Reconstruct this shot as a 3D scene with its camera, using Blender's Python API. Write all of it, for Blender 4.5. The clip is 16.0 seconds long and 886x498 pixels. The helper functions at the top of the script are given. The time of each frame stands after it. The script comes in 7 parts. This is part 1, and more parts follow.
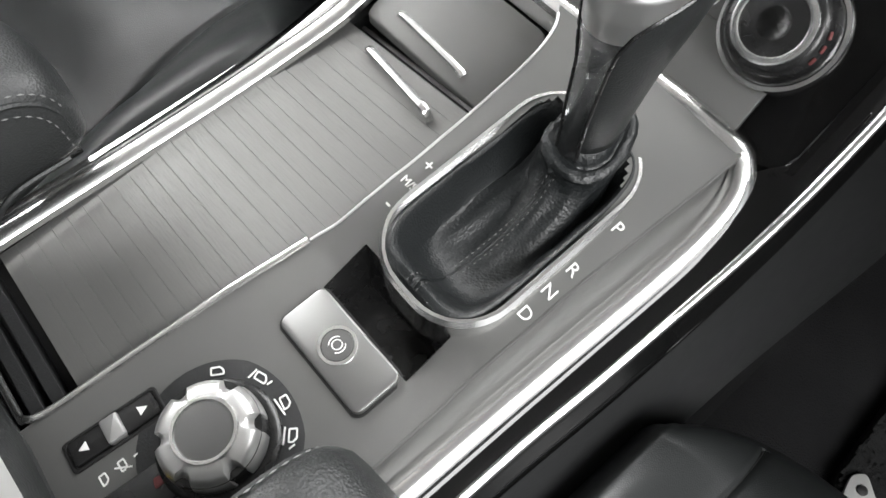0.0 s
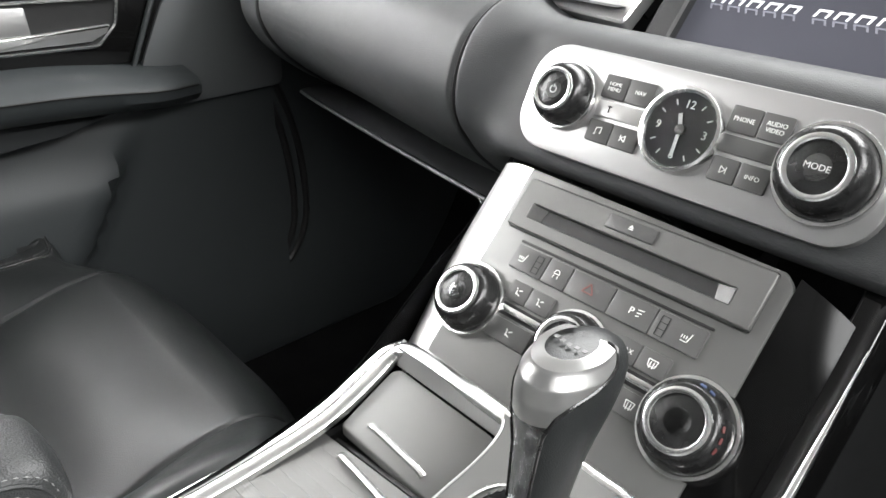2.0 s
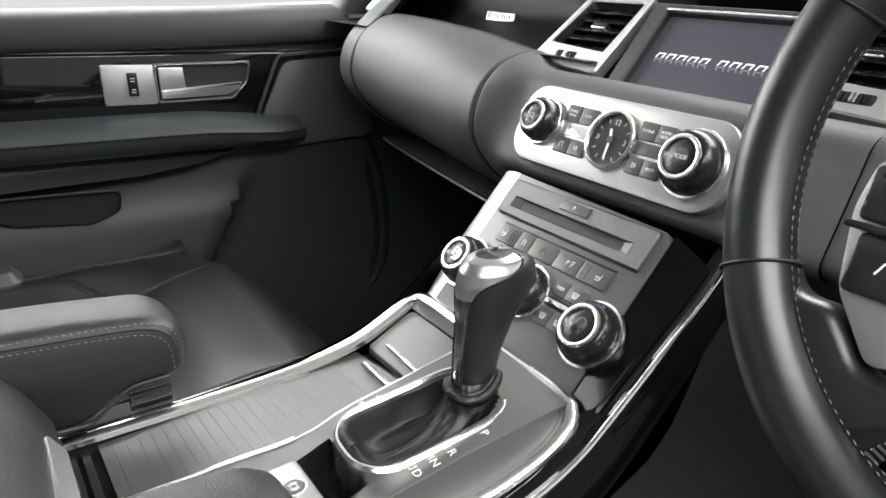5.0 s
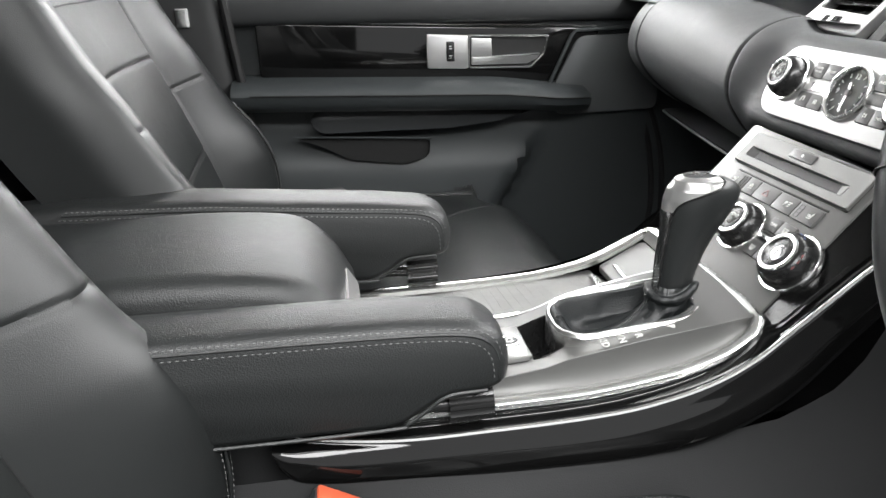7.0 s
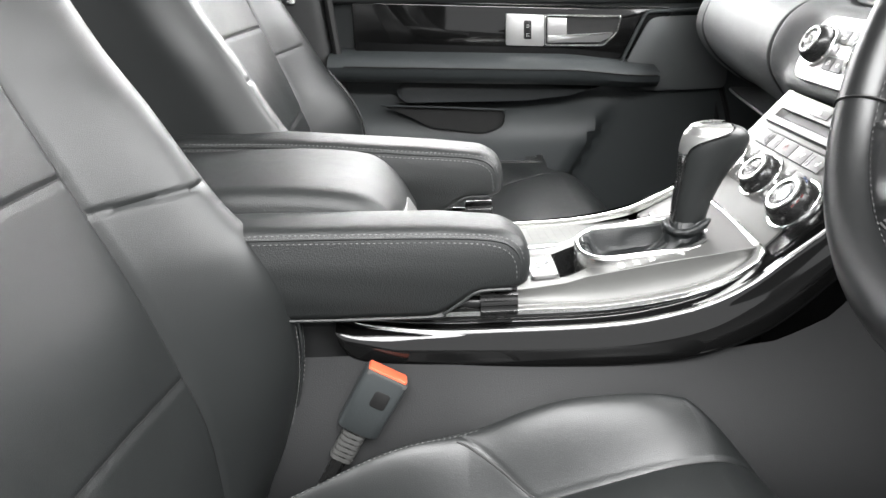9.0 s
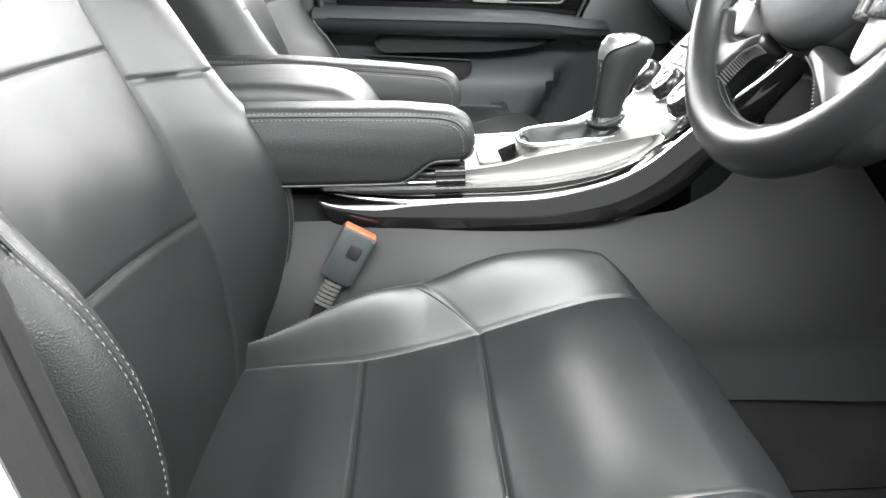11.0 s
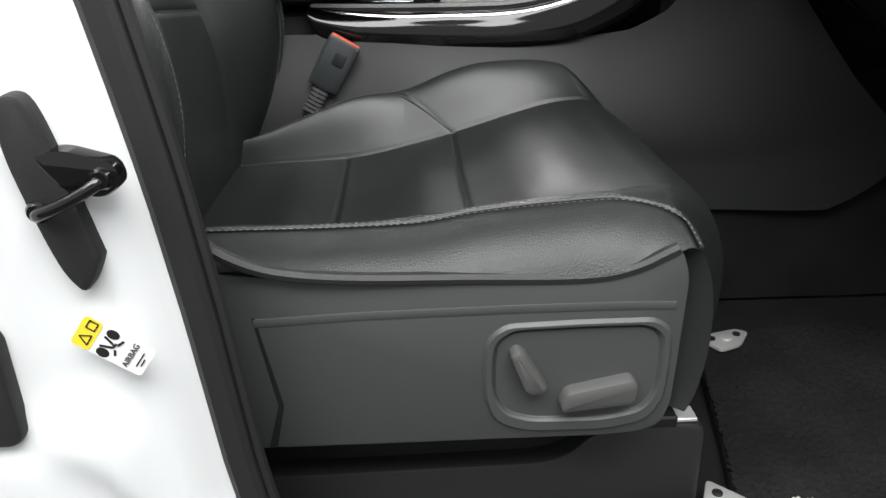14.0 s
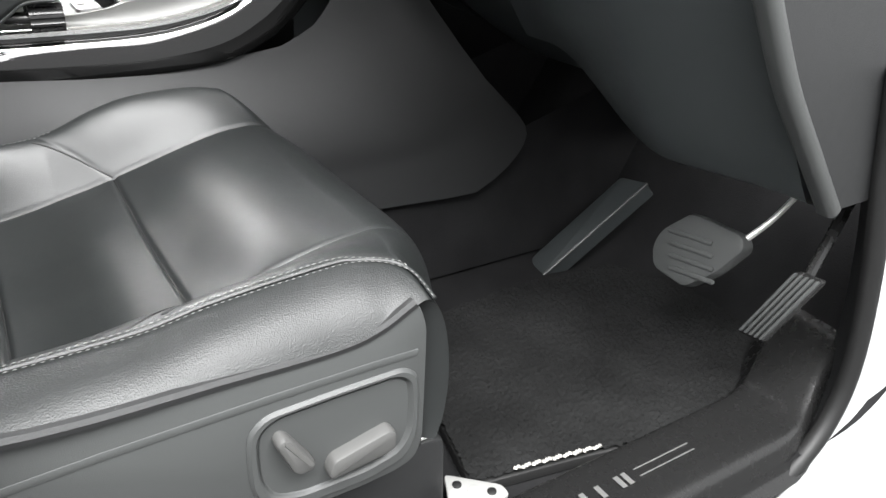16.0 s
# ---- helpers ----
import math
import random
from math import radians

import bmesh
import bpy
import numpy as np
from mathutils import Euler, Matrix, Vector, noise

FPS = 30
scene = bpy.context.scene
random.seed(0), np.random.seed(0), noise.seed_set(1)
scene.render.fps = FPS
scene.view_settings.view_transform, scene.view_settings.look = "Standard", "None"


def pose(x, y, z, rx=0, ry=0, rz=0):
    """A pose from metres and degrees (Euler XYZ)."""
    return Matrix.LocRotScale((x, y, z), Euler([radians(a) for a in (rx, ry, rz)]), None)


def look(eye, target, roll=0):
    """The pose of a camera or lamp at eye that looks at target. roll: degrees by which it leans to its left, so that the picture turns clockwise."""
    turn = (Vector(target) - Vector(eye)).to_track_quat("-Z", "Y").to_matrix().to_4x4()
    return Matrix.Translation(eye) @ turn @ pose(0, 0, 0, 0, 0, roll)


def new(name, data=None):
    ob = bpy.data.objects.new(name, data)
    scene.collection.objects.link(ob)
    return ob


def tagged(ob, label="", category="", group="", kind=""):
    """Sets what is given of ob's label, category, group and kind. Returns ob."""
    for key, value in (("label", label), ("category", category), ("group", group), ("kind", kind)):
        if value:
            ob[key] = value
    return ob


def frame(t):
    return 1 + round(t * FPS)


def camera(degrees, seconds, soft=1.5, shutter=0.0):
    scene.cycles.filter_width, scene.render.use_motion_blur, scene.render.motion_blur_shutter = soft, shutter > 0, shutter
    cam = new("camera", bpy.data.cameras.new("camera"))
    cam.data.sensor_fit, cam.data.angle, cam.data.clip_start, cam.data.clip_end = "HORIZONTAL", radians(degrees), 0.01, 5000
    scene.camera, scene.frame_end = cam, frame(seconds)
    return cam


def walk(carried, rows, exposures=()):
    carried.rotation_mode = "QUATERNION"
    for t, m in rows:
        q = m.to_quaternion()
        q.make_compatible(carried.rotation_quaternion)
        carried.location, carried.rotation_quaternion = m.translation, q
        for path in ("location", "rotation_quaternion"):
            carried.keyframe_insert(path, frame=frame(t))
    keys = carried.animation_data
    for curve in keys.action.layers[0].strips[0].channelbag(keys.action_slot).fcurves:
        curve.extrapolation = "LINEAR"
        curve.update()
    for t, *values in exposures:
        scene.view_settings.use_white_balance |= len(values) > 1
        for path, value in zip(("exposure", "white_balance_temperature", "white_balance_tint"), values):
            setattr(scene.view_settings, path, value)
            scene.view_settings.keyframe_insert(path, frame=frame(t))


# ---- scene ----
cam = camera(61.3, 16.0)
PATH = [
    (0, (-0.073, -0.173, 0.716), (0.51, 0.557, -1.053), -2.4),
    (0.5, (-0.081, -0.184, 0.712), (0.697, 0.743, -0.88), -1.1),
    (1, (-0.091, -0.197, 0.712), (0.862, 0.894, -0.666), 0.2),
    (1.5, (-0.098, -0.211, 0.721), (0.982, 1.008, -0.441), 0.4),
    (2, (-0.106, -0.226, 0.735), (1.072, 1.089, -0.204), 0.2),
    (2.5, (-0.127, -0.239, 0.737), (1.145, 1.122, 0.01), 0.6),
    (3, (-0.142, -0.269, 0.744), (1.107, 1.11, 0.011), 0.4),
    (3.2, (-0.153, -0.279, 0.748), (1.1, 1.094, 0.01), 0.7),
    (5.3, (-0.172, -0.465, 0.732), (0.759, 1.145, -0.002), -0.5),
    (5.5, (-0.164, -0.472, 0.728), (0.714, 1.169, -0.005), -0.5),
    (6, (-0.159, -0.512, 0.722), (0.521, 1.221, -0.008), -1.1),
    (6.5, (-0.168, -0.565, 0.716), (0.278, 1.244, -0.009), -1.7),
    (7, (-0.171, -0.608, 0.711), (0.092, 1.24, -0.008), -2.1),
    (7.5, (-0.161, -0.643, 0.704), (-0.044, 1.22, -0.013), -2.4),
    (8, (-0.149, -0.673, 0.703), (-0.107, 1.194, -0.013), -2.4),
    (8.2, (-0.147, -0.686, 0.7), (-0.13, 1.182, -0.016), -2.3),
    (10.3, (-0.131, -0.855, 0.668), (-0.104, 1.003, -0.071), -1.4),
    (10.5, (-0.142, -0.876, 0.66), (-0.068, 0.98, -0.082), -1.2),
    (11, (-0.121, -0.939, 0.633), (-0.067, 0.92, -0.103), -1.3),
    (11.5, (-0.106, -0.988, 0.612), (-0.074, 0.872, -0.122), -1.4),
    (12, (-0.117, -1.03, 0.581), (-0.087, 0.832, -0.149), -1.3),
    (12.5, (-0.124, -1.056, 0.559), (-0.096, 0.801, -0.184), -1.3),
    (13, (-0.125, -1.077, 0.534), (-0.096, 0.774, -0.222), -1.2),
    (13.5, (-0.119, -1.089, 0.505), (-0.081, 0.749, -0.283), -1.0),
    (14, (-0.113, -1.1, 0.492), (-0.035, 0.721, -0.332), -0.7),
    (14.5, (-0.105, -1.107, 0.49), (0.061, 0.691, -0.372), -0.3),
    (15, (-0.114, -1.095, 0.501), (0.242, 0.656, -0.398), 0.3),
    (15.5, (-0.143, -1.08, 0.536), (0.524, 0.569, -0.379), 1.3),
    (16, (-0.166, -1.044, 0.562), (0.797, 0.45, -0.354), 2.0),
]
EXPOSURES = [(0.0, 0.0), (1.5, 0.25), (2.5, 0.42), (3.2, 0.22), (5.5, -0.15), (8.0, 0.45), (10.5, 1.06), (11.4, 1.18), (12.2, 0.3), (12.8, -0.18), (13.5, -0.42), (14.5, -0.27), (15.3, 0.3), (16.0, 0.8)]
walk(cam, [(t, look(eye, target, roll)) for t, eye, target, roll in PATH], EXPOSURES)

# ---- world and light ----
world = bpy.data.worlds.new("bright_hall")
scene.world = world
world.use_nodes = True
world.node_tree.nodes["Background"].inputs[0].default_value = (0.98, 0.99, 1.0, 1)
world.node_tree.nodes["Background"].inputs[1].default_value = 0.9


def area(name, eye, target, sx, sy, watts, color=(1, 1, 1)):
    data = bpy.data.lights.new(name, "AREA")
    data.shape, data.size, data.size_y, data.energy, data.color = "RECTANGLE", sx, sy, watts, color
    ob = new(name, data)
    ob.matrix_world = look(eye, target)
    return ob


# added area lamps standing in for outside light through door, windscreen and side window
area("door_light", (-0.25, -1.5, 1.9), (-0.05, -0.35, 0.35), 2.4, 1.0, 128, (1.0, 1.0, 1.0))
area("windscreen_light", (0.95, 0.0, 1.25), (0.0, 0.0, 0.45), 1.3, 0.55, 30, (1.0, 1.0, 1.0))
area("side_window_light", (-0.1, 1.0, 0.95), (0.0, 0.0, 0.5), 1.0, 0.4, 12, (1.0, 1.0, 1.0))

# ---- materials ----


def mat(name, color, rough=0.5, metal=0.0, grain=0.0, size=400.0, pattern="noise", vary=0.12, blotch=6.0, coat=0.0, emit=0.0, rough_vary=0.1, spec=0.5, wrinkle=0.0):
    m = bpy.data.materials.new(name)
    m.use_nodes = True
    n, l = m.node_tree.nodes, m.node_tree.links
    b = n["Principled BSDF"]
    tc = n.new("ShaderNodeTexCoord")
    big = n.new("ShaderNodeTexNoise")
    big.inputs["Scale"].default_value, big.inputs["Detail"].default_value = blotch, 5
    l.new(tc.outputs["Object"], big.inputs["Vector"])
    ramp = n.new("ShaderNodeMixRGB")
    ramp.blend_type = "MIX"
    ramp.inputs[1].default_value = (*[c * (1 - vary) for c in color], 1)
    ramp.inputs[2].default_value = (*[min(1, c * (1 + vary)) for c in color], 1)
    l.new(big.outputs["Fac"], ramp.inputs[0])
    l.new(ramp.outputs[0], b.inputs["Base Color"])
    fine = n.new("ShaderNodeTexNoise")
    fine.inputs["Scale"].default_value, fine.inputs["Detail"].default_value = 90, 4
    l.new(tc.outputs["Object"], fine.inputs["Vector"])
    mr = n.new("ShaderNodeMapRange")
    mr.inputs["To Min"].default_value, mr.inputs["To Max"].default_value = rough * (1 - rough_vary), min(1, rough * (1 + rough_vary))
    l.new(fine.outputs["Fac"], mr.inputs["Value"])
    l.new(mr.outputs["Result"], b.inputs["Roughness"])
    b.inputs["Metallic"].default_value = metal
    b.inputs["Specular IOR Level"].default_value = spec
    b.inputs["Coat Weight"].default_value = coat
    b.inputs["Coat Roughness"].default_value = 0.04
    if emit:
        b.inputs["Emission Color"].default_value = (*color, 1)
        b.inputs["Emission Strength"].default_value = emit
    if grain:
        if pattern == "pebble":
            t = n.new("ShaderNodeTexVoronoi")
            t.feature = "SMOOTH_F1"
            out = t.outputs["Distance"]
        elif pattern == "brushed":
            t = n.new("ShaderNodeTexNoise")
            mp = n.new("ShaderNodeMapping")
            mp.inputs["Scale"].default_value = (1, 0.03, 1)
            l.new(tc.outputs["Object"], mp.inputs["Vector"])
            l.new(mp.outputs["Vector"], t.inputs["Vector"])
            out = t.outputs["Fac"]
        else:
            t = n.new("ShaderNodeTexNoise")
            t.inputs["Detail"].default_value = 4
            out = t.outputs["Fac"]
        t.inputs["Scale"].default_value = size
        if pattern != "brushed":
            l.new(tc.outputs["Object"], t.inputs["Vector"])
        bump = n.new("ShaderNodeBump")
        bump.inputs["Strength"].default_value, bump.inputs["Distance"].default_value = grain, 0.001
        l.new(out, bump.inputs["Height"])
        l.new(bump.outputs["Normal"], b.inputs["Normal"])
        if wrinkle:
            # soft creases and pulls of stretched hide
            w = n.new("ShaderNodeTexNoise")
            w.inputs["Scale"].default_value, w.inputs["Detail"].default_value, w.inputs["Distortion"].default_value = 13, 2, 0.3
            l.new(tc.outputs["Object"], w.inputs["Vector"])
            soft = n.new("ShaderNodeBump")
            soft.inputs["Strength"].default_value, soft.inputs["Distance"].default_value = wrinkle, 0.004
            l.new(w.outputs["Fac"], soft.inputs["Height"])
            l.new(soft.outputs["Normal"], bump.inputs["Normal"])
    return m


LEATHER = mat("black_leather", (0.0150, 0.0165, 0.0165), 0.38, grain=0.16, size=1500, pattern="pebble", vary=0.15, wrinkle=0.10)
PEBBLE = mat("pebbled_black_leather", (0.0160, 0.0174, 0.0174), 0.45, grain=0.32, size=1000, pattern="pebble", vary=0.15, wrinkle=0.08)
SOFT = mat("soft_dash_plastic", (0.042, 0.044, 0.045), 0.60, grain=0.2, size=1500, pattern="pebble")
PLASTIC = mat("dark_grained_plastic", (0.0175, 0.018, 0.0185), 0.52, grain=0.25, size=900)
TRIM = mat("grey_seat_trim_plastic", (0.053, 0.0555, 0.055), 0.43, grain=0.2, size=1200)
DARK = mat("dark_door_plastic", (0.038, 0.043, 0.0445), 0.48, grain=0.25, size=800)
VOID = mat("black_recess_plastic", (0.006, 0.006, 0.006), 0.6)
SATIN = mat("satin_grey_console_lacquer", (0.115, 0.115, 0.111), 0.46, metal=0.4, grain=0.05, size=1500, vary=0.05)
BRUSH = mat("brushed_grey_roller_slats", (0.13, 0.13, 0.125), 0.46, metal=0.45, grain=0.15, size=900, pattern="brushed", vary=0.08)
CHROME = mat("satin_chrome", (0.86, 0.86, 0.85), 0.24, metal=1.0, vary=0.03)
SILVER = mat("silver_lacquer", (0.70, 0.70, 0.69), 0.3, metal=0.85, vary=0.03)
GLOSS = mat("piano_black_lacquer", (0.005, 0.005, 0.005), 0.06, vary=0.1, spec=0.5)
CHEEK = mat("deep_black_lacquer", (0.004, 0.004, 0.004), 0.16, vary=0.1, spec=0.15)
SPINE = mat("polished_silver", (0.58, 0.585, 0.59), 0.20, metal=1.0, vary=0.05)
BUTTON = mat("grey_button_plastic", (0.075, 0.075, 0.073), 0.42, grain=0.1, size=1500, vary=0.05)
KNOB = mat("black_knob_rubber", (0.012, 0.012, 0.012), 0.27, grain=0.06, size=900)
RUBBER = mat("black_rubber_seal", (0.012, 0.012, 0.012), 0.55, grain=0.2, size=600)
THREAD = mat("grey_thread", (0.17, 0.17, 0.168), 0.7)
DTHREAD = mat("dark_thread", (0.07, 0.07, 0.07), 0.6)
GRIP = mat("polished_worn_leather", (0.0105, 0.011, 0.0112), 0.33, grain=0.06, size=1800, pattern="pebble", vary=0.3)
FASCIA = mat("satin_silver_fascia", (0.42, 0.42, 0.415), 0.42, metal=0.85, vary=0.04)
PRINT = mat("white_print", (0.75, 0.75, 0.73), 0.5)
CARPET = mat("black_carpet", (0.0135, 0.0135, 0.014), 0.95, grain=1.0, size=500, vary=0.5, blotch=14, spec=0.1)
MATFELT = mat("charcoal_floor_mat_pile", (0.0135, 0.0137, 0.0137), 0.95, grain=1.0, size=650, vary=0.75, blotch=9, spec=0.1)
PAINT = mat("white_car_paint", (0.73, 0.745, 0.745), 0.22, coat=0.6, vary=0.02)
RED = mat("red_release_button", (0.72, 0.13, 0.06), 0.4)
GAITER = mat("soft_gaiter_leather", (0.0095, 0.011, 0.0115), 0.42, grain=0.3, size=900, pattern="pebble", vary=0.25)
REDPRINT = mat("red_print", (0.13, 0.02, 0.02), 0.5)
YELLOW = mat("yellow_print", (0.85, 0.65, 0.04), 0.5)
WHITE = mat("white_label_film", (0.8, 0.8, 0.78), 0.4)
INK = mat("black_ink", (0.01, 0.01, 0.01), 0.5)
MIRROR = mat("mirror_knob_cap", (0.6, 0.6, 0.6), 0.09, metal=1.0, vary=0.02)
BRAKEPLATE = mat("satin_silver_plate", (0.29, 0.29, 0.285), 0.34, metal=0.9, vary=0.04)
PANELGREY = mat("mid_grey_door_panel", (0.085, 0.09, 0.092), 0.5, grain=0.2, size=900)
STEEL = mat("bright_steel", (0.72, 0.72, 0.70), 0.38, metal=0.6, grain=0.2, size=80)
SCREEN = mat("dim_lit_screen", (0.05, 0.051, 0.062), 0.32, emit=0.6, vary=0.05, spec=0.2)
LIT = mat("lit_screen_mark", (0.8, 0.8, 0.82), 0.3, emit=0.5)
LITDIM = mat("faint_lit_screen_mark", (0.17, 0.17, 0.20), 0.3, emit=0.5)
HEADLINER = mat("pale_roof_lining", (0.66, 0.65, 0.63), 0.9, grain=0.3, size=500)
CONCRETE = mat("grey_hall_floor", (0.06, 0.06, 0.06), 0.6, grain=0.3, size=40)
GLASS = mat("window_glass", (1, 1, 1), 0.0)
GLASS.node_tree.nodes["Principled BSDF"].inputs["Transmission Weight"].default_value = 1.0
GLASS.node_tree.nodes["Principled BSDF"].inputs["IOR"].default_value = 1.02

# ---- building helpers ----


def thing(name, label, category, group="", kind="", at=(0, 0, 0)):
    ob = new(name)
    ob.location = at
    ob.empty_display_size = 0.02
    return tagged(ob, label, category, group, kind)


def base_of(ob):
    """Where a thing's origin lies; parts are modelled in place."""
    return Matrix() if ob.parent or ob.type == "MESH" else Matrix.Translation(ob.location)


def part(name, bm, material, parent=None, label="", smooth=True, kind=""):
    me = bpy.data.meshes.new(name)
    bmesh.ops.recalc_face_normals(bm, faces=bm.faces)
    for f in bm.faces:
        f.smooth = smooth
    bm.to_mesh(me)
    bm.free()
    me.materials.append(material)
    if smooth:
        me.set_sharp_from_angle(angle=radians(38))
    ob = new(name, me)
    if parent is not None:
        ob.parent = parent
        ob.matrix_parent_inverse = base_of(parent).inverted()
    return tagged(ob, label, kind=kind)


def solo(name, bm, material, label, category, kind="", group="", smooth=True):
    return tagged(part(name, bm, material, None, "", smooth), label, category, group, kind)


def frame_of(origin, right, up):
    """Local x to the right, y up along the face, z out of it."""
    r, u = Vector(right).normalized(), Vector(up).normalized()
    n = r.cross(u)
    return Matrix(((r.x, u.x, n.x, origin[0]), (r.y, u.y, n.y, origin[1]), (r.z, u.z, n.z, origin[2]), (0, 0, 0, 1)))


def rrect(cx, cy, w, h, r, k=5):
    out = []
    r = min(r, w / 2 - 1e-5, h / 2 - 1e-5)
    for qx, qy, a0 in ((1, 1, 0), (-1, 1, 90), (-1, -1, 180), (1, -1, 270)):
        for i in range(k + 1):
            a = radians(a0 + 90 * i / k)
            out.append((cx + qx * (w / 2 - r) + r * math.cos(a), cy + qy * (h / 2 - r) + r * math.sin(a)))
    return out


def rounded(poly, r, k=4):
    """Round the corners of a polygon."""
    out = []
    n = len(poly)
    for i in range(n):
        p0, p1, p2 = Vector(poly[i - 1]), Vector(poly[i]), Vector(poly[(i + 1) % n])
        a, b = (p0 - p1), (p2 - p1)
        d = min(r, a.length * 0.45, b.length * 0.45)
        s, e = p1 + a.normalized() * d, p1 + b.normalized() * d
        for j in range(k + 1):
            t = j / k
            out.append(tuple(s * (1 - t) ** 2 + p1 * 2 * t * (1 - t) + e * t * t))
    return out


def inset(pts, d):
    out = []
    n = len(pts)
    area2 = sum(pts[i][0] * pts[(i + 1) % n][1] - pts[(i + 1) % n][0] * pts[i][1] for i in range(n))
    sg = 1 if area2 > 0 else -1
    for i in range(n):
        a, b, c = Vector(pts[i - 1]), Vector(pts[i]), Vector(pts[(i + 1) % n])
        t1, t2 = (b - a), (c - b)
        t1 = t1.normalized() if t1.length > 1e-9 else t2.normalized()
        t2 = t2.normalized() if t2.length > 1e-9 else t1
        nn = Vector((-t1.y - t2.y, t1.x + t2.x)) * sg
        k = max(0.35, (1 + t1.dot(t2)) / 2) ** 0.5
        nn = nn.normalized() / k if nn.length > 1e-9 else Vector((0, 0))
        out.append((b.x + nn.x * d, b.y + nn.y * d))
    return out


def rings(bm, loops, cap0=True, cap1=True, closed=True):
    """Skin rings of 3D points."""
    vs = [[bm.verts.new(p) for p in ring] for ring in loops]
    n = len(vs[0])
    for a, b in zip(vs, vs[1:]):
        for i in range(n if closed else n - 1):
            j = (i + 1) % n
            bm.faces.new((a[i], a[j], b[j], b[i]))
    if cap0:
        bm.faces.new(vs[0][::-1])
    if cap1:
        bm.faces.new(vs[-1])
    return vs


def slab(bm, pts, z0, z1, m=None, bev=0.001, cap0=True, cap1=True):
    m = m or Matrix()
    steps = [(pts, z0)]
    if bev:
        for i in range(3):
            a = radians(45 * i)
            steps.append((inset(pts, bev * (1 - math.cos(a))) if i else pts, z1 - bev * (1 - math.sin(a))))
    else:
        steps.append((pts, z1))
    rings(bm, [[m @ Vector((x, y, z)) for x, y in p] for p, z in steps], cap0, cap1)


def frame_ring(bm, outer, inner, z0, z1, m=None, bev=0.001):
    """A flat frame: outer and inner outlines with the same number of points."""
    m = m or Matrix()
    b = min(bev, (z1 - z0) * 0.6)
    lo = [(outer, z0), (outer, z1 - b), (inset(outer, b), z1), (inset(inner, -b), z1), (inner, z1 - b), (inner, z0)]
    rings(bm, [[m @ Vector((x, y, z)) for x, y in p] for p, z in lo], False, False)


def lathe(bm, prof, m=None, n=40, cap0=False, cap1=True):
    m = m or Matrix()
    rings(bm, [[m @ Vector((r * math.cos(2 * math.pi * i / n), r * math.sin(2 * math.pi * i / n), z)) for i in range(n)] for r, z in prof], cap0, cap1)


def box(bm, lo, hi, m=None, bev=0.002):
    (x0, y0, z0), (x1, y1, z1) = lo, hi
    b = min(bev, (x1 - x0) * 0.4, (y1 - y0) * 0.4, (z1 - z0) * 0.4)
    m = m or Matrix()
    base = rrect((x0 + x1) / 2, (y0 + y1) / 2, x1 - x0, y1 - y0, b, 2)
    lo2 = inset(base, b * 0.8)
    rings(bm, [[m @ Vector((x, y, z)) for x, y in p] for p, z in ((lo2, z0), (base, z0 + b), (base, z1 - b), (lo2, z1))])


def spline(pts, n, closed=False):
    """Points evenly along a smooth curve through pts."""
    P = [Vector(p) for p in pts]
    k = len(P)
    out = []
    segs = k if closed else k - 1
    for s in range(segs):
        p0 = P[(s - 1) % k] if closed or s > 0 else P[0] * 2 - P[1]
        p1, p2 = P[s], P[(s + 1) % k]
        p3 = P[(s + 2) % k] if closed or s + 2 < k else P[k - 1] * 2 - P[k - 2]
        for i in range(n):
            t = i / n
            out.append(0.5 * (2 * p1 + (p2 - p0) * t + (2 * p0 - 5 * p1 + 4 * p2 - p3) * t * t + (3 * p1 - p0 - 3 * p2 + p3) * t ** 3))
    if not closed:
        out.append(P[-1])
    return out


def sweep(bm, path, section, up=(0, 0, 1), closed=False, caps=True):
    """Carry a 2D section (side, up) along a path."""
    n = len(path)
    loops = []
    up = Vector(up)
    for i, p in enumerate(path):
        a = path[(i - 1) % n] if closed or i else path[0]
        b = path[(i + 1) % n] if closed or i < n - 1 else path[-1]
        t = (b - a).normalized()
        side = t.cross(up).normalized()
        u = side.cross(t)
        loops.append([p + side * s + u * h for s, h in section])
    if closed:
        loops.append(loops[0])
    vs = rings(bm, loops, caps and not closed, caps and not closed)
    if closed:
        bmesh.ops.remove_doubles(bm, verts=bm.verts, dist=1e-6)
    return vs


def disc(r, n=8, flat=1.0):
    return [(r * math.cos(2 * math.pi * i / n), flat * r * math.sin(2 * math.pi * i / n)) for i in range(n)]


def tube(bm, path, r, n=8, up=(0.13, 0.21, 0.97), closed=False):
    sweep(bm, [Vector(p) for p in path], disc(r, n), up, closed)


def sheet(bm, f, us, vs):
    """A surface f(u, v) over two lists of values."""
    g = [[bm.verts.new(f(u, v)) for v in vs] for u in us]
    for i in range(len(us) - 1):
        for j in range(len(vs) - 1):
            bm.faces.new((g[i][j], g[i + 1][j], g[i + 1][j + 1], g[i][j + 1]))
    return g


def lin(a, b, n):
    return [a + (b - a) * i / n for i in range(n + 1)]


def interp(x, table):
    return float(np.interp(x, [p[0] for p in table], [p[1] for p in table]))


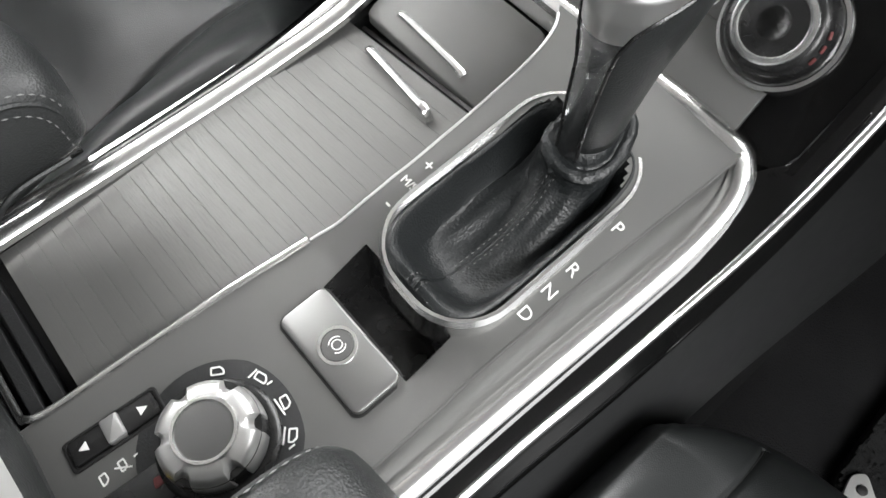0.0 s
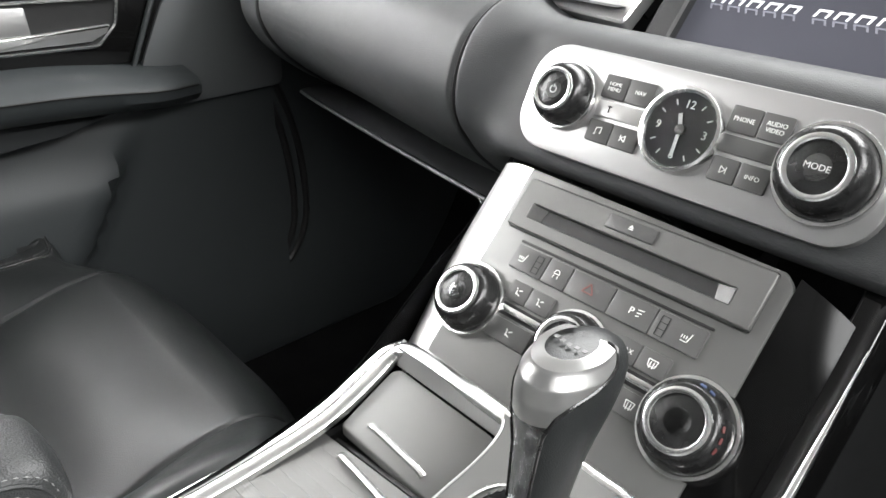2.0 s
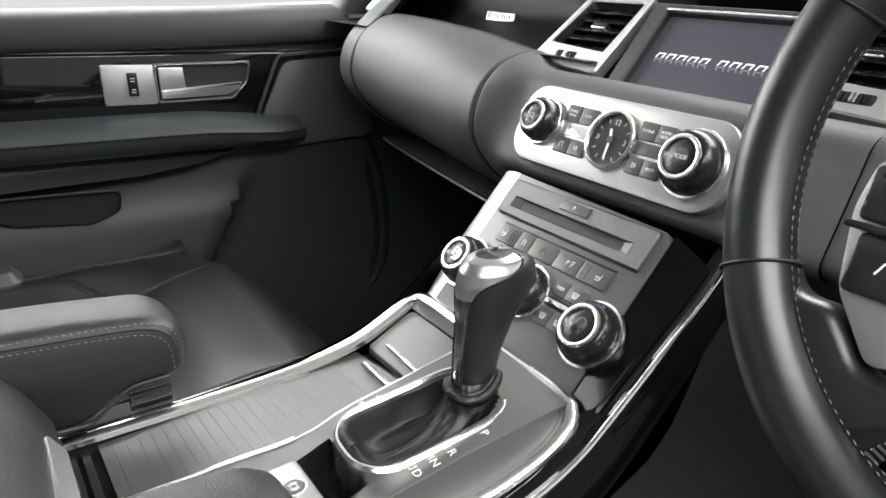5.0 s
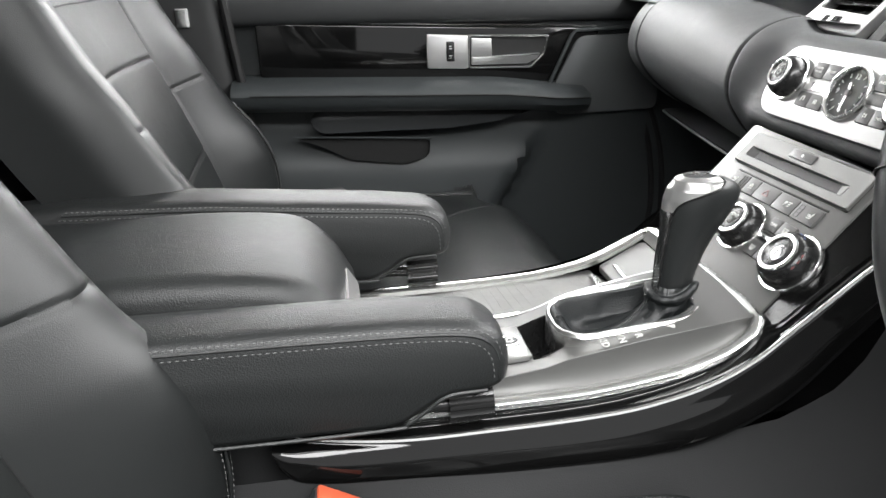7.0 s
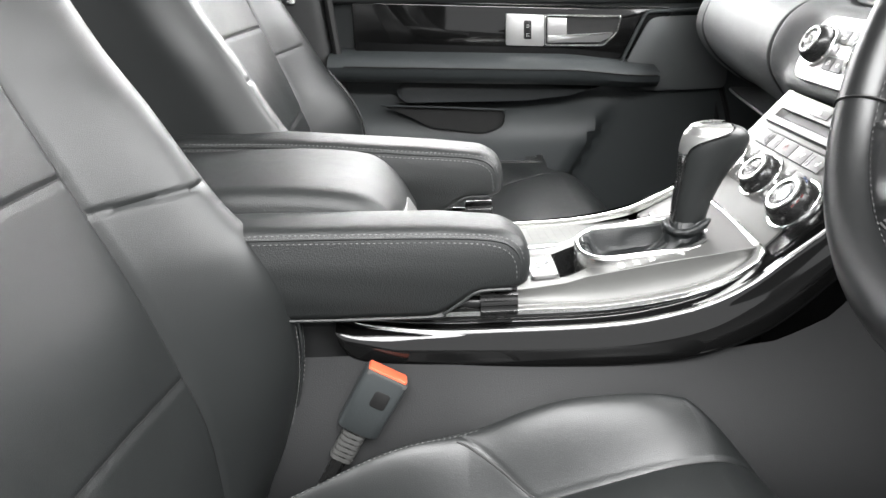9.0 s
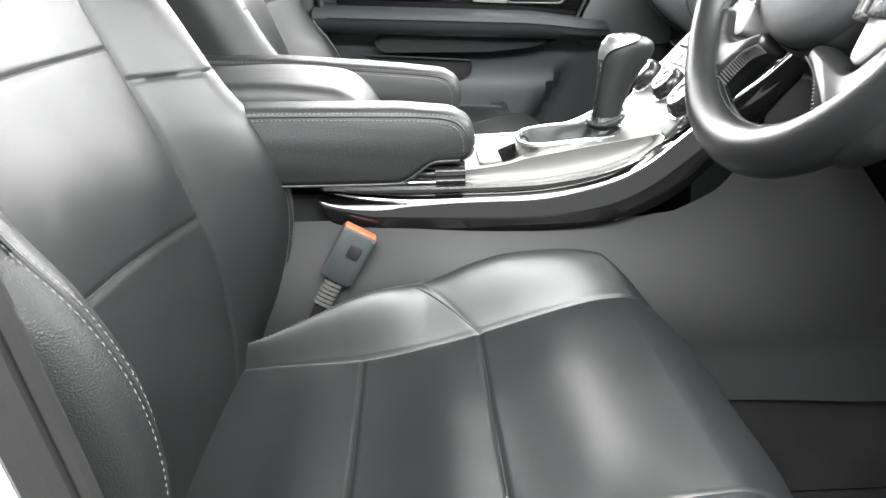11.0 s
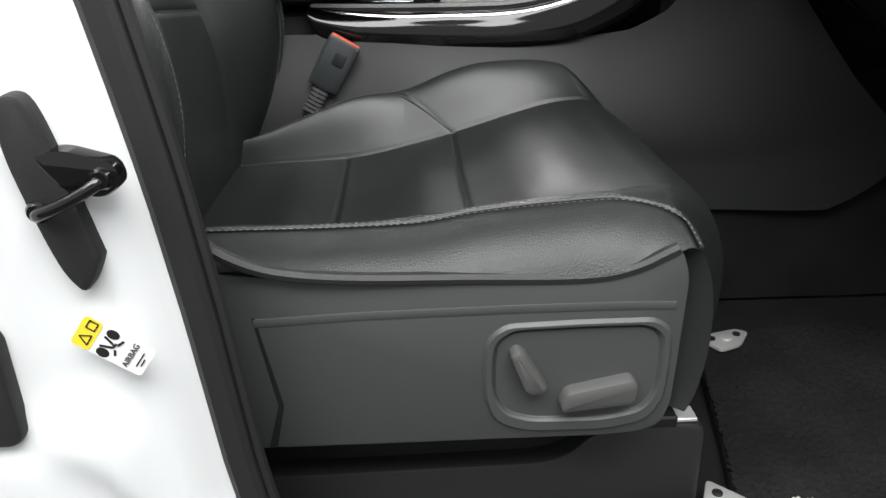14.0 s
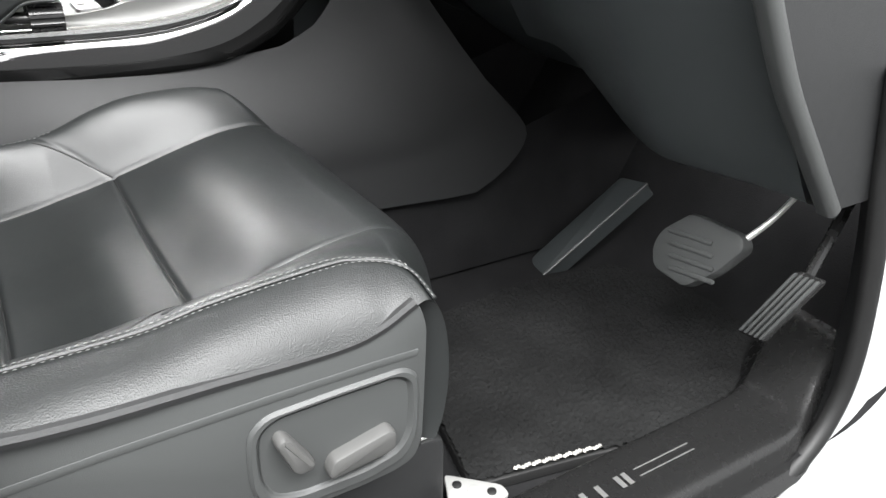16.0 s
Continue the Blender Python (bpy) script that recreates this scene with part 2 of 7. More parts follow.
def glide(x, table):
    """Smooth curve through a table of (x, value)."""
    n = len(table)
    if x <= table[0][0]:
        return table[0][1]
    if x >= table[-1][0]:
        return table[-1][1]
    i = 0
    while table[i + 1][0] < x:
        i += 1
    (x0, y0), (x1, y1) = table[i], table[i + 1]
    h = x1 - x0
    d = (y1 - y0) / h
    a = (y1 - table[i - 1][1]) / (x1 - table[i - 1][0]) if i else d
    b = (table[i + 2][1] - y0) / (table[i + 2][0] - x0) if i + 2 < n else d
    t = (x - x0) / h
    return y0 * (1 + 2 * t) * (1 - t) ** 2 + a * h * t * (1 - t) ** 2 + y1 * t * t * (3 - 2 * t) + b * h * t * t * (t - 1)


def sstep(a, b, x):
    t = min(1.0, max(0.0, (x - a) / (b - a)))
    return t * t * (3 - 2 * t)


def stitches(bm, path, step=0.0052, length=0.0036, r=0.0005):
    """Short thread strokes along a curve."""
    P = [Vector(p) for p in path]
    d = [0.0]
    for a, b in zip(P, P[1:]):
        d.append(d[-1] + (b - a).length)
    xs = [p.x for p in P], [p.y for p in P], [p.z for p in P]

    def at(s):
        return Vector([float(np.interp(s, d, c)) for c in xs])
    s = 0.0
    while s + length < d[-1]:
        a, b = at(s), at(s + length)
        t = (b - a).normalized()
        u = t.cross(Vector((0.2, 0.3, 0.93))).normalized()
        w = t.cross(u)
        mid = (a + b) / 2
        ends = (bm.verts.new(a), bm.verts.new(b))
        q = [bm.verts.new(mid + (u * math.cos(k * 1.5708) + w * math.sin(k * 1.5708)) * r) for k in range(4)]
        for k in range(4):
            bm.faces.new((ends[0], q[k], q[(k + 1) % 4]))
            bm.faces.new((ends[1], q[(k + 1) % 4], q[k]))
        s += step


def text(name, words, size, m, material, parent, lift=0.0004, align="CENTER", squeeze=1.0):
    cu = bpy.data.curves.new(name, "FONT")
    cu.body, cu.size, cu.align_x, cu.align_y, cu.extrude = words, size, align, "CENTER", 0.0002
    cu.resolution_u = 3
    tmp = bpy.data.objects.new(name, cu)
    scene.collection.objects.link(tmp)
    me = bpy.data.meshes.new_from_object(tmp.evaluated_get(bpy.context.evaluated_depsgraph_get()))
    bpy.data.objects.remove(tmp)
    me.materials.clear()
    me.materials.append(material)
    me.transform(m @ Matrix.Translation((0, 0, lift)) @ Matrix.Diagonal((squeeze, 1, 1, 1)))
    ob = new(name, me)
    ob.parent = parent
    ob.matrix_parent_inverse = base_of(parent).inverted()
    return ob


def marks(name, strokes, m, material, parent, width=0.0006, lift=0.0003):
    """A small pictogram of straight strokes."""
    bm = bmesh.new()
    for x0, y0, x1, y1 in strokes:
        a, b = Vector((x0, y0, 0)), Vector((x1, y1, 0))
        t = (b - a).normalized()
        s = Vector((-t.y, t.x, 0)) * width / 2
        q = [m @ (p + Vector((0, 0, lift))) for p in (a - s, b - s, b + s, a + s)]
        top = [m @ (p + Vector((0, 0, lift + 0.0003))) for p in (a - s, b - s, b + s, a + s)]
        rings(bm, [q, top])
    return part(name, bm, material, parent, smooth=False)

# ---- setting: shell of the car ----


def zt(x):
    """Height of the console's top face."""
    return interp(x, [(-0.20, 0.3915), (-0.09, 0.3955), (-0.03, 0.400), (-0.014, 0.4028), (0.0, 0.4095), (0.015, 0.4175), (0.03, 0.4235), (0.06, 0.4300), (0.09, 0.4355), (0.12, 0.4395), (0.151, 0.4420)])


def roll_edge(x):
    """Passenger side edge of the console's top panel, along the roller blind."""
    return glide(x, [(-0.17, 0.0145), (-0.09, 0.0106), (-0.06, 0.0083), (-0.03, 0.0048), (-0.014, 0.0020), (0.0, -0.0030), (0.03, -0.0080), (0.06, -0.0095), (0.09, -0.0095), (0.12, -0.0075), (0.14, -0.002), (0.151, 0.006)])


def roll_z(x, y):
    """Height of the roller blind, lower towards the passenger."""
    return 0.3975 + 0.05 * x - 0.125 * max(0.0, y) + 0.003 * sstep(0.045, 0.097, x)


def build_shell():
    bm = bmesh.new()
    sheet(bm, lambda x, y: (x, y, -0.35), lin(-9, 9, 6), lin(-9, 9, 6))
    solo("ground", bm, CONCRETE, "dark smooth floor of the hall", "floor", "structure")
    # carpeted floor pan with the rising toe board
    prof = [(-1.1, 0.05), (-0.62, 0.03), (-0.5, -0.012), (0.0, -0.012), (0.5, -0.02), (0.62, -0.02), (0.70, 0.02), (0.80, 0.16), (0.86, 0.30), (0.9, 0.62)]
    path = spline([(x, 0, z) for x, z in prof], 6)
    bm = bmesh.new()
    sheet(bm, lambda i, y: (path[i].x, y, path[i].z + 0.003 * noise.noise((path[i].x * 30, y * 30, 0))), range(len(path)), lin(-0.72, 0.77, 62))
    solo("floor", bm, CARPET, "black carpeted floor and toe board", "carpet", "structure")
    # roof lining
    bm = bmesh.new()
    slab(bm, rrect(-0.30, 0, 1.75, 1.16, 0.05, 5), 1.16, 1.20, None, 0.01)
    solo("ceiling", bm, HEADLINER, "pale fabric roof lining", "ceiling", "structure")
    # kick panels closing the footwell sides
    bm = bmesh.new()
    box(bm, (0.20, 0.742, -0.02), (0.93, 0.765, 0.635), bev=0.006)
    solo("wall_kick_panel", bm, DARK, "black kick panel of the passenger footwell", "trim panel", "structure")
    # rear closing wall
    bm = bmesh.new()
    box(bm, (-1.22, -0.74, 0.0), (-1.15, 0.74, 0.75), bev=0.02)
    solo("wall_rear", bm, PLASTIC, "dark rear bulkhead behind the seats", "wall", "structure")
    # outer body of the passenger side
    bm = bmesh.new()
    box(bm, (-1.2, 0.80, -0.2), (1.0, 0.84, 0.66), bev=0.02)
    solo("wall_passenger_side", bm, PAINT, "white painted body side behind the door trim", "car body", "structure")
    # firewall
    bm = bmesh.new()
    box(bm, (0.93, -0.74, -0.1), (0.98, 0.74, 0.72), bev=0.01)
    solo("wall_front", bm, CARPET, "black bulkhead behind the dashboard", "wall", "structure")


def build_pillar():
    """White door jamb behind the driver's seat with seal, striker, buffer and label."""
    body = thing("door_pillar", "white painted door pillar with black rubber seal and latch striker", "car pillar", at=(-0.3, -0.71, 0.0))

    def face(s, z):
        x = interp(z, [(-0.3, -0.13), (-0.05, -0.170), (0.08, -0.206), (0.148, -0.221), (0.28, -0.2335), (0.36, -0.243), (0.435, -0.255), (0.543, -0.275), (0.9, -0.348), (1.2, -0.44)]) - 0.012
        d = s
        y = -0.706 - 0.02 * sstep(0.0, 0.03, d) - 0.02 * sstep(0.06, 0.1, d) - 0.14 * sstep(0.13, 0.3, d)
        y -= 0.012 * sstep(0.25, 0.2, z) * sstep(0.03, 0.06, d) - 0.006 * sstep(0.16, 0.12, z) * sstep(0.05, 0.07, d)
        # pressed step sweeping down towards the sill, and a shallow swage
        y += 0.007 * sstep(0.0, 0.022, d - 0.030 - 0.55 * max(0, z - 0.13)) * sstep(0.44, 0.36, z)
        y -= 0.004 * math.exp(-((d - 0.055 - 0.02 * math.sin(z * 9)) / 0.012) ** 2) * sstep(0.44, 0.52, z)
        y += 0.004 * math.exp(-((z - 0.10) / 0.012) ** 2) * sstep(0.02, 0.06, d)
        return (x - d, y, z)
    bm = bmesh.new()
    sheet(bm, face, lin(0, 0.42, 90), lin(-0.3, 1.2, 130))
    part("jamb", bm, PAINT, body, "white painted steel jamb")
    bm = bmesh.new()
    path = [Vector(face(0, z)) + Vector((0.004, 0.002, 0)) for z in lin(-0.25, 1.15, 40)]
    sweep(bm, path, [(-0.0095, -0.009), (0.0095, -0.009), (0.0095, 0.004), (0.006, 0.008), (-0.005, 0.008), (-0.0095, 0.004)], up=(0.0, -1, 0.0))
    part("seal", bm, RUBBER, body, "black rubber door seal")
    bm = bmesh.new()
    path = [p + Vector((0.011, 0.004, 0)) for p in path]
    tube(bm, path, 0.0045, 8, up=(0, -1, 0))
    part("seal_lip", bm, RUBBER, body)
    # inner plastic cladding of the pillar
    bm = bmesh.new()
    sheet(bm, lambda s, z: (face(0, z)[0] - 0.35 + 0.36 * s, -0.700 + 0.02 * (1 - s), z), lin(0, 1, 6), lin(-0.1, 1.15, 20))
    part("cladding", bm, PLASTIC, body, "dark plastic pillar cladding")
    # oval rubber buffer
    m = frame_of((-0.298, -0.728, 0.362), (1, 0, 0), (0, 0, 1))
    bm = bmesh.new()
    oval = [(-0.014, 0.049), (-0.006, 0.0525), (0.001, 0.047), (0.008, 0.0224), (0.0185, -0.0274), (0.0190, -0.038), (0.010, -0.0535), (0.003, -0.0495), (-0.0045, -0.0324), (-0.0150, 0.0125), (-0.0170, 0.0373)]
    slab(bm, [tuple(p)[:2] for p in spline([(x, y, 0) for x, y in oval], 4, True)], -0.006, 0.008, m, 0.003)
    part("buffer", bm, RUBBER, body, "dark grey oval rubber buffer")
    # striker
    bm = bmesh.new()
    m = frame_of((-0.282, -0.727, 0.372), (1, 0, 0), (0, 0, 1))
    slab(bm, rounded([(-0.020, 0.012), (-0.004, 0.016), (0.022, 0.008), (0.024, -0.004), (0.012, -0.012), (-0.008, -0.006)], 0.006), 0.0, 0.010, m, 0.003)
    part("striker_base", bm, GLOSS, body, "black painted striker plate")
    bm = bmesh.new()
    tube(bm, spline([(-0.268, -0.730, 0.372), (-0.269, -0.739, 0.371), (-0.275, -0.7425, 0.367), (-0.287, -0.744, 0.361), (-0.299, -0.743, 0.356), (-0.303, -0.738, 0.354), (-0.303, -0.728, 0.354)], 5), 0.0035, 10)
    part("striker_loop", bm, GLOSS, body, "black striker loop")
    for c in ((-0.268, -0.738, 0.372), (-0.303, -0.737, 0.355)):
        bm = bmesh.new()
        lathe(bm, [(0.006, -0.004), (0.006, 0.001), (0.0045, 0.003)], frame_of(c, (1, 0, 0), (0, 0, 1)), 16)
        part("bolt", bm, GLOSS, body)
    bm = bmesh.new()
    m = frame_of((-0.353, -0.748, 0.258), (1, 0, 0), (0, 0, 1))
    slab(bm, rrect(0, 0, 0.040, 0.075, 0.01), -0.004, 0.006, m, 0.003)
    part("buffer", bm, RUBBER, body, "small black rubber plug")
    # warning label
    lab = tagged(new("warning_label"), "white sticker with yellow band warning of the airbag", "label")
    lab.location = (-0.285, -0.732, 0.25)
    m = frame_of((-0.2805, -0.7365, 0.2745), (0.58, 0, 0.81), (-0.81, 0.0, 0.58)) @ Matrix.Scale(0.84, 4)
    bm = bmesh.new()
    slab(bm, rrect(0, 0.0, 0.024, 0.05, 0.003), 0, 0.0004, m, 0)
    part("film", bm, WHITE, lab)
    bm = bmesh.new()
    slab(bm, rrect(0, 0.0185, 0.024, 0.013, 0.003), 0.0004, 0.0007, m, 0)
    part("band", bm, YELLOW, lab, "yellow band")
    marks("band_sign", [(-0.008, 0.015, -0.004, 0.022), (-0.004, 0.022, 0, 0.015), (0, 0.015, -0.008, 0.015), (0.004, 0.015, 0.004, 0.021), (0.004, 0.021, 0.010, 0.021), (0.010, 0.021, 0.010, 0.015), (0.010, 0.015, 0.004, 0.015)], m, INK, lab, 0.0009, 0.0008)
    for x in (-0.008, 0.008):
        bm = bmesh.new()
        slab(bm, [(x + 0.0035 * math.cos(a / 12 * 6.283), 0.004 + 0.0045 * math.sin(a / 12 * 6.283)) for a in range(12)], 0.0004, 0.0007, m, 0)
        part("airbag_disc", bm, INK, lab)
    marks("seat_sign", [(-0.004, 0.008, -0.001, 0.0), (-0.001, 0.0, 0.003, -0.001), (0.004, 0.008, 0.001, 0.0), (-0.006, -0.004, -0.002, -0.002), (0.002, -0.002, 0.007, -0.004)], m, INK, lab, 0.0016, 0.0006)
    text("lettering", "AIRBAG", 0.0058, m @ Matrix.Translation((0, -0.0125, 0.0004)), INK, lab)
    marks("small_print", [(-0.006, -0.019, 0.006, -0.019), (-0.004, -0.0215, 0.002, -0.0215)], m, INK, lab, 0.0009, 0.0006)


def build_sill():
    sill = thing("door_sill", "black plastic door sill with lettered tread plate", "sill", kind="structure", at=(0.3, -0.68, 0.0))
    bm = bmesh.new()
    prof = [(-0.615, -0.012), (-0.628, 0.008), (-0.64, 0.014), (-0.70, 0.010), (-0.715, 0.0), (-0.722, -0.03), (-0.735, -0.04)]
    pts = spline([(0, y, z) for y, z in prof], 4)
    sheet(bm, lambda x, i: (x, pts[i].y + 0.04 * sstep(0.50, 0.66, x), pts[i].z + 0.06 * sstep(0.54, 0.66, x)), lin(-0.3, 0.66, 40), range(len(pts)))
    part("tread", bm, KNOB, sill)
    m = frame_of((0.30, -0.671, 0.0145), (1, 0.0, 0), (0, 1, 0))
    marks("lettering", [(-0.09, -0.008, -0.09, 0.008), (-0.075, -0.008, -0.075, 0.008), (-0.05, -0.008, -0.05, 0.008), (-0.03, -0.008, -0.03, 0.008), (-0.004, -0.008, -0.004, 0.008), (0.006, -0.008, 0.006, 0.008)], m, SILVER, sill, 0.006, 0.0004)
    marks("groove_line", [(0.02, 0.006, 0.10, 0.006), (0.02, -0.004, 0.10, -0.004)], m, SILVER, sill, 0.0015, 0.0004)
    # front seal, curling from the pillar's foot back along the sill
    path = spline([(0.50, -0.715, 0.42), (0.535, -0.715, 0.30), (0.568, -0.715, 0.2), (0.59, -0.715, 0.10), (0.588, -0.715, 0.03), (0.555, -0.717, -0.02), (0.49, -0.72, -0.05), (0.38, -0.722, -0.055), (0.1, -0.722, -0.055), (-0.2, -0.722, -0.055)], 8)
    bm = bmesh.new()
    sweep(bm, path, disc(0.011, 10), (0, 1, 0.05))
    part("seal", bm, RUBBER, sill, "black rubber door seal")
    # white body outside of the seal
    bm = bmesh.new()
    ring_in = [p + Vector((0, -0.006, 0)) for p in path]
    ring_out = [Vector((p.x + (0.35 if i < 36 else 0.35 * max(0, (50 - i) / 14)), -0.80, p.z - (0.0 if i < 28 else min(1, (i - 28) / 14) * 0.22))) for i, p in enumerate(path)]
    va = [bm.verts.new(p) for p in ring_in]
    vb = [bm.verts.new(p * 0.75 + q * 0.25 + Vector((0, 0.03, 0))) for p, q in zip(ring_in, ring_out)]
    vc = [bm.verts.new(q) for q in ring_out]
    for a, b in ((va, vb), (vb, vc)):
        for i in range(len(a) - 1):
            bm.faces.new((a[i], a[i + 1], b[i + 1], b[i]))
    part("body_flange", bm, PAINT, sill, "white painted door aperture")
    # dark kick panel between the footwell and the aperture
    bm = bmesh.new()
    sheet(bm, lambda i, s: (path[i].x + 0.004 + 0.05 * s, -0.708 + 0.045 * s, path[i].z + 0.01 * s), range(0, 40), lin(0, 1, 5))
    part("kick_panel", bm, PLASTIC, sill)


# ---- centre console ----
CH_R = [(-0.232, -0.1128, 0.388), (-0.14, -0.1132, 0.3865), (-0.07, -0.1134, 0.3862), (0.0, -0.114, 0.387), (0.03, -0.115, 0.3896), (0.06, -0.1165, 0.3944), (0.09, -0.1185, 0.4014), (0.12, -0.1202, 0.4125), (0.1405, -0.1188, 0.4240), (0.1510, -0.1125, 0.4315)]
CH_F = [(0.1546, -0.100, 0.4355), (0.1545, -0.05, 0.4380), (0.1545, 0.0, 0.4385), (0.1555, 0.052, 0.4385), (0.1565, 0.088, 0.4375)]
CH_L = [(0.1535, 0.1045, 0.4345), (0.1455, 0.1095, 0.4285), (0.13, 0.1105, 0.4195), (0.105, 0.1115, 0.4075), (0.08, 0.1140, 0.3985), (0.04, 0.1185, 0.3900), (0.0, 0.1200, 0.3865), (-0.06, 0.1205, 0.3850), (-0.12, 0.1195, 0.3855), (-0.185, 0.118, 0.386)]
UP = [(-0.232, 0.389), (-0.14, 0.386), (-0.07, 0.386), (0.0, 0.389), (0.05, 0.394), (0.10, 0.405), (0.135, 0.419), (0.165, 0.442), (0.21, 0.476), (0.25, 0.502), (0.29, 0.54)]
LOW = [(-0.236, 0.376), (-0.230, 0.360), (-0.208, 0.345), (-0.117, 0.3355), (-0.02, 0.3335), (0.05, 0.336), (0.10, 0.343), (0.149, 0.363), (0.181, 0.385), (0.215, 0.419), (0.25, 0.455), (0.29, 0.50)]
# ridge of the driver's side trim, which carries a painted highlight
RIDGE = [(-0.236, -0.1185, 0.3845), (-0.205, -0.1245, 0.379), (-0.14, -0.130, 0.3735), (-0.07, -0.131, 0.373), (0.0, -0.1315, 0.374), (0.05, -0.1345, 0.380), (0.10, -0.1375, 0.394), (0.135, -0.1405, 0.4135), (0.165, -0.142, 0.4385), (0.21, -0.1415, 0.4745), (0.25, -0.1395, 0.5035), (0.29, -0.138, 0.541)]


def low_z(x):
    return interp(x, LOW)


def build_console():
    con = thing("centre_console", "satin grey centre console with chrome edging and piano black side trim", "console", at=(0, 0, 0))
    # top panel with openings for gaiter and coin recess
    BX, BY, BW, BH = 0.062, -0.0565, 0.118, 0.058
    xs = sorted(set([round(v, 4) for v in lin(-0.170, 0.151, 90)] + [-0.024, 0.0025]))
    ys = sorted(set([round(v, 4) for v in lin(-0.1005, -0.0070, 44)] + [-0.082, -0.0215]))

    def crease(x):
        return (interp(x, [(-0.17, -0.1012), (0.0, -0.1018), (0.06, -0.1035), (0.09, -0.1060), (0.12, -0.1085), (0.151, -0.1105)]),
                interp(x, [(-0.17, 0.3905), (-0.05, 0.4005), (-0.02, 0.4045), (0.0, 0.4105), (0.03, 0.4155), (0.06, 0.4209), (0.09, 0.4263), (0.12, 0.4313), (0.151, 0.4366)]))

    def topz(x, y):
        # level beside the gaiter, falling towards the driver up to the crease
        start = -0.078 + 0.053 * sstep(-0.005, 0.02, x)
        k = min(1.0, max(0.0, (start - y) / (start - crease(x)[0])))
        return zt(x) - (zt(x) - crease(x)[1]) * k ** 1.4

    def hole(x, y):
        if -0.024 < x < 0.0025 and -0.082 < y < -0.0215:
            return True
        dx, dy = max(0, abs(x - BX) - BW / 2 + 0.028), max(0, abs(y - BY) - BH / 2 + 0.028)
        return math.hypot(dx, dy) < 0.028
    def across(x, y):
        return y if y <= -0.0215 else -0.0215 + (y + 0.0215) / 0.0145 * (roll_edge(x) + 0.0215)
    bm = bmesh.new()
    last = ys[0]
    g = {(x, y): bm.verts.new((x, crease(x)[0], crease(x)[1]) if y == last else (x, across(x, y), topz(x, y))) for x in xs for y in ys}
    for x0, x1 in zip(xs, xs[1:]):
        for y0, y1 in zip(ys, ys[1:]):
            if not hole((x0 + x1) / 2, (y0 + y1) / 2):
                bm.faces.new((g[x0, y0], g[x1, y0], g[x1, y1], g[x0, y1]))
    sheet(bm, lambda x, s: (x, roll_edge(x), zt(x) - s * (zt(x) - roll_z(x, 0.0) + 0.006)), lin(-0.170, 0.151, 60), lin(0, 1, 2))
    part("top_panel", bm, SATIN, con)
    # hollow flank between the crease and the chrome edging
    edge = [(p[0], p[1]) for p in CH_R], [(p[0], p[2]) for p in CH_R]

    def flank(x, t):
        (y0, z0), (y1, z1) = crease(x), (glide(x, edge[0]) + 0.005, glide(x, edge[1]) - 0.001)
        hollow = 0.0022 * math.sin(math.pi * t)
        return (x, y0 + (y1 - y0) * t + hollow, z0 + (z1 - z0) * t - hollow * 0.5)
    bm = bmesh.new()
    sheet(bm, flank, lin(-0.165, 0.151, 70), lin(0, 1, 10))
    part("flank", bm, SATIN, con, "satin grey hollow flank")
    bm = bmesh.new()
    sweep(bm, [Vector((x, crease(x)[0], crease(x)[1] - 0.0002)) for x in lin(-0.10, 0.148, 40)], disc(0.0008, 6))
    part("crease", bm, SATIN, con)
    # recess
    bm = bmesh.new()
    q = [(-0.024, -0.082), (0.0025, -0.082), (0.0025, -0.0215), (-0.024, -0.0215)]
    rings(bm, [[(x, y, topz(x, y)) for x, y in q], [(x * 0.9, y, 0.386) for x, y in q], [(x * 0.75 - 0.002, y * 0.97, 0.370) for x, y in q]], False, True)
    part("coin_recess", bm, KNOB, con, "dark recess")
    # parking brake plate and button
    m = frame_of((-0.0370, -0.0510, zt(-0.0370)), (1, 0, 0.07), (0, 1, 0)) @ Matrix.Scale(1.07, 4)
    bm = bmesh.new()
    slab(bm, rrect(0, 0, 0.027, 0.057, 0.005), -0.002, 0.0004, m, 0.0)
    part("brake_plate_gap", bm, VOID, con)
    bm = bmesh.new()
    slab(bm, rrect(0, 0, 0.0245, 0.0545, 0.004), 0, 0.0034, m, 0.0012)
    plate = part("brake_plate", bm, BRAKEPLATE, con, "silver parking brake plate")
    m2 = m @ Matrix.Translation((0.0005, 0.001, 0.0034))
    bm = bmesh.new()
    lathe(bm, [(0.0088, 0), (0.0086, 0.0012), (0.0072, 0.0012), (0.007, 0.0002)], m2, 32, False, False)
    part("button_ring", bm, CHROME, plate)
    bm = bmesh.new()
    lathe(bm, [(0.007, -0.001), (0.0068, 0.0012), (0.005, 0.0016)], m2, 32)
    part("button", bm, BUTTON, plate)
    bm = bmesh.new()
    for r in (0.0022,):
        tube(bm, [m2 @ Vector((r * math.cos(a), r * math.sin(a), 0.0017)) for a in lin(0, 6.1, 20)], 0.0003, 5)
    for s in (1, -1):
        tube(bm, [m2 @ Vector((0.0036 * math.cos(a), s * 0.0036 * math.sin(a), 0.0017)) for a in lin(0.6, 2.5, 10)], 0.0003, 5)
    part("button_sign", bm, PRINT, plate)
    # silver bead added as a bright line where the panel stands above the roller blind
    bm = bmesh.new()
    sweep(bm, [Vector((x, roll_edge(x), zt(x) - 0.0004)) for x in lin(-0.014, 0.147, 50)], disc(0.0010, 6))
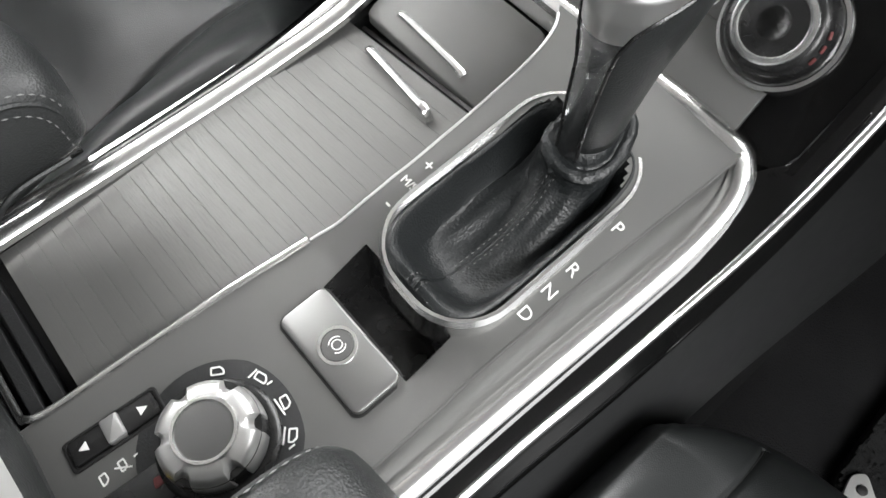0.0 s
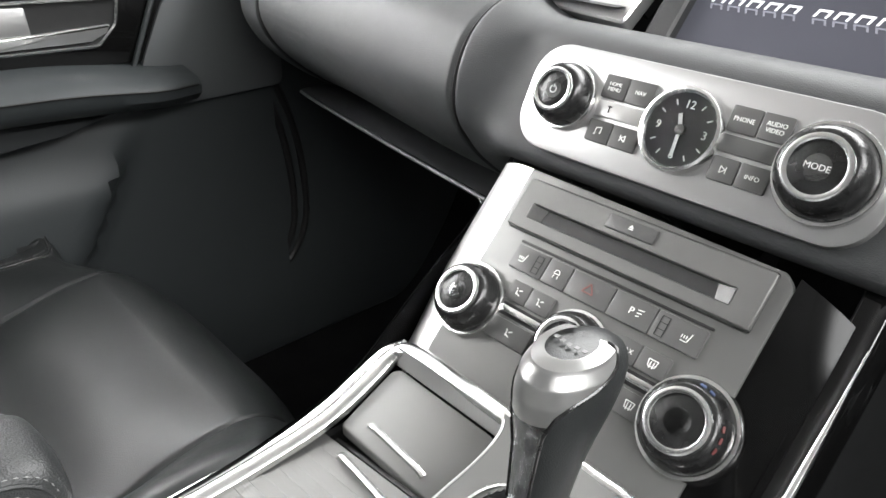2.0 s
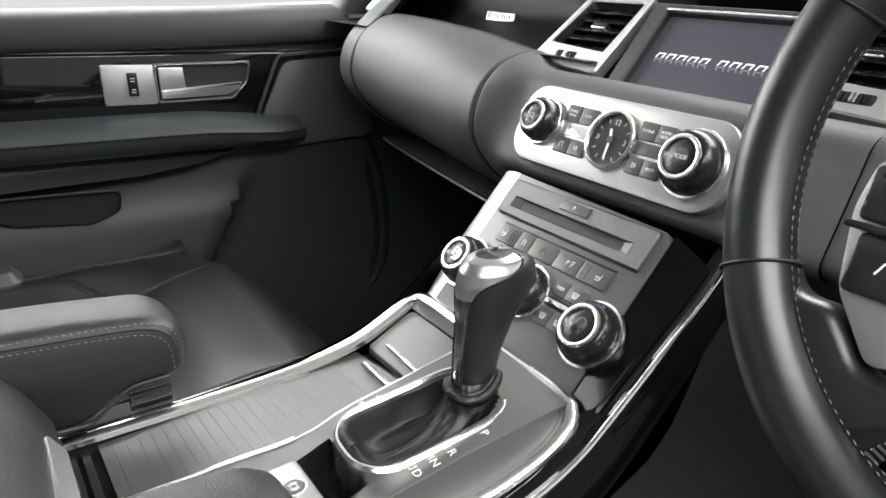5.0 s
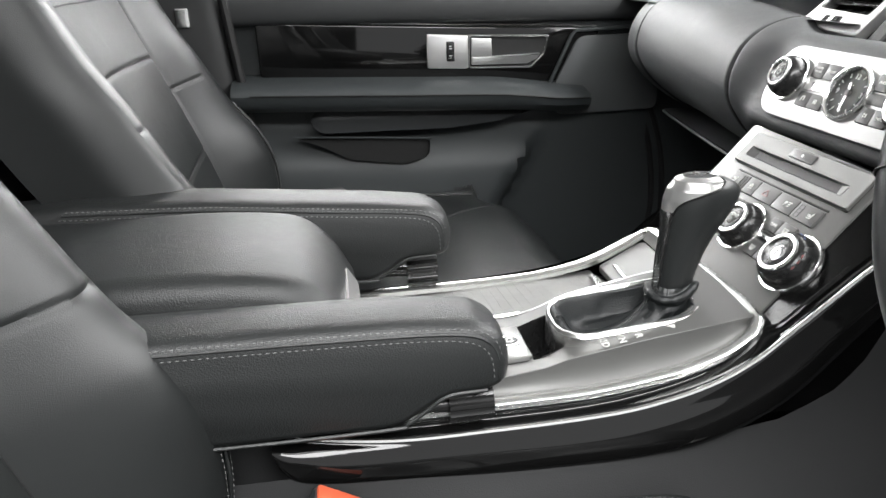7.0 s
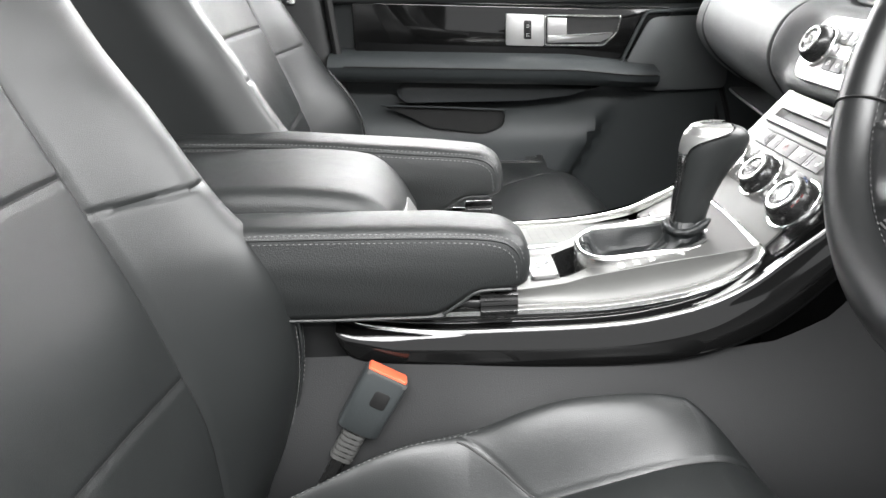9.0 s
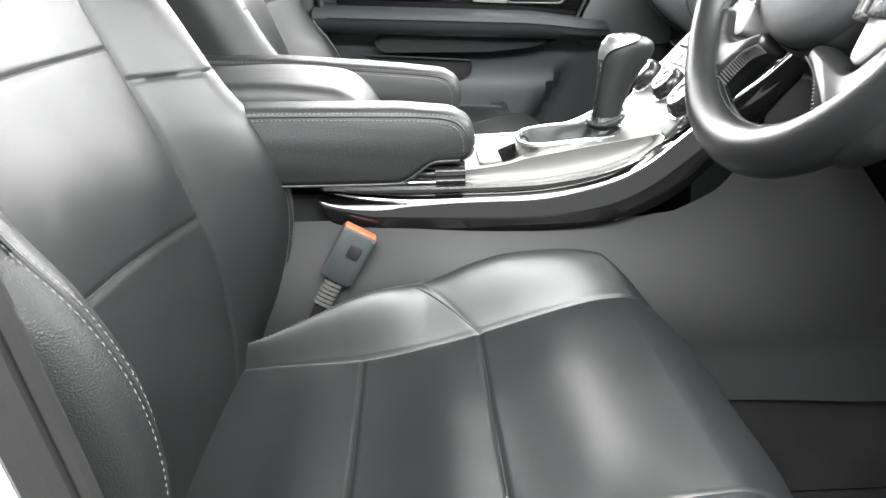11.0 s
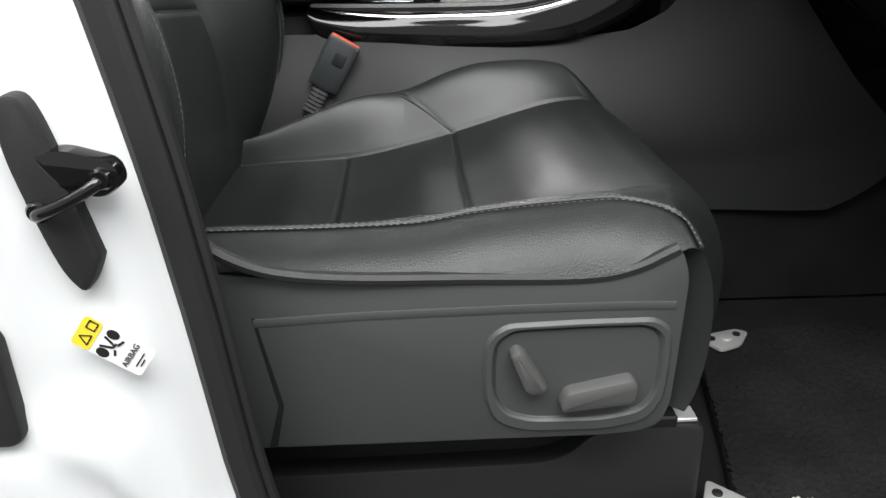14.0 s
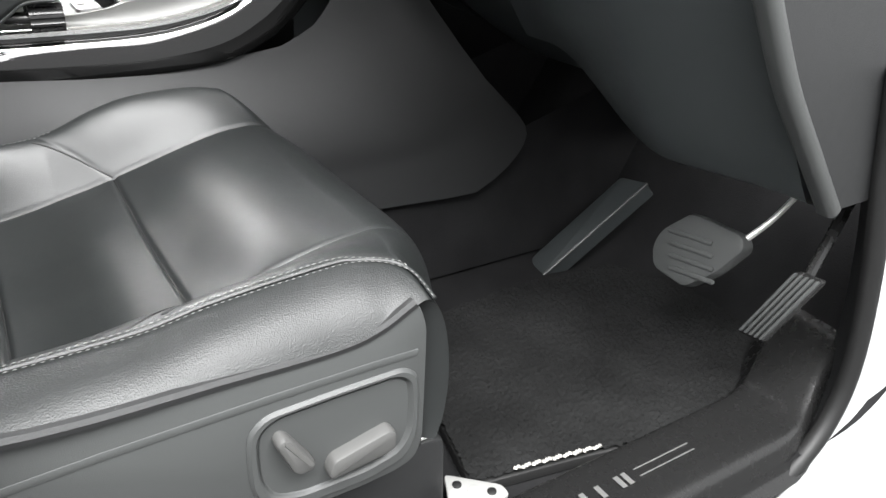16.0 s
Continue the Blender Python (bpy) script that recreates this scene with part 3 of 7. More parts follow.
    part("panel_edge_line", bm, SILVER, con, "thin bright line added on the panel's edge")
    # frame falling from the front edging to the tray lid
    bm = bmesh.new()
    sheet(bm, lambda y, s: (0.1495 - 0.0022 * s, y, 0.4385 - 0.014 * s), lin(0.0, 0.104, 20), lin(0, 1, 3))
    part("lid_frame", bm, SILVER, con, "satin silver frame of the tray")
    # chrome edging
    sec = [(-0.0062, -0.004), (-0.0062, 0.0005), (-0.004, 0.0026), (0.0, 0.0036), (0.004, 0.0026), (0.0062, 0.0005), (0.0062, -0.004)]
    bm = bmesh.new()
    sweep(bm, spline(CH_R + CH_F + CH_L, 8), sec)
    part("chrome_edging", bm, CHROME, con, "bright satin chrome edging")
    # broad chrome shoulder on the passenger side
    bm = bmesh.new()
    broad = [(-0.006, -0.004), (-0.006, 0.0002), (-0.003, 0.0022), (0.0, 0.0026), (0.004, 0.0018), (0.0055, -0.001), (0.006, -0.006)]
    sweep(bm, spline([(x + (0.006 if i < 2 else 0.0), y + 0.0088 - (0.003 if i < 1 else 0), z - 0.0022) for i, (x, y, z) in enumerate(CH_L)], 8), broad)
    part("chrome_shoulder", bm, CHROME, con)
    # thin chrome line between roller blind and panel
    bm = bmesh.new()
    sweep(bm, spline([(-0.163, 0.116, roll_z(-0.163, 0.116) + 0.002), (-0.163, 0.03, roll_z(-0.163, 0.03) + 0.003), (-0.160, 0.017, zt(-0.16) + 0.0010)] + [(x, roll_edge(x), zt(x) + 0.0008) for x in (-0.150, -0.12, -0.09, -0.06, -0.03, -0.015)], 8), disc(0.0019, 8, 0.7))
    part("chrome_line", bm, CHROME, con)

    # roller blind slats
    def bar(name, x0, x1, y1, material, top=0.0, deep=0.003):
        bm = bmesh.new()
        loops = []
        for s in lin(0, 1, 8):
            ya, yb = (roll_edge(x) * (1 - s) + y1 * s for x in (x0, x1))
            a, b = roll_z(x0, ya) + top, roll_z(x1, yb) + top
            loops.append([(x0, ya, a - deep), (x0, ya, a - 0.0001), (x0 + 0.0002, ya, a), (x1 - 0.0002, yb, b), (x1, yb, b - 0.0001), (x1, yb, b - deep)])
        rings(bm, loops)
        return part(name, bm, material, con, smooth=False)
    n = 24
    for i in range(n):
        x0 = -0.1365 + 0.228 * i / n
        bar("slat", x0, x0 + 0.228 / n - 0.00010, 0.1165 - 0.004 * sstep(0.04, 0.1, x0), BRUSH)
    bm = bmesh.new()
    box(bm, (-0.165, -0.008, 0.350), (0.145, 0.118, 0.368), bev=0.001)
    part("well_floor", bm, VOID, con)
    # dark open end of the blind with two guide ribs
    for x in (-0.1595, -0.1495):
        bar("guide_rib", x, x + 0.006, 0.114, PLASTIC, -0.001, 0.012)
    # grip bar on the blind, lid with its own bar
    bm = bmesh.new()
    sweep(bm, spline([(0.0836, 0.0835, 0.3955), (0.0833, 0.0805, 0.3985), (0.0815, 0.068, 0.401), (0.0770, 0.036, 0.4055), (0.0752, 0.0235, 0.4070), (0.0748, 0.0195, 0.4010)], 5), disc(0.0028, 8, 0.7))
    part("grip_bar", bm, CHROME, con, "chrome grip bar")
    bm = bmesh.new()
    pl = [(0.0985, -0.0065), (0.133, -0.006), (0.1455, 0.008), (0.1465, 0.098), (0.142, 0.1030), (0.0985, 0.1035)]
    slab(bm, rounded(pl, 0.004), -0.006, 0, Matrix(((1, 0, 0, 0), (0, 1, 0, 0), (0.52, -0.012, 1, 0.3495), (0, 0, 0, 1))), 0.0012)
    lid = part("tray_lid", bm, SATIN, con, "satin grey tray lid")
    bm = bmesh.new()
    sweep(bm, spline([(0.1062, 0.028, 0.4045), (0.1068, 0.034, 0.4062), (0.108, 0.058, 0.4066), (0.109, 0.080, 0.4068), (0.1092, 0.085, 0.4055)], 5), disc(0.0026, 8, 0.6))
    part("lid_bar", bm, CHROME, lid, "chrome bar")
    for x in (0.0918, 0.0954):
        bar("gap_seal", x, x + 0.0026, 0.106, RUBBER, -0.0045, 0.008)
    # piano black side trim
    def side(k):
        y_top = 0.1325
        y_bot = 0.1375
        n = 60
        up, lo = spline([(x, 0, z) for x, z in UP], 6), spline([(x, 0, z) for x, z in LOW], 6)
        def pick(c, t):
            i = min(len(c) - 1.001, t * (len(c) - 1))
            a = int(i)
            return c[a].lerp(c[a + 1], i - a)
        def f(t, s):
            p = pick(up, t).lerp(pick(lo, t), s)
            bul = 0.0055 * math.sin(math.pi * s)
            y = y_top + (y_bot - y_top) * s ** 0.7 + bul
            if s < 0.12:
                y -= 0.004 * (1 - s / 0.12)
            return (p.x, y, p.z)
        bm = bmesh.new()
        sheet(bm, f, lin(0, 1, 80), lin(0, 1, 14))
        part("side_trim", bm, GLOSS, con, "piano black side trim")

    def driver_side():
        rid = spline(RIDGE, 8)
        low = spline([(x, -0.134 - 0.008 * sstep(-0.1, 0.15, x), z) for x, z in LOW], 8)
        n = len(rid)
        loops = []
        for i in range(n):
            r, l = rid[i], low[i * (len(low) - 1) // (n - 1)]
            w = sstep(0.150, 0.165, r.x)
            top = Vector((r.x, (glide(r.x, edge[0]) - 0.0045) * (1 - w) + (r.y + 0.014) * w, (glide(r.x, edge[1]) - 0.003) * (1 - w) + (r.z + 0.003) * w))
            d = l - r
            wall = Vector((top.x, top.y - 0.0012, r.z + (0.0016 if w < 1 else 0.0)))
            pts = [top, top.lerp(wall, 0.6), wall, wall.lerp(r, 0.5) + Vector((0, 0, -0.0012)), r + Vector((0, 0.0030, -0.0003)), r, r + Vector((0, -0.0022, -0.0030)), r + d * 0.22 + Vector((0, -0.0035, 0)), r + d * 0.5 + Vector((0, -0.0060, 0)), r + d * 0.8 + Vector((0, -0.0042, 0)), l, l + Vector((0, 0.006, 0.001))]
            loops.append(spline(pts, 4))
        bm = bmesh.new()
        rings(bm, loops, False, False, False)
        part("side_trim", bm, GLOSS, con, "piano black side trim with a ridge")
        # chrome strip standing in for light mirrored along the lacquered ridge
        bm = bmesh.new()
        line = [p for p in rid if -0.222 < p.x < 0.262]
        loops = []
        for i, p in enumerate(line):
            w = 0.0019 * min(1.0, 0.25 + i / 8, 0.15 + (len(line) - 1 - i) / 14)
            loops.append([p + Vector((0, w * c, 0.0006 + w * 0.8 * d)) for c, d in ((1.2, -0.3), (0.7, 0.5), (0, 0.75), (-0.8, 0.3), (-1.2, -0.8), (0, -1.2))])
        rings(bm, loops)
        part("ridge_highlight", bm, CHROME, con, "painted highlight along the ridge")
    driver_side()
    side(-1)
    # side panel under the trim, ending in a slanted front edge over carpet
    def low(sg):
        def front(z):
            return interp(z, [(0.122, 0.440), (0.135, 0.468), (0.155, 0.497), (0.175, 0.518), (0.195, 0.528), (0.210, 0.527), (0.228, 0.514), (0.26, 0.480), (0.296, 0.443), (0.34, 0.407), (0.392, 0.37), (0.5, 0.30)])
        def f(u, s):
            xt = -0.75 + (0.31 + 0.75) * u
            top = min(low_z(max(-0.19, min(0.29, xt))) + 0.010 + 0.5 * max(0, xt - 0.25), 0.5)
            z = top * (1 - s) + 0.122 * s
            xf = 0.30 if sg < 0 else front(z)
            x = -0.75 + (xf + 0.75) * u
            y = (0.117 if sg < 0 else 0.134 - 0.017 * s) + 0.024 * sstep(0, 0.75, s) + 0.010 * sstep(-0.16, -0.05, x) * sstep(0, 0.6, s) + 0.022 * s + 0.010 * math.sin(math.pi * min(1, s * 1.4)) + 0.02 * sstep(0.15, 0.5, x)
            y = -y if sg > 0 else y - 0.012
            return (x, y, z + 0.0015 * noise.noise((x * 9, z * 9, 2)))
        bm = bmesh.new()
        sheet(bm, f, lin(0, 1, 60), lin(0, 1, 24))
        part("side_panel", bm, PLASTIC, con, "dark grained plastic side panel")
        bm = bmesh.new()
        sheet(bm, lambda x, s: (x, (-1 if sg > 0 else 0.82) * (0.165 + 0.02 * s), 0.16 * (1 - s) - 0.012 * s + 0.30 * max(0, x - 0.40) * (1 - s)), lin(-0.75, 0.86, 40), lin(0, 1, 8))
        part("tunnel_carpet", bm, CARPET, con, "black carpet on the tunnel")
    low(1)
    low(-1)
    # inner closing faces under the trim
    bm = bmesh.new()
    box(bm, (-0.75, -0.108, 0.30), (-0.170, 0.120, 0.376), bev=0.004)
    part("rear_body", bm, PLASTIC, con)
    bm = bmesh.new()
    box(bm, (-0.230, -0.1110, 0.345), (0.10, -0.1090, 0.383), bev=0.0005)
    part("inner_wall", bm, PLASTIC, con)
    bm = bmesh.new()
    box(bm, (-0.20, 0.1220, 0.30), (0.13, 0.1280, 0.376), bev=0.0005)
    part("inner_wall", bm, PLASTIC, con)
    # printed gate letters
    for s, x in (("P", 0.0865), ("R", 0.0595), ("N", 0.0455), ("D", 0.0315)):
        text("gate_letter", s, 0.0088, frame_of((x, -0.0970, topz(x, -0.0970)), (0, -1, (topz(x, -0.0995) - topz(x, -0.0945)) / 0.005), (1, 0, 0.11)), PRINT, con)
    for s, x, z in (("+", 0.0455, 0.009), ("M/S", 0.0335, 0.006), ("-", 0.0215, 0.011)):
        text("gate_letter", s, z, frame_of((x, -0.0165, zt(x) + 0.0002), (0, -1, 0), (1, 0, (zt(x + 0.005) - zt(x - 0.005)) / 0.01)), PRINT, con)
    return con


def build_terrain(con):
    """Rotary terrain selector with rocker and switch row."""
    td = thing("terrain_selector", "silver rotary terrain selector on a dark plate with pictograms", "rotary knob", at=(-0.1000, -0.0485, zt(-0.1000)))
    m = frame_of((-0.1000, -0.0485, zt(-0.1000)), (0, -1, 0), (1, 0, 0.04)) @ Matrix.Scale(1.06, 4)
    bm = bmesh.new()
    lathe(bm, [(0.0345, 0), (0.0345, 0.0006), (0.033, 0.0008)], m, 48)
    part("dial_plate", bm, PLASTIC, td, "dark pictogram plate")
    bm = bmesh.new()
    lathe(bm, [(0.0255, 0.0006), (0.0255, 0.0035), (0.0235, 0.005), (0.021, 0.005), (0.021, 0.016)], m, 48)
    part("collar", bm, KNOB, td)
    bm = bmesh.new()
    n = 72
    def rr(i, r):
        a = i / n * 6
        f = abs((a % 1) - 0.5) * 2
        return r - 0.0028 * sstep(0.72, 0.86, f)
    prof = [(0.0215, 0.006), (0.0218, 0.012), (0.0205, 0.0175), (0.018, 0.0200), (0.0135, 0.0206)]
    rings(bm, [[m @ Vector((rr(i, r) * math.cos(2 * math.pi * i / n), rr(i, r) * math.sin(2 * math.pi * i / n), z)) for i in range(n)] for r, z in prof], False, True)
    part("knob", bm, SILVER, td, "scalloped silver knob")
    bm = bmesh.new()
    lathe(bm, [(0.0135, 0.0206), (0.0130, 0.0216), (0.0118, 0.0216), (0.0112, 0.0208)], m, 40, False, False)
    part("cap_ring", bm, CHROME, td)
    bm = bmesh.new()
    lathe(bm, [(0.0112, 0.020), (0.0112, 0.0209), (0.006, 0.0213)], m, 40)
    part("cap", bm, BUTTON, td, "grey cap")
    car = [(-0.0022, -0.001, -0.0022, 0.0016), (-0.0022, 0.0016, 0.001, 0.0016), (0.001, 0.0016, 0.0022, 0.0002), (0.0022, 0.0002, 0.0022, -0.0012), (-0.0022, -0.001, 0.0022, -0.0012)]
    for k, a in enumerate((149, 111, 81, 53, 21)):
        mm = m @ Matrix.Rotation(radians(a), 4, "Z") @ Matrix.Translation((0.0294, 0, 0.0008)) @ Matrix.Rotation(radians(-90), 4, "Z") @ Matrix.Scale(1.2, 4)
        extra = [[], [(-0.004, -0.002, -0.003, 0.002), (0.0032, -0.001, 0.0042, 0.001)], [(-0.003, -0.0026, 0.004, -0.0018)], [(0.003, 0.001, 0.0045, -0.001), (-0.003, -0.0025, 0.003, -0.003)], [(-0.003, -0.0025, 0.003, -0.0025)]][k]
        marks("pictogram", car + extra, mm, PRINT, td, 0.0006)
    # rocker beside the knob
    r = thing("rocker_switch", "black rocker switch with silver centre and white arrows", "switch", at=(-0.132, -0.0135, zt(-0.132)))
    m = frame_of((-0.132, -0.0135, zt(-0.132)), (1, -0.08, 0.04), (0.08, 1, 0)) @ Matrix.Scale(1.06, 4)
    bm = bmesh.new()
    frame_ring(bm, rrect(0, 0, 0.0425, 0.0145, 0.002), rrect(0, 0, 0.039, 0.0115, 0.0015), 0, 0.0012, m, 0.0005)
    part("surround", bm, VOID, r)
    bm = bmesh.new()
    slab(bm, rrect(0, 0, 0.0385, 0.011, 0.0015), 0, 0.0025, m, 0.001)
    part("rocker", bm, KNOB, r)
    bm = bmesh.new()
    slab(bm, rrect(0, 0, 0.008, 0.0112, 0.001), 0, 0.0042, m, 0.001)
    part("centre", bm, SILVER, r, "silver centre")
    for sx in (-1, 1):
        bm = bmesh.new()
        slab(bm, [(sx * 0.0155, 0), (sx * 0.0115, 0.0022), (sx * 0.0115, -0.0022)], 0.0025, 0.0028, m, 0)
        part("arrow", bm, PRINT, r, smooth=False)
    for k, x in enumerate((-0.1465, -0.1375, -0.1287, -0.1205)):
        mm = frame_of((x, -0.0290, zt(x)), (0, -1, 0), (1, 0, 0.04)) @ Matrix.Scale(1.06, 4)
        marks("pictogram", [car + [], car + [(-0.001, -0.003, 0.003, 0.003)], [(0, -0.003, 0, 0.003)], car + [(-0.003, 0.003, 0.001, 0.003)]][k], mm, PRINT, r, 0.0007)
    s = thing("switch_row", "black switch pair with red and yellow symbols", "switch", at=(-0.1345, -0.046, zt(-0.1345)))
    m = frame_of((-0.1345, -0.0460, zt(-0.1345)), (1, -0.08, 0.04), (0.08, 1, 0)) @ Matrix.Scale(1.06, 4)
    bm = bmesh.new()
    slab(bm, rrect(0, 0, 0.047, 0.017, 0.002), 0, 0.0018, m, 0.0008)
    part("switch_face", bm, KNOB, s)
    bm = bmesh.new()
    slab(bm, rounded([(0.003, -0.0015), (0.009, -0.001), (0.009, 0.002), (0.004, 0.003)], 0.001), 0.0018, 0.0022, m, 0)
    part("red_symbol", bm, REDPRINT, s, "red symbol")
    bm = bmesh.new()
    slab(bm, rounded([(-0.012, -0.003), (-0.006, -0.003), (-0.0065, 0.001), (-0.009, 0.003), (-0.0115, 0.001)], 0.001), 0.0018, 0.0022, m, 0)
    part("yellow_symbol", bm, YELLOW, s, "yellow symbol")


def build_lever():
    lv = thing("gear_lever", "black leather gear lever with silver cap in a wrinkled gaiter", "gear lever", at=(0.062, -0.0565, zt(0.06)))
    mb = Matrix(((1, 0, 0, 0), (0, 1, 0, 0), (0.09, 0.092, 1, 0.4251), (0, 0, 0, 1)))
    BX, BY = 0.0605, -0.0578
    outer, inner = rrect(BX, BY, 0.130, 0.071, 0.030, 8), rrect(BX, BY, 0.1215, 0.0625, 0.0265, 8)
    bm = bmesh.new()
    frame_ring(bm, outer, inner, -0.020, 0.0062, mb, 0.003)
    part("bezel", bm, CHROME, lv, "polished chrome bezel")
    # gaiter: rings from the bezel, rolling in, dipping, rising to the collar
    NN = 120

    def ring_at(k):
        a = 2 * math.pi * k / NN
        c, s = math.cos(a), math.sin(a)
        p = 5.0
        r = (abs(c) ** p + abs(s) ** p) ** (-1 / p)
        return c * r, s * r
    # lever axis at foot
    fx, fy = 0.100, -0.061
    lev = [(1.0, 0.0005, 0), (0.97, 0.0060, 0), (0.92, 0.0076, 0), (0.86, 0.0050, 0), (0.80, -0.001, 0), (0.74, -0.008, 0.01), (0.68, -0.0135, 0.05), (0.61, -0.0165, 0.18), (0.55, -0.0165, 0.42), (0.50, -0.0130, 0.66), (0.455, -0.0070, 0.84), (0.425, -0.0010, 0.94), (0.415, 0.0035, 0.98), (0.44, 0.0065, 1.0), (0.475, 0.0090, 1.0), (0.48, 0.0118, 1.0), (0.445, 0.0140, 1.0), (0.39, 0.0140, 1.0), (0.345, 0.0122, 1.0), (0.325, 0.0135, 1.0), (0.315, 0.019, 1.0)]
    loops = []
    for sc, h, sh in lev:
        ring = []
        for k in range(NN):
            u, v = ring_at(k)
            a = math.atan2(v, u)
            circ = Vector((math.cos(a), math.sin(a)))
            w = sstep(0.75, 0.38, sc)
            px = u * (1 - w) + circ.x * w
            py = v * (1 - w) + circ.y * w
            ext_x = 0.0612 * (1 - w) + 0.043 * w
            ext_y = 0.0317 * (1 - w) + 0.040 * w
            swirl = a + h * 55
            wr = (noise.noise((1.3 * math.cos(swirl), 1.3 * math.sin(swirl), h * 130)) * 0.0026 + (0.35 - abs(noise.noise((1.9 * math.cos(swirl) + 3, 1.9 * math.sin(swirl), h * 70)))) * 0.0042) * sstep(0.97, 0.75, sc) * (1 - 0.5 * sstep(0.014, 0.019, h))
            fold = 0.0022 * math.sin(a * 2 + 1.1 + h * 120) * sstep(0.002, 0.010, h) * sstep(0.019, 0.012, h)
            x = (BX + (fx - BX) * sh) + px * ext_x * sc + wr * circ.x
            y = (BY + (fy - BY) * sh) + py * ext_y * sc + wr * circ.y
            z = h + wr * 0.8 + fold
            ring.append((x, y, 0.424 + 0.09 * x + z + (0.0011 + 0.092 * y) * (1 - 0.85 * sh) - 0.0016 * (1 - sh)))
        loops.append(ring)
    bm = bmesh.new()
    rings(bm, loops, False, True)
    g = part("gaiter", bm, GAITER, lv, "soft wrinkled black leather gaiter")
    md = g.modifiers.new("soft", "SUBSURF")
    md.levels = md.render_levels = 1
    # twin stitched seam down the gaiter's rear face
    for o in (-2, 2):
        line = [Vector(r[NN // 2 + o]) + Vector((-0.0006, 0, 0.0006)) for r in loops[1:15]]
        bm = bmesh.new()
        stitches(bm, spline(line, 5), 0.0034, 0.0023, 0.0005)
        part("stitching", bm, DTHREAD, lv, kind="stuff")
    bm = bmesh.new()
    tube(bm, spline([Vector(r[NN // 2]) for r in loops[1:15]], 5), 0.0012, 6)
    part("gaiter_seam", bm, GAITER, lv)
    # grip: ellipses along a slightly forward leaning axis
    def rings_of(data, kx=1.0):
        out = []
        for cx, cz, rx, ry, tilt in data:
            ring = []
            for i in range(48):
                a = 2 * math.pi * i / 48
                dx, dy = rx * math.cos(a), ry * math.sin(a)
                ring.append((cx + dx * math.cos(tilt), -0.061 + dy, cz + dx * math.sin(tilt)))
            out.append(ring)
        return out
    shaft = [(cx, 0.442 + (cz - 0.446) * 0.965, 0.92 * rx, 0.93 * ry, t_) for cx, cz, rx, ry, t_ in [(0.1015, 0.446, 0.0160, 0.0125, -0.1), (0.1035, 0.458, 0.0175, 0.0135, -0.08), (0.106, 0.475, 0.0195, 0.0150, 0.0), (0.1105, 0.492, 0.0230, 0.0170, 0.1), (0.1165, 0.508, 0.0285, 0.0195, 0.15), (0.1205, 0.521, 0.0335, 0.0215, 0.12), (0.1225, 0.533, 0.0345, 0.0220, 0.05), (0.1225, 0.541, 0.0315, 0.0205, 0.02), (0.121, 0.5465, 0.0245, 0.0165, 0.0), (0.119, 0.5492, 0.0140, 0.0100, 0.0)]]
    bm = bmesh.new()
    rings(bm, rings_of(shaft))
    grip = part("grip", bm, LEATHER, lv, "smooth black leather grip")
    md = grip.modifiers.new("soft", "SUBSURF")
    md.levels = md.render_levels = 1
    # silver insert wrapping over the top and down the rear face
    def grip_pt(s, a, lift):
        """s: index along the shaft, a: angle round it."""
        i = min(len(shaft) - 1.001, s)
        k = int(i)
        t = i - k
        d = [p * (1 - t) + q * t for p, q in zip(shaft[k], shaft[k + 1])]
        rx, ry = d[2] + lift, d[3] + lift
        dx, dy = rx * math.cos(a), ry * math.sin(a)
        return Vector((d[0] + dx * math.cos(d[4]), -0.061 + dy, d[1] + dx * math.sin(d[4]) + (lift if s > 8 else 0)))
    bm = bmesh.new()
    def spine(s, t):
        half = interp(s, [(0, 0.46), (2, 0.42), (4, 0.40), (5, 0.46), (5.7, 0.62), (6.3, 0.95), (6.8, 1.35), (7.3, 1.75), (8, 2.1), (9, 2.5)])
        return grip_pt(s, math.pi + half * t, 0.0012)
    sheet(bm, spine, lin(5.35, 8.98, 40), lin(-1, 1, 24))
    bmesh.ops.solidify(bm, geom=bm.faces[:], thickness=0.001)
    part("cap", bm, SILVER, lv, "silver lacquered cap")
    bm = bmesh.new()
    sheet(bm, spine, lin(0.1, 5.34, 40), lin(-1, 1, 16))
    bmesh.ops.solidify(bm, geom=bm.faces[:], thickness=0.001)
    part("spine", bm, SPINE, lv, "polished silver spine")
    bm = bmesh.new()
    for sg in (-1, 1):
        tube(bm, [spine(s, sg) for s in lin(0.1, 8.6, 60)], 0.0009, 6)
    part("insert_edge", bm, KNOB, lv)
    # emblem bars on the cap
    mc = frame_of((0.117, -0.061, 0.5429), (0, -1, 0), (1, 0, 0))
    for k in range(5):
        marks("emblem_bar", [(-0.008 + k * 0.004, -0.0012 + 0.0004 * abs(k - 2), -0.008 + k * 0.004, 0.0012 + 0.0004 * abs(k - 2))], mc, BUTTON, lv, 0.0022, 0.0)

# ---- centre stack and dashboard ----
MS = frame_of((0.2442, 0.0, 0.5204), (0, -1, 0), (0.6793, 0, 0.7338))
MR = frame_of((0.2875, 0.0, 0.587), (0, -1, 0), (0.45, 0, 0.88))
MV = frame_of((0.385, 0.0, 0.66), (0, -1, 0), (0.66, 0, 0.75))


def at(m, x, y, z=0.0):
    return m @ Matrix.Translation((x, y, z))


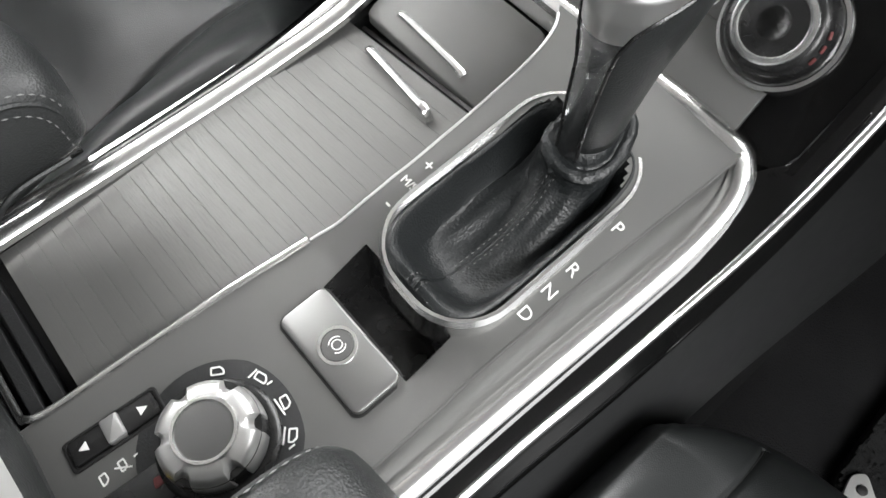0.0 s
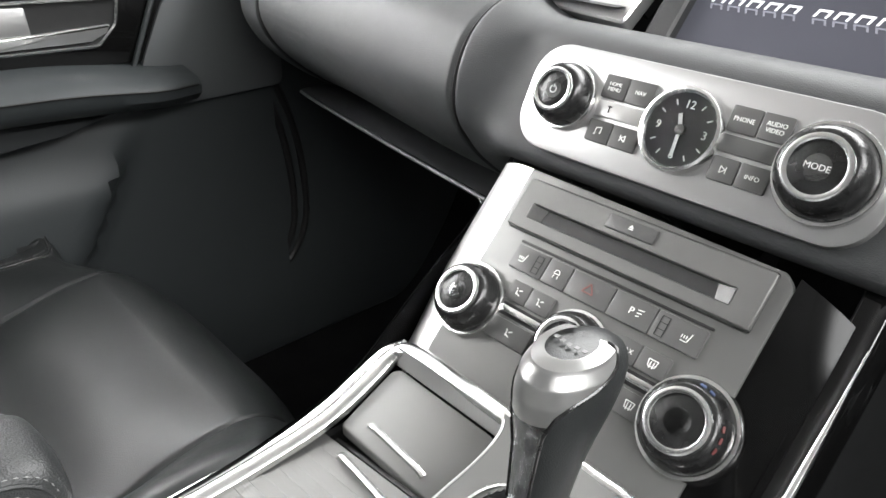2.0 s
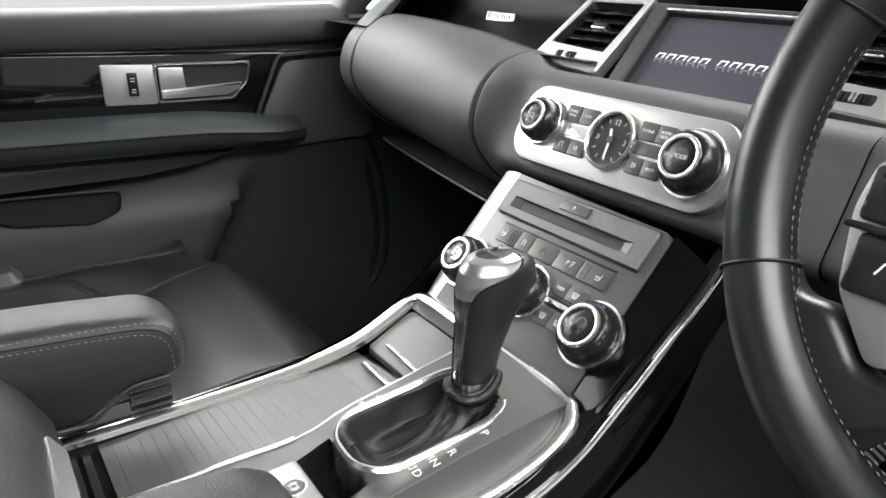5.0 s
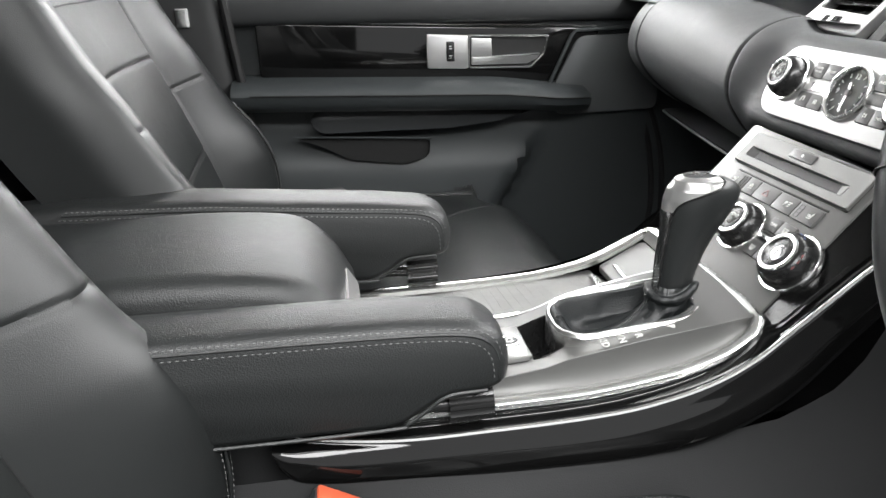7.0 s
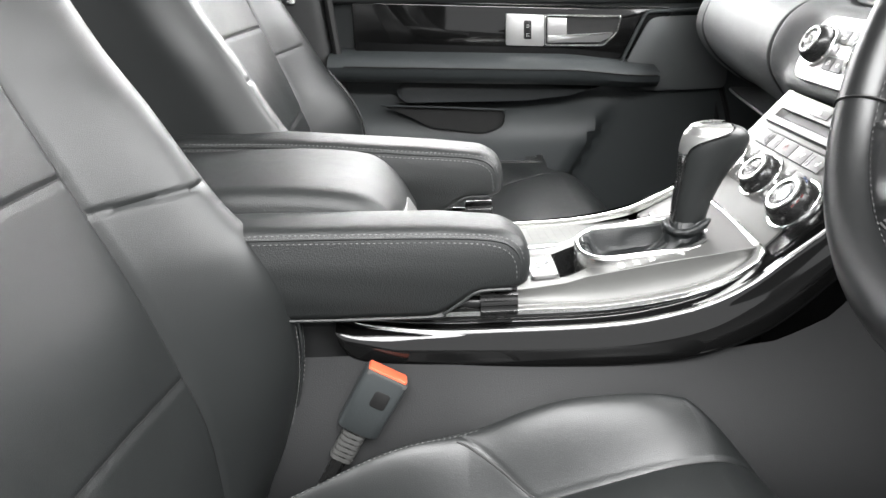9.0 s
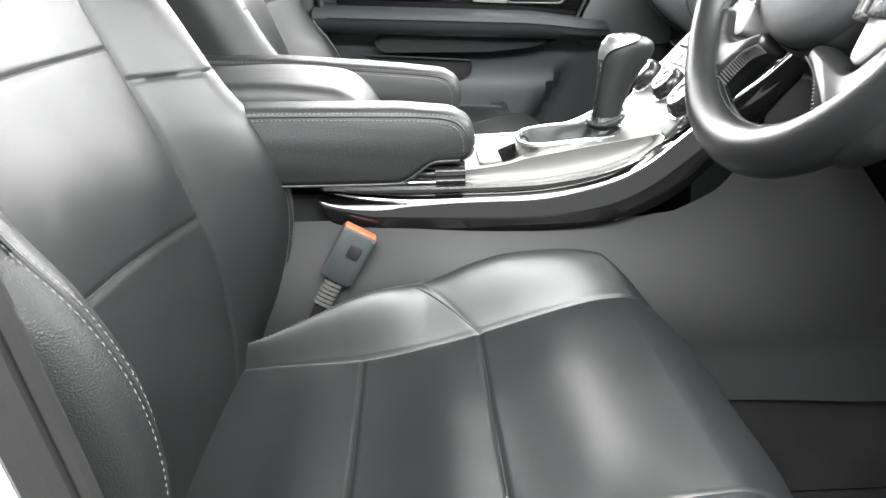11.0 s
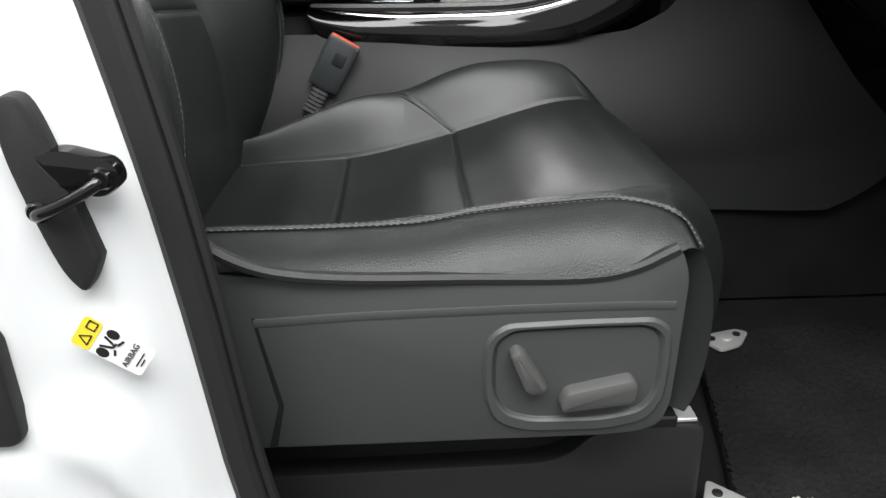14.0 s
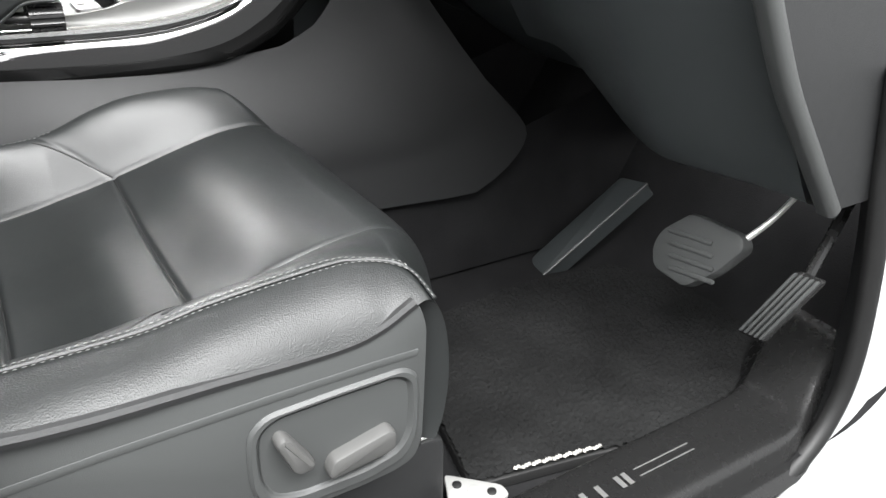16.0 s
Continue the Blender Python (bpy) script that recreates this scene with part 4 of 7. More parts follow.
def button(parent, m, x0, x1, y0, y1, words="", size=0.004, strokes=(), name="button", h=0.0022, material=None):
    bm = bmesh.new()
    slab(bm, rrect((x0 + x1) / 2, (y0 + y1) / 2, x1 - x0 - 0.0006, y1 - y0 - 0.0006, 0.0012, 2), 0, h, m, 0.0007)
    b = part(name, bm, material or BUTTON, parent)
    c = at(m, (x0 + x1) / 2, (y0 + y1) / 2, h)
    if words:
        text("lettering", words, size, c, PRINT, b, 0.0001)
    if strokes:
        marks("pictogram", strokes, c, PRINT, b, 0.0006, 0.0001)
    return b


def dial(m, r, name, label, cap, height=0.022, at_base=None):
    d = thing(name, label, "knob", at=tuple(m.translation))
    bm = bmesh.new()
    lathe(bm, [(r, -0.001), (r, 0.003), (r * 0.97, 0.0045), (r * 0.90, 0.0045), (r * 0.88, 0.002)], m, 56, False, False)
    part("base_ring", bm, CHROME, d, "chrome base ring")
    bm = bmesh.new()
    lathe(bm, [(r * 0.89, 0.001), (r * 0.885, height * 0.30), (r * 0.86, height * 0.55), (r * 0.80, height * 0.78), (r * 0.725, height * 0.94), (r * 0.66, height)], m, 56)
    part("skirt", bm, KNOB, d, "black rubber skirt")
    bm = bmesh.new()
    lathe(bm, [(r * 0.64, height - 0.001), (r * 0.62, height + 0.0014), (r * 0.57, height + 0.0018), (r * 0.50, height + 0.0012), (r * 0.48, height - 0.002)], m, 48, False, False)
    part("cap_ring", bm, CHROME, d, "chrome cap ring")
    bm = bmesh.new()
    lathe(bm, [(r * 0.48, height - 0.003), (r * 0.47, height - 0.0005), (r * 0.25, height)], m, 48)
    part("cap", bm, cap, d)
    return d


def build_stack():
    st = thing("centre_stack", "satin grey climate panel with disc slot, buttons and silver wing", "control panel", at=(0.2, 0.0, 0.45))
    bm = bmesh.new()
    slab(bm, rounded([(-0.0925, -0.128), (0.0985, -0.128), (0.0985, 0.016), (0.092, 0.0240), (-0.0925, 0.0285)], 0.002, 2), -0.012, 0.0, MS, 0.001)
    part("fascia", bm, SATIN, st)
    # silver wing on the passenger side, running down into the console rail
    def wing(v, s):
        w = 0.034 - 0.10 * max(0, -v - 0.06)
        x = -0.093 - w * s
        z = -0.001 - 0.012 * s ** 2.2
        return MS @ Vector((x, v, z))
    bm = bmesh.new()
    sheet(bm, wing, lin(-0.128, 0.0285, 20), lin(0, 1, 10))
    sheet(bm, lambda v, s: wing(v, 1) + Vector((0.0, 0.004 * s, -0.03 * s)), lin(-0.128, 0.0285, 20), lin(0, 1, 2))
    sheet(bm, lambda s, t: wing(0.0285, s) + Vector((0.01 * t, 0, -0.01 * t)), lin(0, 1, 8), lin(0, 1, 2))
    part("wing", bm, SILVER, st, "silver side wing")
    # disc unit
    bm = bmesh.new()
    frame_ring(bm, rrect(0.0015, 0.0035, 0.176, 0.0375, 0.002, 3), rrect(0.0015, 0.0035, 0.1745, 0.036, 0.0015, 3), -0.001, 0.0006, MS, 0.0002)
    part("disc_unit_gap", bm, VOID, st)
    hole = rounded([(-0.0735, -0.0052), (0.0735, -0.0052), (0.0735, 0.0046), (-0.0735, 0.0046)], 0.001, 2)
    out = rounded([(-0.0865, -0.0140), (0.0895, -0.0140), (0.0895, 0.0210), (-0.0865, 0.0210)], 0.002, 2)
    bm = bmesh.new()
    frame_ring(bm, out, hole, 0.0, 0.0042, MS, 0.0008)
    part("disc_unit_face", bm, SATIN, st)
    bm = bmesh.new()
    rings(bm, [[MS @ Vector((x, y, 0.0036)) for x, y in hole], [MS @ Vector((x, y, 0.0003)) for x, y in hole]], False, True)
    part("disc_slot", bm, VOID, st, "black disc slot")
    for sg in (-1, 1):
        bm = bmesh.new()
        rings(bm, [[MS @ Vector((sg * x, y, z)) for x, y, z in q] for q in ([(0.0733, -0.0050, 0.0040), (0.0733, 0.0044, 0.0040), (0.0620, 0.0044, 0.0006), (0.0640, -0.0050, 0.0006)], [(0.0733, -0.0050, 0.0036), (0.0733, 0.0044, 0.0036), (0.0625, 0.0044, 0.0004), (0.0645, -0.0050, 0.0004)])])
        part("slot_ramp", bm, BUTTON, st, smooth=False)
    b = button(st, MS, -0.018, 0.0175, 0.0085, 0.0185, name="eject_button", h=0.0056)
    bm = bmesh.new()
    c = at(MS, 0, 0.0135, 0.0056)
    slab(bm, [(-0.0017, 0), (0.0017, 0), (0, 0.002)], 0, 0.0003, c, 0)
    slab(bm, [(-0.0017, -0.0012), (0.0017, -0.0012), (0.0017, -0.0006), (-0.0017, -0.0006)], 0, 0.0003, c, 0)
    part("eject_sign", bm, PRINT, b, smooth=False)
    # upper row
    seat = [(-0.003, -0.0025, 0.001, -0.0025), (0.001, -0.0025, 0.0025, 0.003), (-0.003, -0.001, -0.003, 0.001), (-0.0015, -0.001, -0.0015, 0.001), (0, -0.001, 0, 0.001)]
    car = [(-0.002, 0.0005, -0.0012, 0.0025), (-0.0012, 0.0025, 0.0012, 0.0025), (0.0012, 0.0025, 0.002, 0.0005), (-0.0022, 0.0, 0.0022, 0.0), (-0.0015, -0.001, -0.0018, -0.003), (0.0015, -0.001, 0.0018, -0.003)]
    row = (-0.0400, -0.0225)
    button(st, MS, -0.069, -0.041, *row, strokes=[(a - 0.005, b_, c_ - 0.005, d_) for a, b_, c_, d_ in seat])
    button(st, MS, -0.041, -0.022, *row, strokes=car)
    hz = button(st, MS, -0.022, 0.0105, *row, name="hazard_button")
    marks("hazard_sign", [(-0.004, -0.0025, 0.0, 0.0035), (0.0, 0.0035, 0.004, -0.0025), (0.004, -0.0025, -0.004, -0.0025)], at(MS, -0.006, -0.031, 0.0022), mat("dull_red_print", (0.16, 0.06, 0.055), 0.5), hz, 0.001, 0.0001)
    pk = button(st, MS, 0.0105, 0.040, *row, words="P", size=0.0065)
    marks("pictogram", [(0.005, -0.002, 0.007, -0.0015), (0.005, 0.0, 0.008, 0.0005), (0.005, 0.002, 0.009, 0.0025)], at(MS, 0.024, -0.031, 0.0022), PRINT, pk, 0.0006, 0.0001)
    button(st, MS, 0.040, 0.072, *row, strokes=[(a + 0.006, b_, c_ + 0.006, d_) for a, b_, c_, d_ in seat])
    for x0, p in ((-0.069, 1), (0.040, -1)):
        cx = -0.0475 if p > 0 else 0.0465
        marks("heat_steps", [(cx - 0.0025, -0.0375 + 0.004 * k, cx + 0.0025, -0.0375 + 0.004 * k) for k in range(4)] + [(cx - 0.0025, -0.0375, cx - 0.0025, -0.0255), (cx + 0.0025, -0.0375, cx + 0.0025, -0.0255)], at(MS, 0, 0, 0.0022), VOID, st, 0.0004, 0.0001)
    bm = bmesh.new()
    slab(bm, rrect(0.0015, -0.0207, 0.142, 0.0018, 0.0005, 2), 0, 0.0008, MS, 0.0003)
    part("row_shadow_line", bm, VOID, st)
    # fan and defrost rows
    flow = [(-0.002, 0.0025, -0.001, 0.0015), (-0.001, 0.001, -0.001, -0.002), (-0.001, -0.001, 0.002, -0.002), (0.0005, 0.001, 0.003, 0.002)]
    rf = [(-0.003, 0.002, 0.003, 0.002), (0.003, 0.002, 0.0022, -0.002), (0.0022, -0.002, -0.0022, -0.002), (-0.0022, -0.002, -0.003, 0.002), (-0.001, -0.003, -0.001, 0.001), (0.001, -0.003, 0.001, 0.001)]
    button(st, MS, -0.0585, -0.0415, -0.0600, -0.0455, strokes=flow)
    button(st, MS, -0.0415, -0.0225, -0.0600, -0.0455, strokes=flow)
    button(st, MS, -0.0585, -0.0240, -0.0870, -0.0715, strokes=flow)
    button(st, MS, 0.0265, 0.0425, -0.0600, -0.0455, words="MAX", size=0.0042)
    button(st, MS, 0.0425, 0.0620, -0.0600, -0.0455, strokes=rf)
    button(st, MS, 0.0265, 0.0425, -0.0870, -0.0715, strokes=rf)
    button(st, MS, 0.0425, 0.0620, -0.0870, -0.0715, strokes=rf)
    for x0, x1 in ((-0.060, -0.022), (0.026, 0.063)):
        bm = bmesh.new()
        slab(bm, rrect((x0 + x1) / 2, -0.0657, x1 - x0, 0.0085, 0.002, 2), 0, 0.0006, MS, 0.0002)
        part("strip_gap", bm, VOID, st)
        bm = bmesh.new()
        slab(bm, rrect((x0 + x1) / 2, -0.0657, x1 - x0, 0.0048, 0.002, 2), 0, 0.0022, MS, 0.001)
        part("chrome_strip", bm, CHROME, st)
    # dials
    dial(at(MS, -0.0810, -0.0715), 0.0262, "temperature_knob", "black temperature knob with chrome rings", MIRROR, 0.019)
    dial(at(MS, 0.0858, -0.0738), 0.0285, "temperature_knob", "black temperature knob with chrome rings and red-blue scale", MIRROR, 0.019)
    bm = bmesh.new()
    fan = dial(at(MS, 0.0032, -0.0685), 0.0255, "fan_knob", "black fan knob with chrome ring and lettered cap", BUTTON, 0.017)
    bm.free()
    text("lettering", "AUTO", 0.0045, at(MS, 0.0032, -0.0655, 0.0175), PRINT, fan, 0.0002)
    # red scale on the driver's knob
    for k, (a, mt) in enumerate([(20, REDPRINT), (5, REDPRINT), (-10, REDPRINT), (70, mat("blue_print", (0.03, 0.05, 0.12), 0.5)), (85, mat("pale_blue_print", (0.07, 0.10, 0.2), 0.5))]):
        bm = bmesh.new()
        mm = at(MS, 0.0858, -0.0738, 0.006) @ Matrix.Rotation(radians(a), 4, "Z") @ Matrix.Translation((0.0226, 0, 0.0102)) @ Matrix.Rotation(radians(42), 4, "Y")
        slab(bm, rrect(0, 0, 0.0012, 0.0034, 0.0004, 2), -0.001, 0.0004, mm, 0)
        part("scale_mark", bm, mt, st)
    # piano black cheek between the panel and the side trim
    bm = bmesh.new()
    def cheek(v, s):
        p = MS @ Vector((0.0985, v, -0.002))
        q = Vector((p.x + 0.004, glide(p.x + 0.004, [(a, b) for a, b, c in RIDGE]) + 0.010, glide(p.x + 0.004, [(a, c) for a, b, c in RIDGE]) + 0.002))
        r = p.lerp(q, s)
        r.z += 0.0008 * math.sin(math.pi * s)
        return r
    sheet(bm, cheek, lin(-0.133, 0.024, 24), lin(0, 1, 10))
    part("cheek", bm, CHEEK, st, "deep black lacquered cheek")


def build_radio():
    ra = thing("radio_panel", "silver audio panel with knobs, clock and buttons", "control panel", at=(0.29, 0, 0.55))
    o = rrect(0.0015, -0.001, 0.244, 0.0735, 0.026, 8)
    bm = bmesh.new()
    slab(bm, o, -0.004, 0.0035, MR, 0.0015)
    part("fascia", bm, FASCIA, ra, "satin silver fascia")
    m = at(MR, 0, 0, 0.0035)
    button(ra, m, -0.0600, -0.0415, 0.0065, 0.0225, "HOME\nMENU", 0.0034)
    button(ra, m, -0.0415, -0.0215, 0.0065, 0.0225, "NAV", 0.0038)
    note = [(-0.002, -0.002, -0.002, 0.002), (-0.002, 0.002, 0.002, 0.003), (0.002, 0.003, 0.002, -0.001), (-0.003, -0.002, -0.0018, -0.002), (0.001, -0.001, 0.0022, -0.001)]
    back = [(-0.002, -0.002, -0.002, 0.002), (-0.0016, 0, 0.0014, 0.002), (-0.0016, 0, 0.0014, -0.002), (0.0014, 0.002, 0.0014, -0.002)]
    button(ra, m, -0.0600, -0.0415, -0.0225, -0.0075, strokes=note)
    button(ra, m, -0.0415, -0.0215, -0.0225, -0.0075, strokes=back)
    button(ra, m, 0.0285, 0.0470, 0.0065, 0.0225, "PHONE", 0.0038)
    button(ra, m, 0.0470, 0.0655, 0.0065, 0.0225, "AUDIO\nVIDEO", 0.0037)
    button(ra, m, 0.0285, 0.0455, -0.0225, -0.0075, strokes=[(-a, b, -c, d) for a, b, c, d in back])
    button(ra, m, 0.0455, 0.0640, -0.0225, -0.0075, "INFO", 0.0038)
    for x0, x1, mt in ((-0.060, -0.022, SILVER), (0.028, 0.064, BUTTON)):
        bm = bmesh.new()
        slab(bm, rrect((x0 + x1) / 2, 0.0, x1 - x0, 0.0105, 0.001, 2), 0, 0.0012, m, 0.0005)
        part("centre_strip", bm, mt, ra)
    marks("strip_sign", [(-0.0495, -0.002, -0.0495, 0.002), (-0.051, 0.002, -0.048, 0.002)], at(m, 0, 0, 0.0012), INK, ra, 0.0008, 0.0001)
    # knobs
    k1 = dial(at(m, -0.0855, 0.0015), 0.0235, "volume_knob", "black volume knob with chrome rings and power sign", BUTTON, 0.017)
    bm = bmesh.new()
    c = at(m, -0.0855, 0.0015, 0.0172)
    tube(bm, [c @ Vector((0.0024 * math.cos(a), 0.0024 * math.sin(a), 0.0002)) for a in lin(2.2, 2.2 + 5.1, 20)], 0.0003, 5)
    tube(bm, [c @ Vector((0, 0.0008, 0.0002)), c @ Vector((0, 0.0032, 0.0002))], 0.0003, 5)
    part("power_sign", bm, PRINT, k1)
    k2 = dial(at(m, 0.0905, -0.0015), 0.0285, "mode_knob", "large black knob with chrome rings and lettered cap", BUTTON, 0.020)
    text("lettering", "MODE", 0.0048, at(m, 0.0905, -0.0015, 0.0202), PRINT, k2, 0.0002)
    # clock
    ck = thing("dashboard_clock", "round analogue clock with black face and chrome ring", "clock", at=tuple((m @ Matrix.Translation((0.003, 0, 0))).translation))
    mc = at(m, 0.0030, 0.0)
    bm = bmesh.new()
    lathe(bm, [(0.0265, -0.001), (0.0265, 0.0035), (0.0255, 0.0055), (0.0238, 0.006), (0.0225, 0.0045), (0.0220, 0.0005)], mc, 64, False, False)
    part("rim", bm, CHROME, ck, "chrome rim")
    bm = bmesh.new()
    lathe(bm, [(0.0222, 0.0), (0.0222, 0.0012)], mc, 48)
    part("face", bm, INK, ck, "black face")
    for w, a in (("12", 90), ("3", 0), ("6", 270), ("9", 180)):
        text("numeral", w, 0.0070, at(mc, 0.0155 * math.cos(radians(a)), 0.0155 * math.sin(radians(a)), 0.0013), PRINT, ck, 0.0001)
    for k in range(12):
        if k % 3:
            a = radians(30 * k)
            marks("hour_tick", [(0.016 * math.cos(a), 0.016 * math.sin(a), 0.0195 * math.cos(a), 0.0195 * math.sin(a))], at(mc, 0, 0, 0.0012), PRINT, ck, 0.0008, 0.0001)
    marks("hour_pointer", [(0, 0, -0.0035, 0.0092)], at(mc, 0, 0, 0.002), SILVER, ck, 0.0026)
    marks("minute_pointer", [(0, 0, 0.001, -0.0165)], at(mc, 0, 0, 0.0026), SILVER, ck, 0.0022)
    bm = bmesh.new()
    lathe(bm, [(0.0032, 0.001), (0.0032, 0.0034), (0.0024, 0.0038)], mc, 24)
    part("hub", bm, BUTTON, ck)
    bm = bmesh.new()
    lathe(bm, [(0.0224, 0.0036), (0.018, 0.0044), (0.010, 0.0050), (0.002, 0.0052)], mc, 48)
    part("crystal", bm, GLASS, ck, "clear domed glass")


def pad(table, ys, shift=lambda y: (0.0, 0.0), n=6):
    """A long padded moulding: a profile of (x, z) carried along y."""
    prof = spline([(x, 0, z) for x, z in table], n)
    bm = bmesh.new()
    sheet(bm, lambda y, i: (prof[i].x + shift(y)[0], y, prof[i].z + shift(y)[1]), ys, range(len(prof)))
    return bm


CENTRE = [(0.40, 0.612), (0.365, 0.619), (0.340, 0.627), (0.322, 0.6275), (0.309, 0.621), (0.301, 0.606), (0.291, 0.585), (0.281, 0.564), (0.274, 0.549), (0.275, 0.540), (0.284, 0.533), (0.31, 0.527), (0.36, 0.51)]
GLOVE = [(0.120, 0.640), (0.085, 0.6475), (0.060, 0.646), (0.035, 0.636), (0.014, 0.617), (0.002, 0.590), (0.000, 0.565), (0.010, 0.540), (0.030, 0.515), (0.060, 0.490), (0.095, 0.468), (0.15, 0.450), (0.22, 0.43), (0.32, 0.37), (0.42, 0.30)]

CENTRE_END = [(0.392, 0.632), (0.357, 0.6395), (0.332, 0.638), (0.307, 0.6295), (0.286, 0.612), (0.274, 0.587), (0.272, 0.565), (0.276, 0.55), (0.285, 0.536), (0.302, 0.515), (0.332, 0.49), (0.367, 0.468), (0.42, 0.45)]


def glove_x(y):
    return 0.272 + 0.055 * sstep(0.15, 0.66, y) + 0.06 * max(0, (y - 0.60) / 0.1) ** 2


def build_dash():
    da = thing("dashboard", "black padded dashboard with silver vents and stitched top", "dashboard", at=(0.45, 0, 0.3))
    # the centre pad swells into the glovebox pad's section at its end
    mid_prof, end_prof = spline([(x, 0, z) for x, z in CENTRE], 6), spline([(x, 0, z) for x, z in CENTRE_END], 6)
    def centre(y, i):
        p = mid_prof[i].lerp(end_prof[i], sstep(0.130, 0.186, y))
        return (p.x + 0.004 * sstep(0.180, 0.1872, y) ** 2, y, p.z)
    bm = bmesh.new()
    sheet(bm, centre, lin(-0.205, 0.178, 70) + lin(0.179, 0.1872, 8), range(len(mid_prof)))
    part("centre_pad", bm, SOFT, da, "soft black centre pad")
    bm = pad(CENTRE, lin(-0.70, -0.2055, 40), lambda y: (0.002 + 0.02 * sstep(-0.5, -0.7, y), 0.001))
    part("driver_pad", bm, SOFT, da)
    gp = spline([(x, 0, z) for x, z in GLOVE], 6)
    def glove(y, i):
        p = gp[i]
        dip = 0.008 * sstep(0.34, 0.19, y) * max(0, p.z - 0.56) / 0.087
        return (p.x + glove_x(y) + 0.004 * (sstep(0.196, 0.1886, y) ** 2 + sstep(0.562, 0.5692, y) ** 2), y, p.z + 0.006 * sstep(0.2, 0.5, y) - dip)
    bm = bmesh.new()
    sheet(bm, glove, lin(0.1886, 0.196, 8) + lin(0.198, 0.560, 56) + lin(0.562, 0.5692, 8), range(len(gp)))
    part("glovebox_pad", bm, SOFT, da, "soft black glovebox pad")
    # end of the dash, rising as a column that holds the outer vent
    column = [(0.150, 0.722), (0.125, 0.706), (0.098, 0.686), (0.070, 0.665), (0.048, 0.648), (0.028, 0.631), (0.012, 0.613)] + GLOVE[5:]
    bm = pad(column, lin(0.5708, 0.577, 6) + lin(0.580, 0.715, 22), lambda y: (glove_x(y) + 0.004 * sstep(0.577, 0.5708, y) ** 2 + 0.055 * (max(0, y - 0.61) / 0.105) ** 2, 0.003))
    part("end_cap", bm, SOFT, da, "soft black dash end with outer vent")
    prof = spline([(x, 0, z) for x, z in GLOVE], 6)
    for y in (0.1879, 0.5700):
        bm = bmesh.new()
        tube(bm, [Vector((p.x + glove_x(y) + 0.0038, y, p.z + 0.006 * sstep(0.2, 0.5, y) - 0.0015 - (0.008 * max(0, p.z - 0.56) / 0.087 if y < 0.3 else 0))) for p in prof[8:]], 0.0026, 6, up=(0, 1, 0))
        part("seam_gap", bm, VOID, da)
    # under panel below the glovebox with a pale lower edge
    rim = spline([(0.400, 0.62, 0.455), (0.388, 0.56, 0.455), (0.358, 0.364, 0.455), (0.343, 0.252, 0.455), (0.336, 0.20, 0.455)], 6)
    bm = bmesh.new()
    sheet(bm, lambda t, i: rim[i] + Vector((0.36 * t, 0, 0.004 - 0.12 * t * t)), lin(0, 1, 8), range(len(rim)))
    part("under_panel", bm, PLASTIC, da)
    bm = bmesh.new()
    tube(bm, rim, 0.0022, 6)
    part("lower_edge", bm, TRIM, da)
    # short chrome tube drawn as a glint of light on the underside edge
    bm = bmesh.new()
    tube(bm, [(0.33, 0.205, 0.452), (0.35, 0.24, 0.457)], 0.0018, 6)
    part("edge_glint", bm, CHROME, da)
    # passenger shelf and upper fascia
    bm = pad([(0.350, 0.638), (0.40, 0.636), (0.455, 0.640), (0.485, 0.650), (0.498, 0.670), (0.500, 0.690), (0.494, 0.712)], lin(0.10, 0.72, 44))
    part("passenger_fascia", bm, mat("dark_satin_fascia", (0.014, 0.014, 0.016), 0.4), da, "dark satin fascia")
    # dash top
    bm = pad([(0.462, 0.6985), (0.44, 0.698), (0.428, 0.700), (0.426, 0.705), (0.432, 0.7115), (0.45, 0.716), (0.52, 0.724), (0.64, 0.73), (0.80, 0.725), (0.92, 0.70)], lin(-0.72, 0.72, 60))
    part("dash_top", bm, PEBBLE, da, "stitched black dash top")
    bm = bmesh.new()
    for x in (0.470, 0.476):
        stitches(bm, [(x, y, 0.7200 + (x - 0.47) * 0.1) for y in lin(-0.6, 0.7, 40)], 0.006, 0.0042, 0.0007)
    part("stitching", bm, DTHREAD, da, kind="stuff")
    # bars of the shelf emblem
    em = frame_of((0.487, 0.424, 0.6535), (0.04, -1, -0.02), (0.3, 0, 1))
    bm = bmesh.new()
    slab(bm, rrect(0, 0, 0.060, 0.013, 0.001, 2), 0, 0.0025, em, 0.0008)
    bd = part("emblem_plate", bm, SILVER, da, "small silver emblem plate")
    marks("emblem_bars", [(-0.024 + 0.005 * k, -0.003, -0.024 + 0.005 * k, 0.003) for k in range(10) if k != 5], at(em, 0, 0, 0.0025), INK, bd, 0.003, 0.0001)
    # lower part of the driver's side
    bm = pad([(0.295, 0.530), (0.308, 0.510), (0.325, 0.475), (0.362, 0.415), (0.405, 0.345), (0.432, 0.305), (0.448, 0.292), (0.49, 0.292), (0.64, 0.35)], lin(-0.690, -0.30, 40), lambda y: (0.030 * sstep(-0.52, -0.68, y) - 0.012, 0.08 * sstep(-0.55, -0.34, y)))
    part("knee_panel", bm, DARK, da, "dark plastic knee panel")
    bm = bmesh.new()
    path = spline([(0.300, -0.694, 0.528), (0.331, -0.697, 0.474), (0.370, -0.700, 0.413), (0.425, -0.702, 0.347), (0.474, -0.703, 0.290)], 6)
    sweep(bm, path, rrect(0, 0, 0.020, 0.016, 0.006, 3), (1, 0, 0.6))
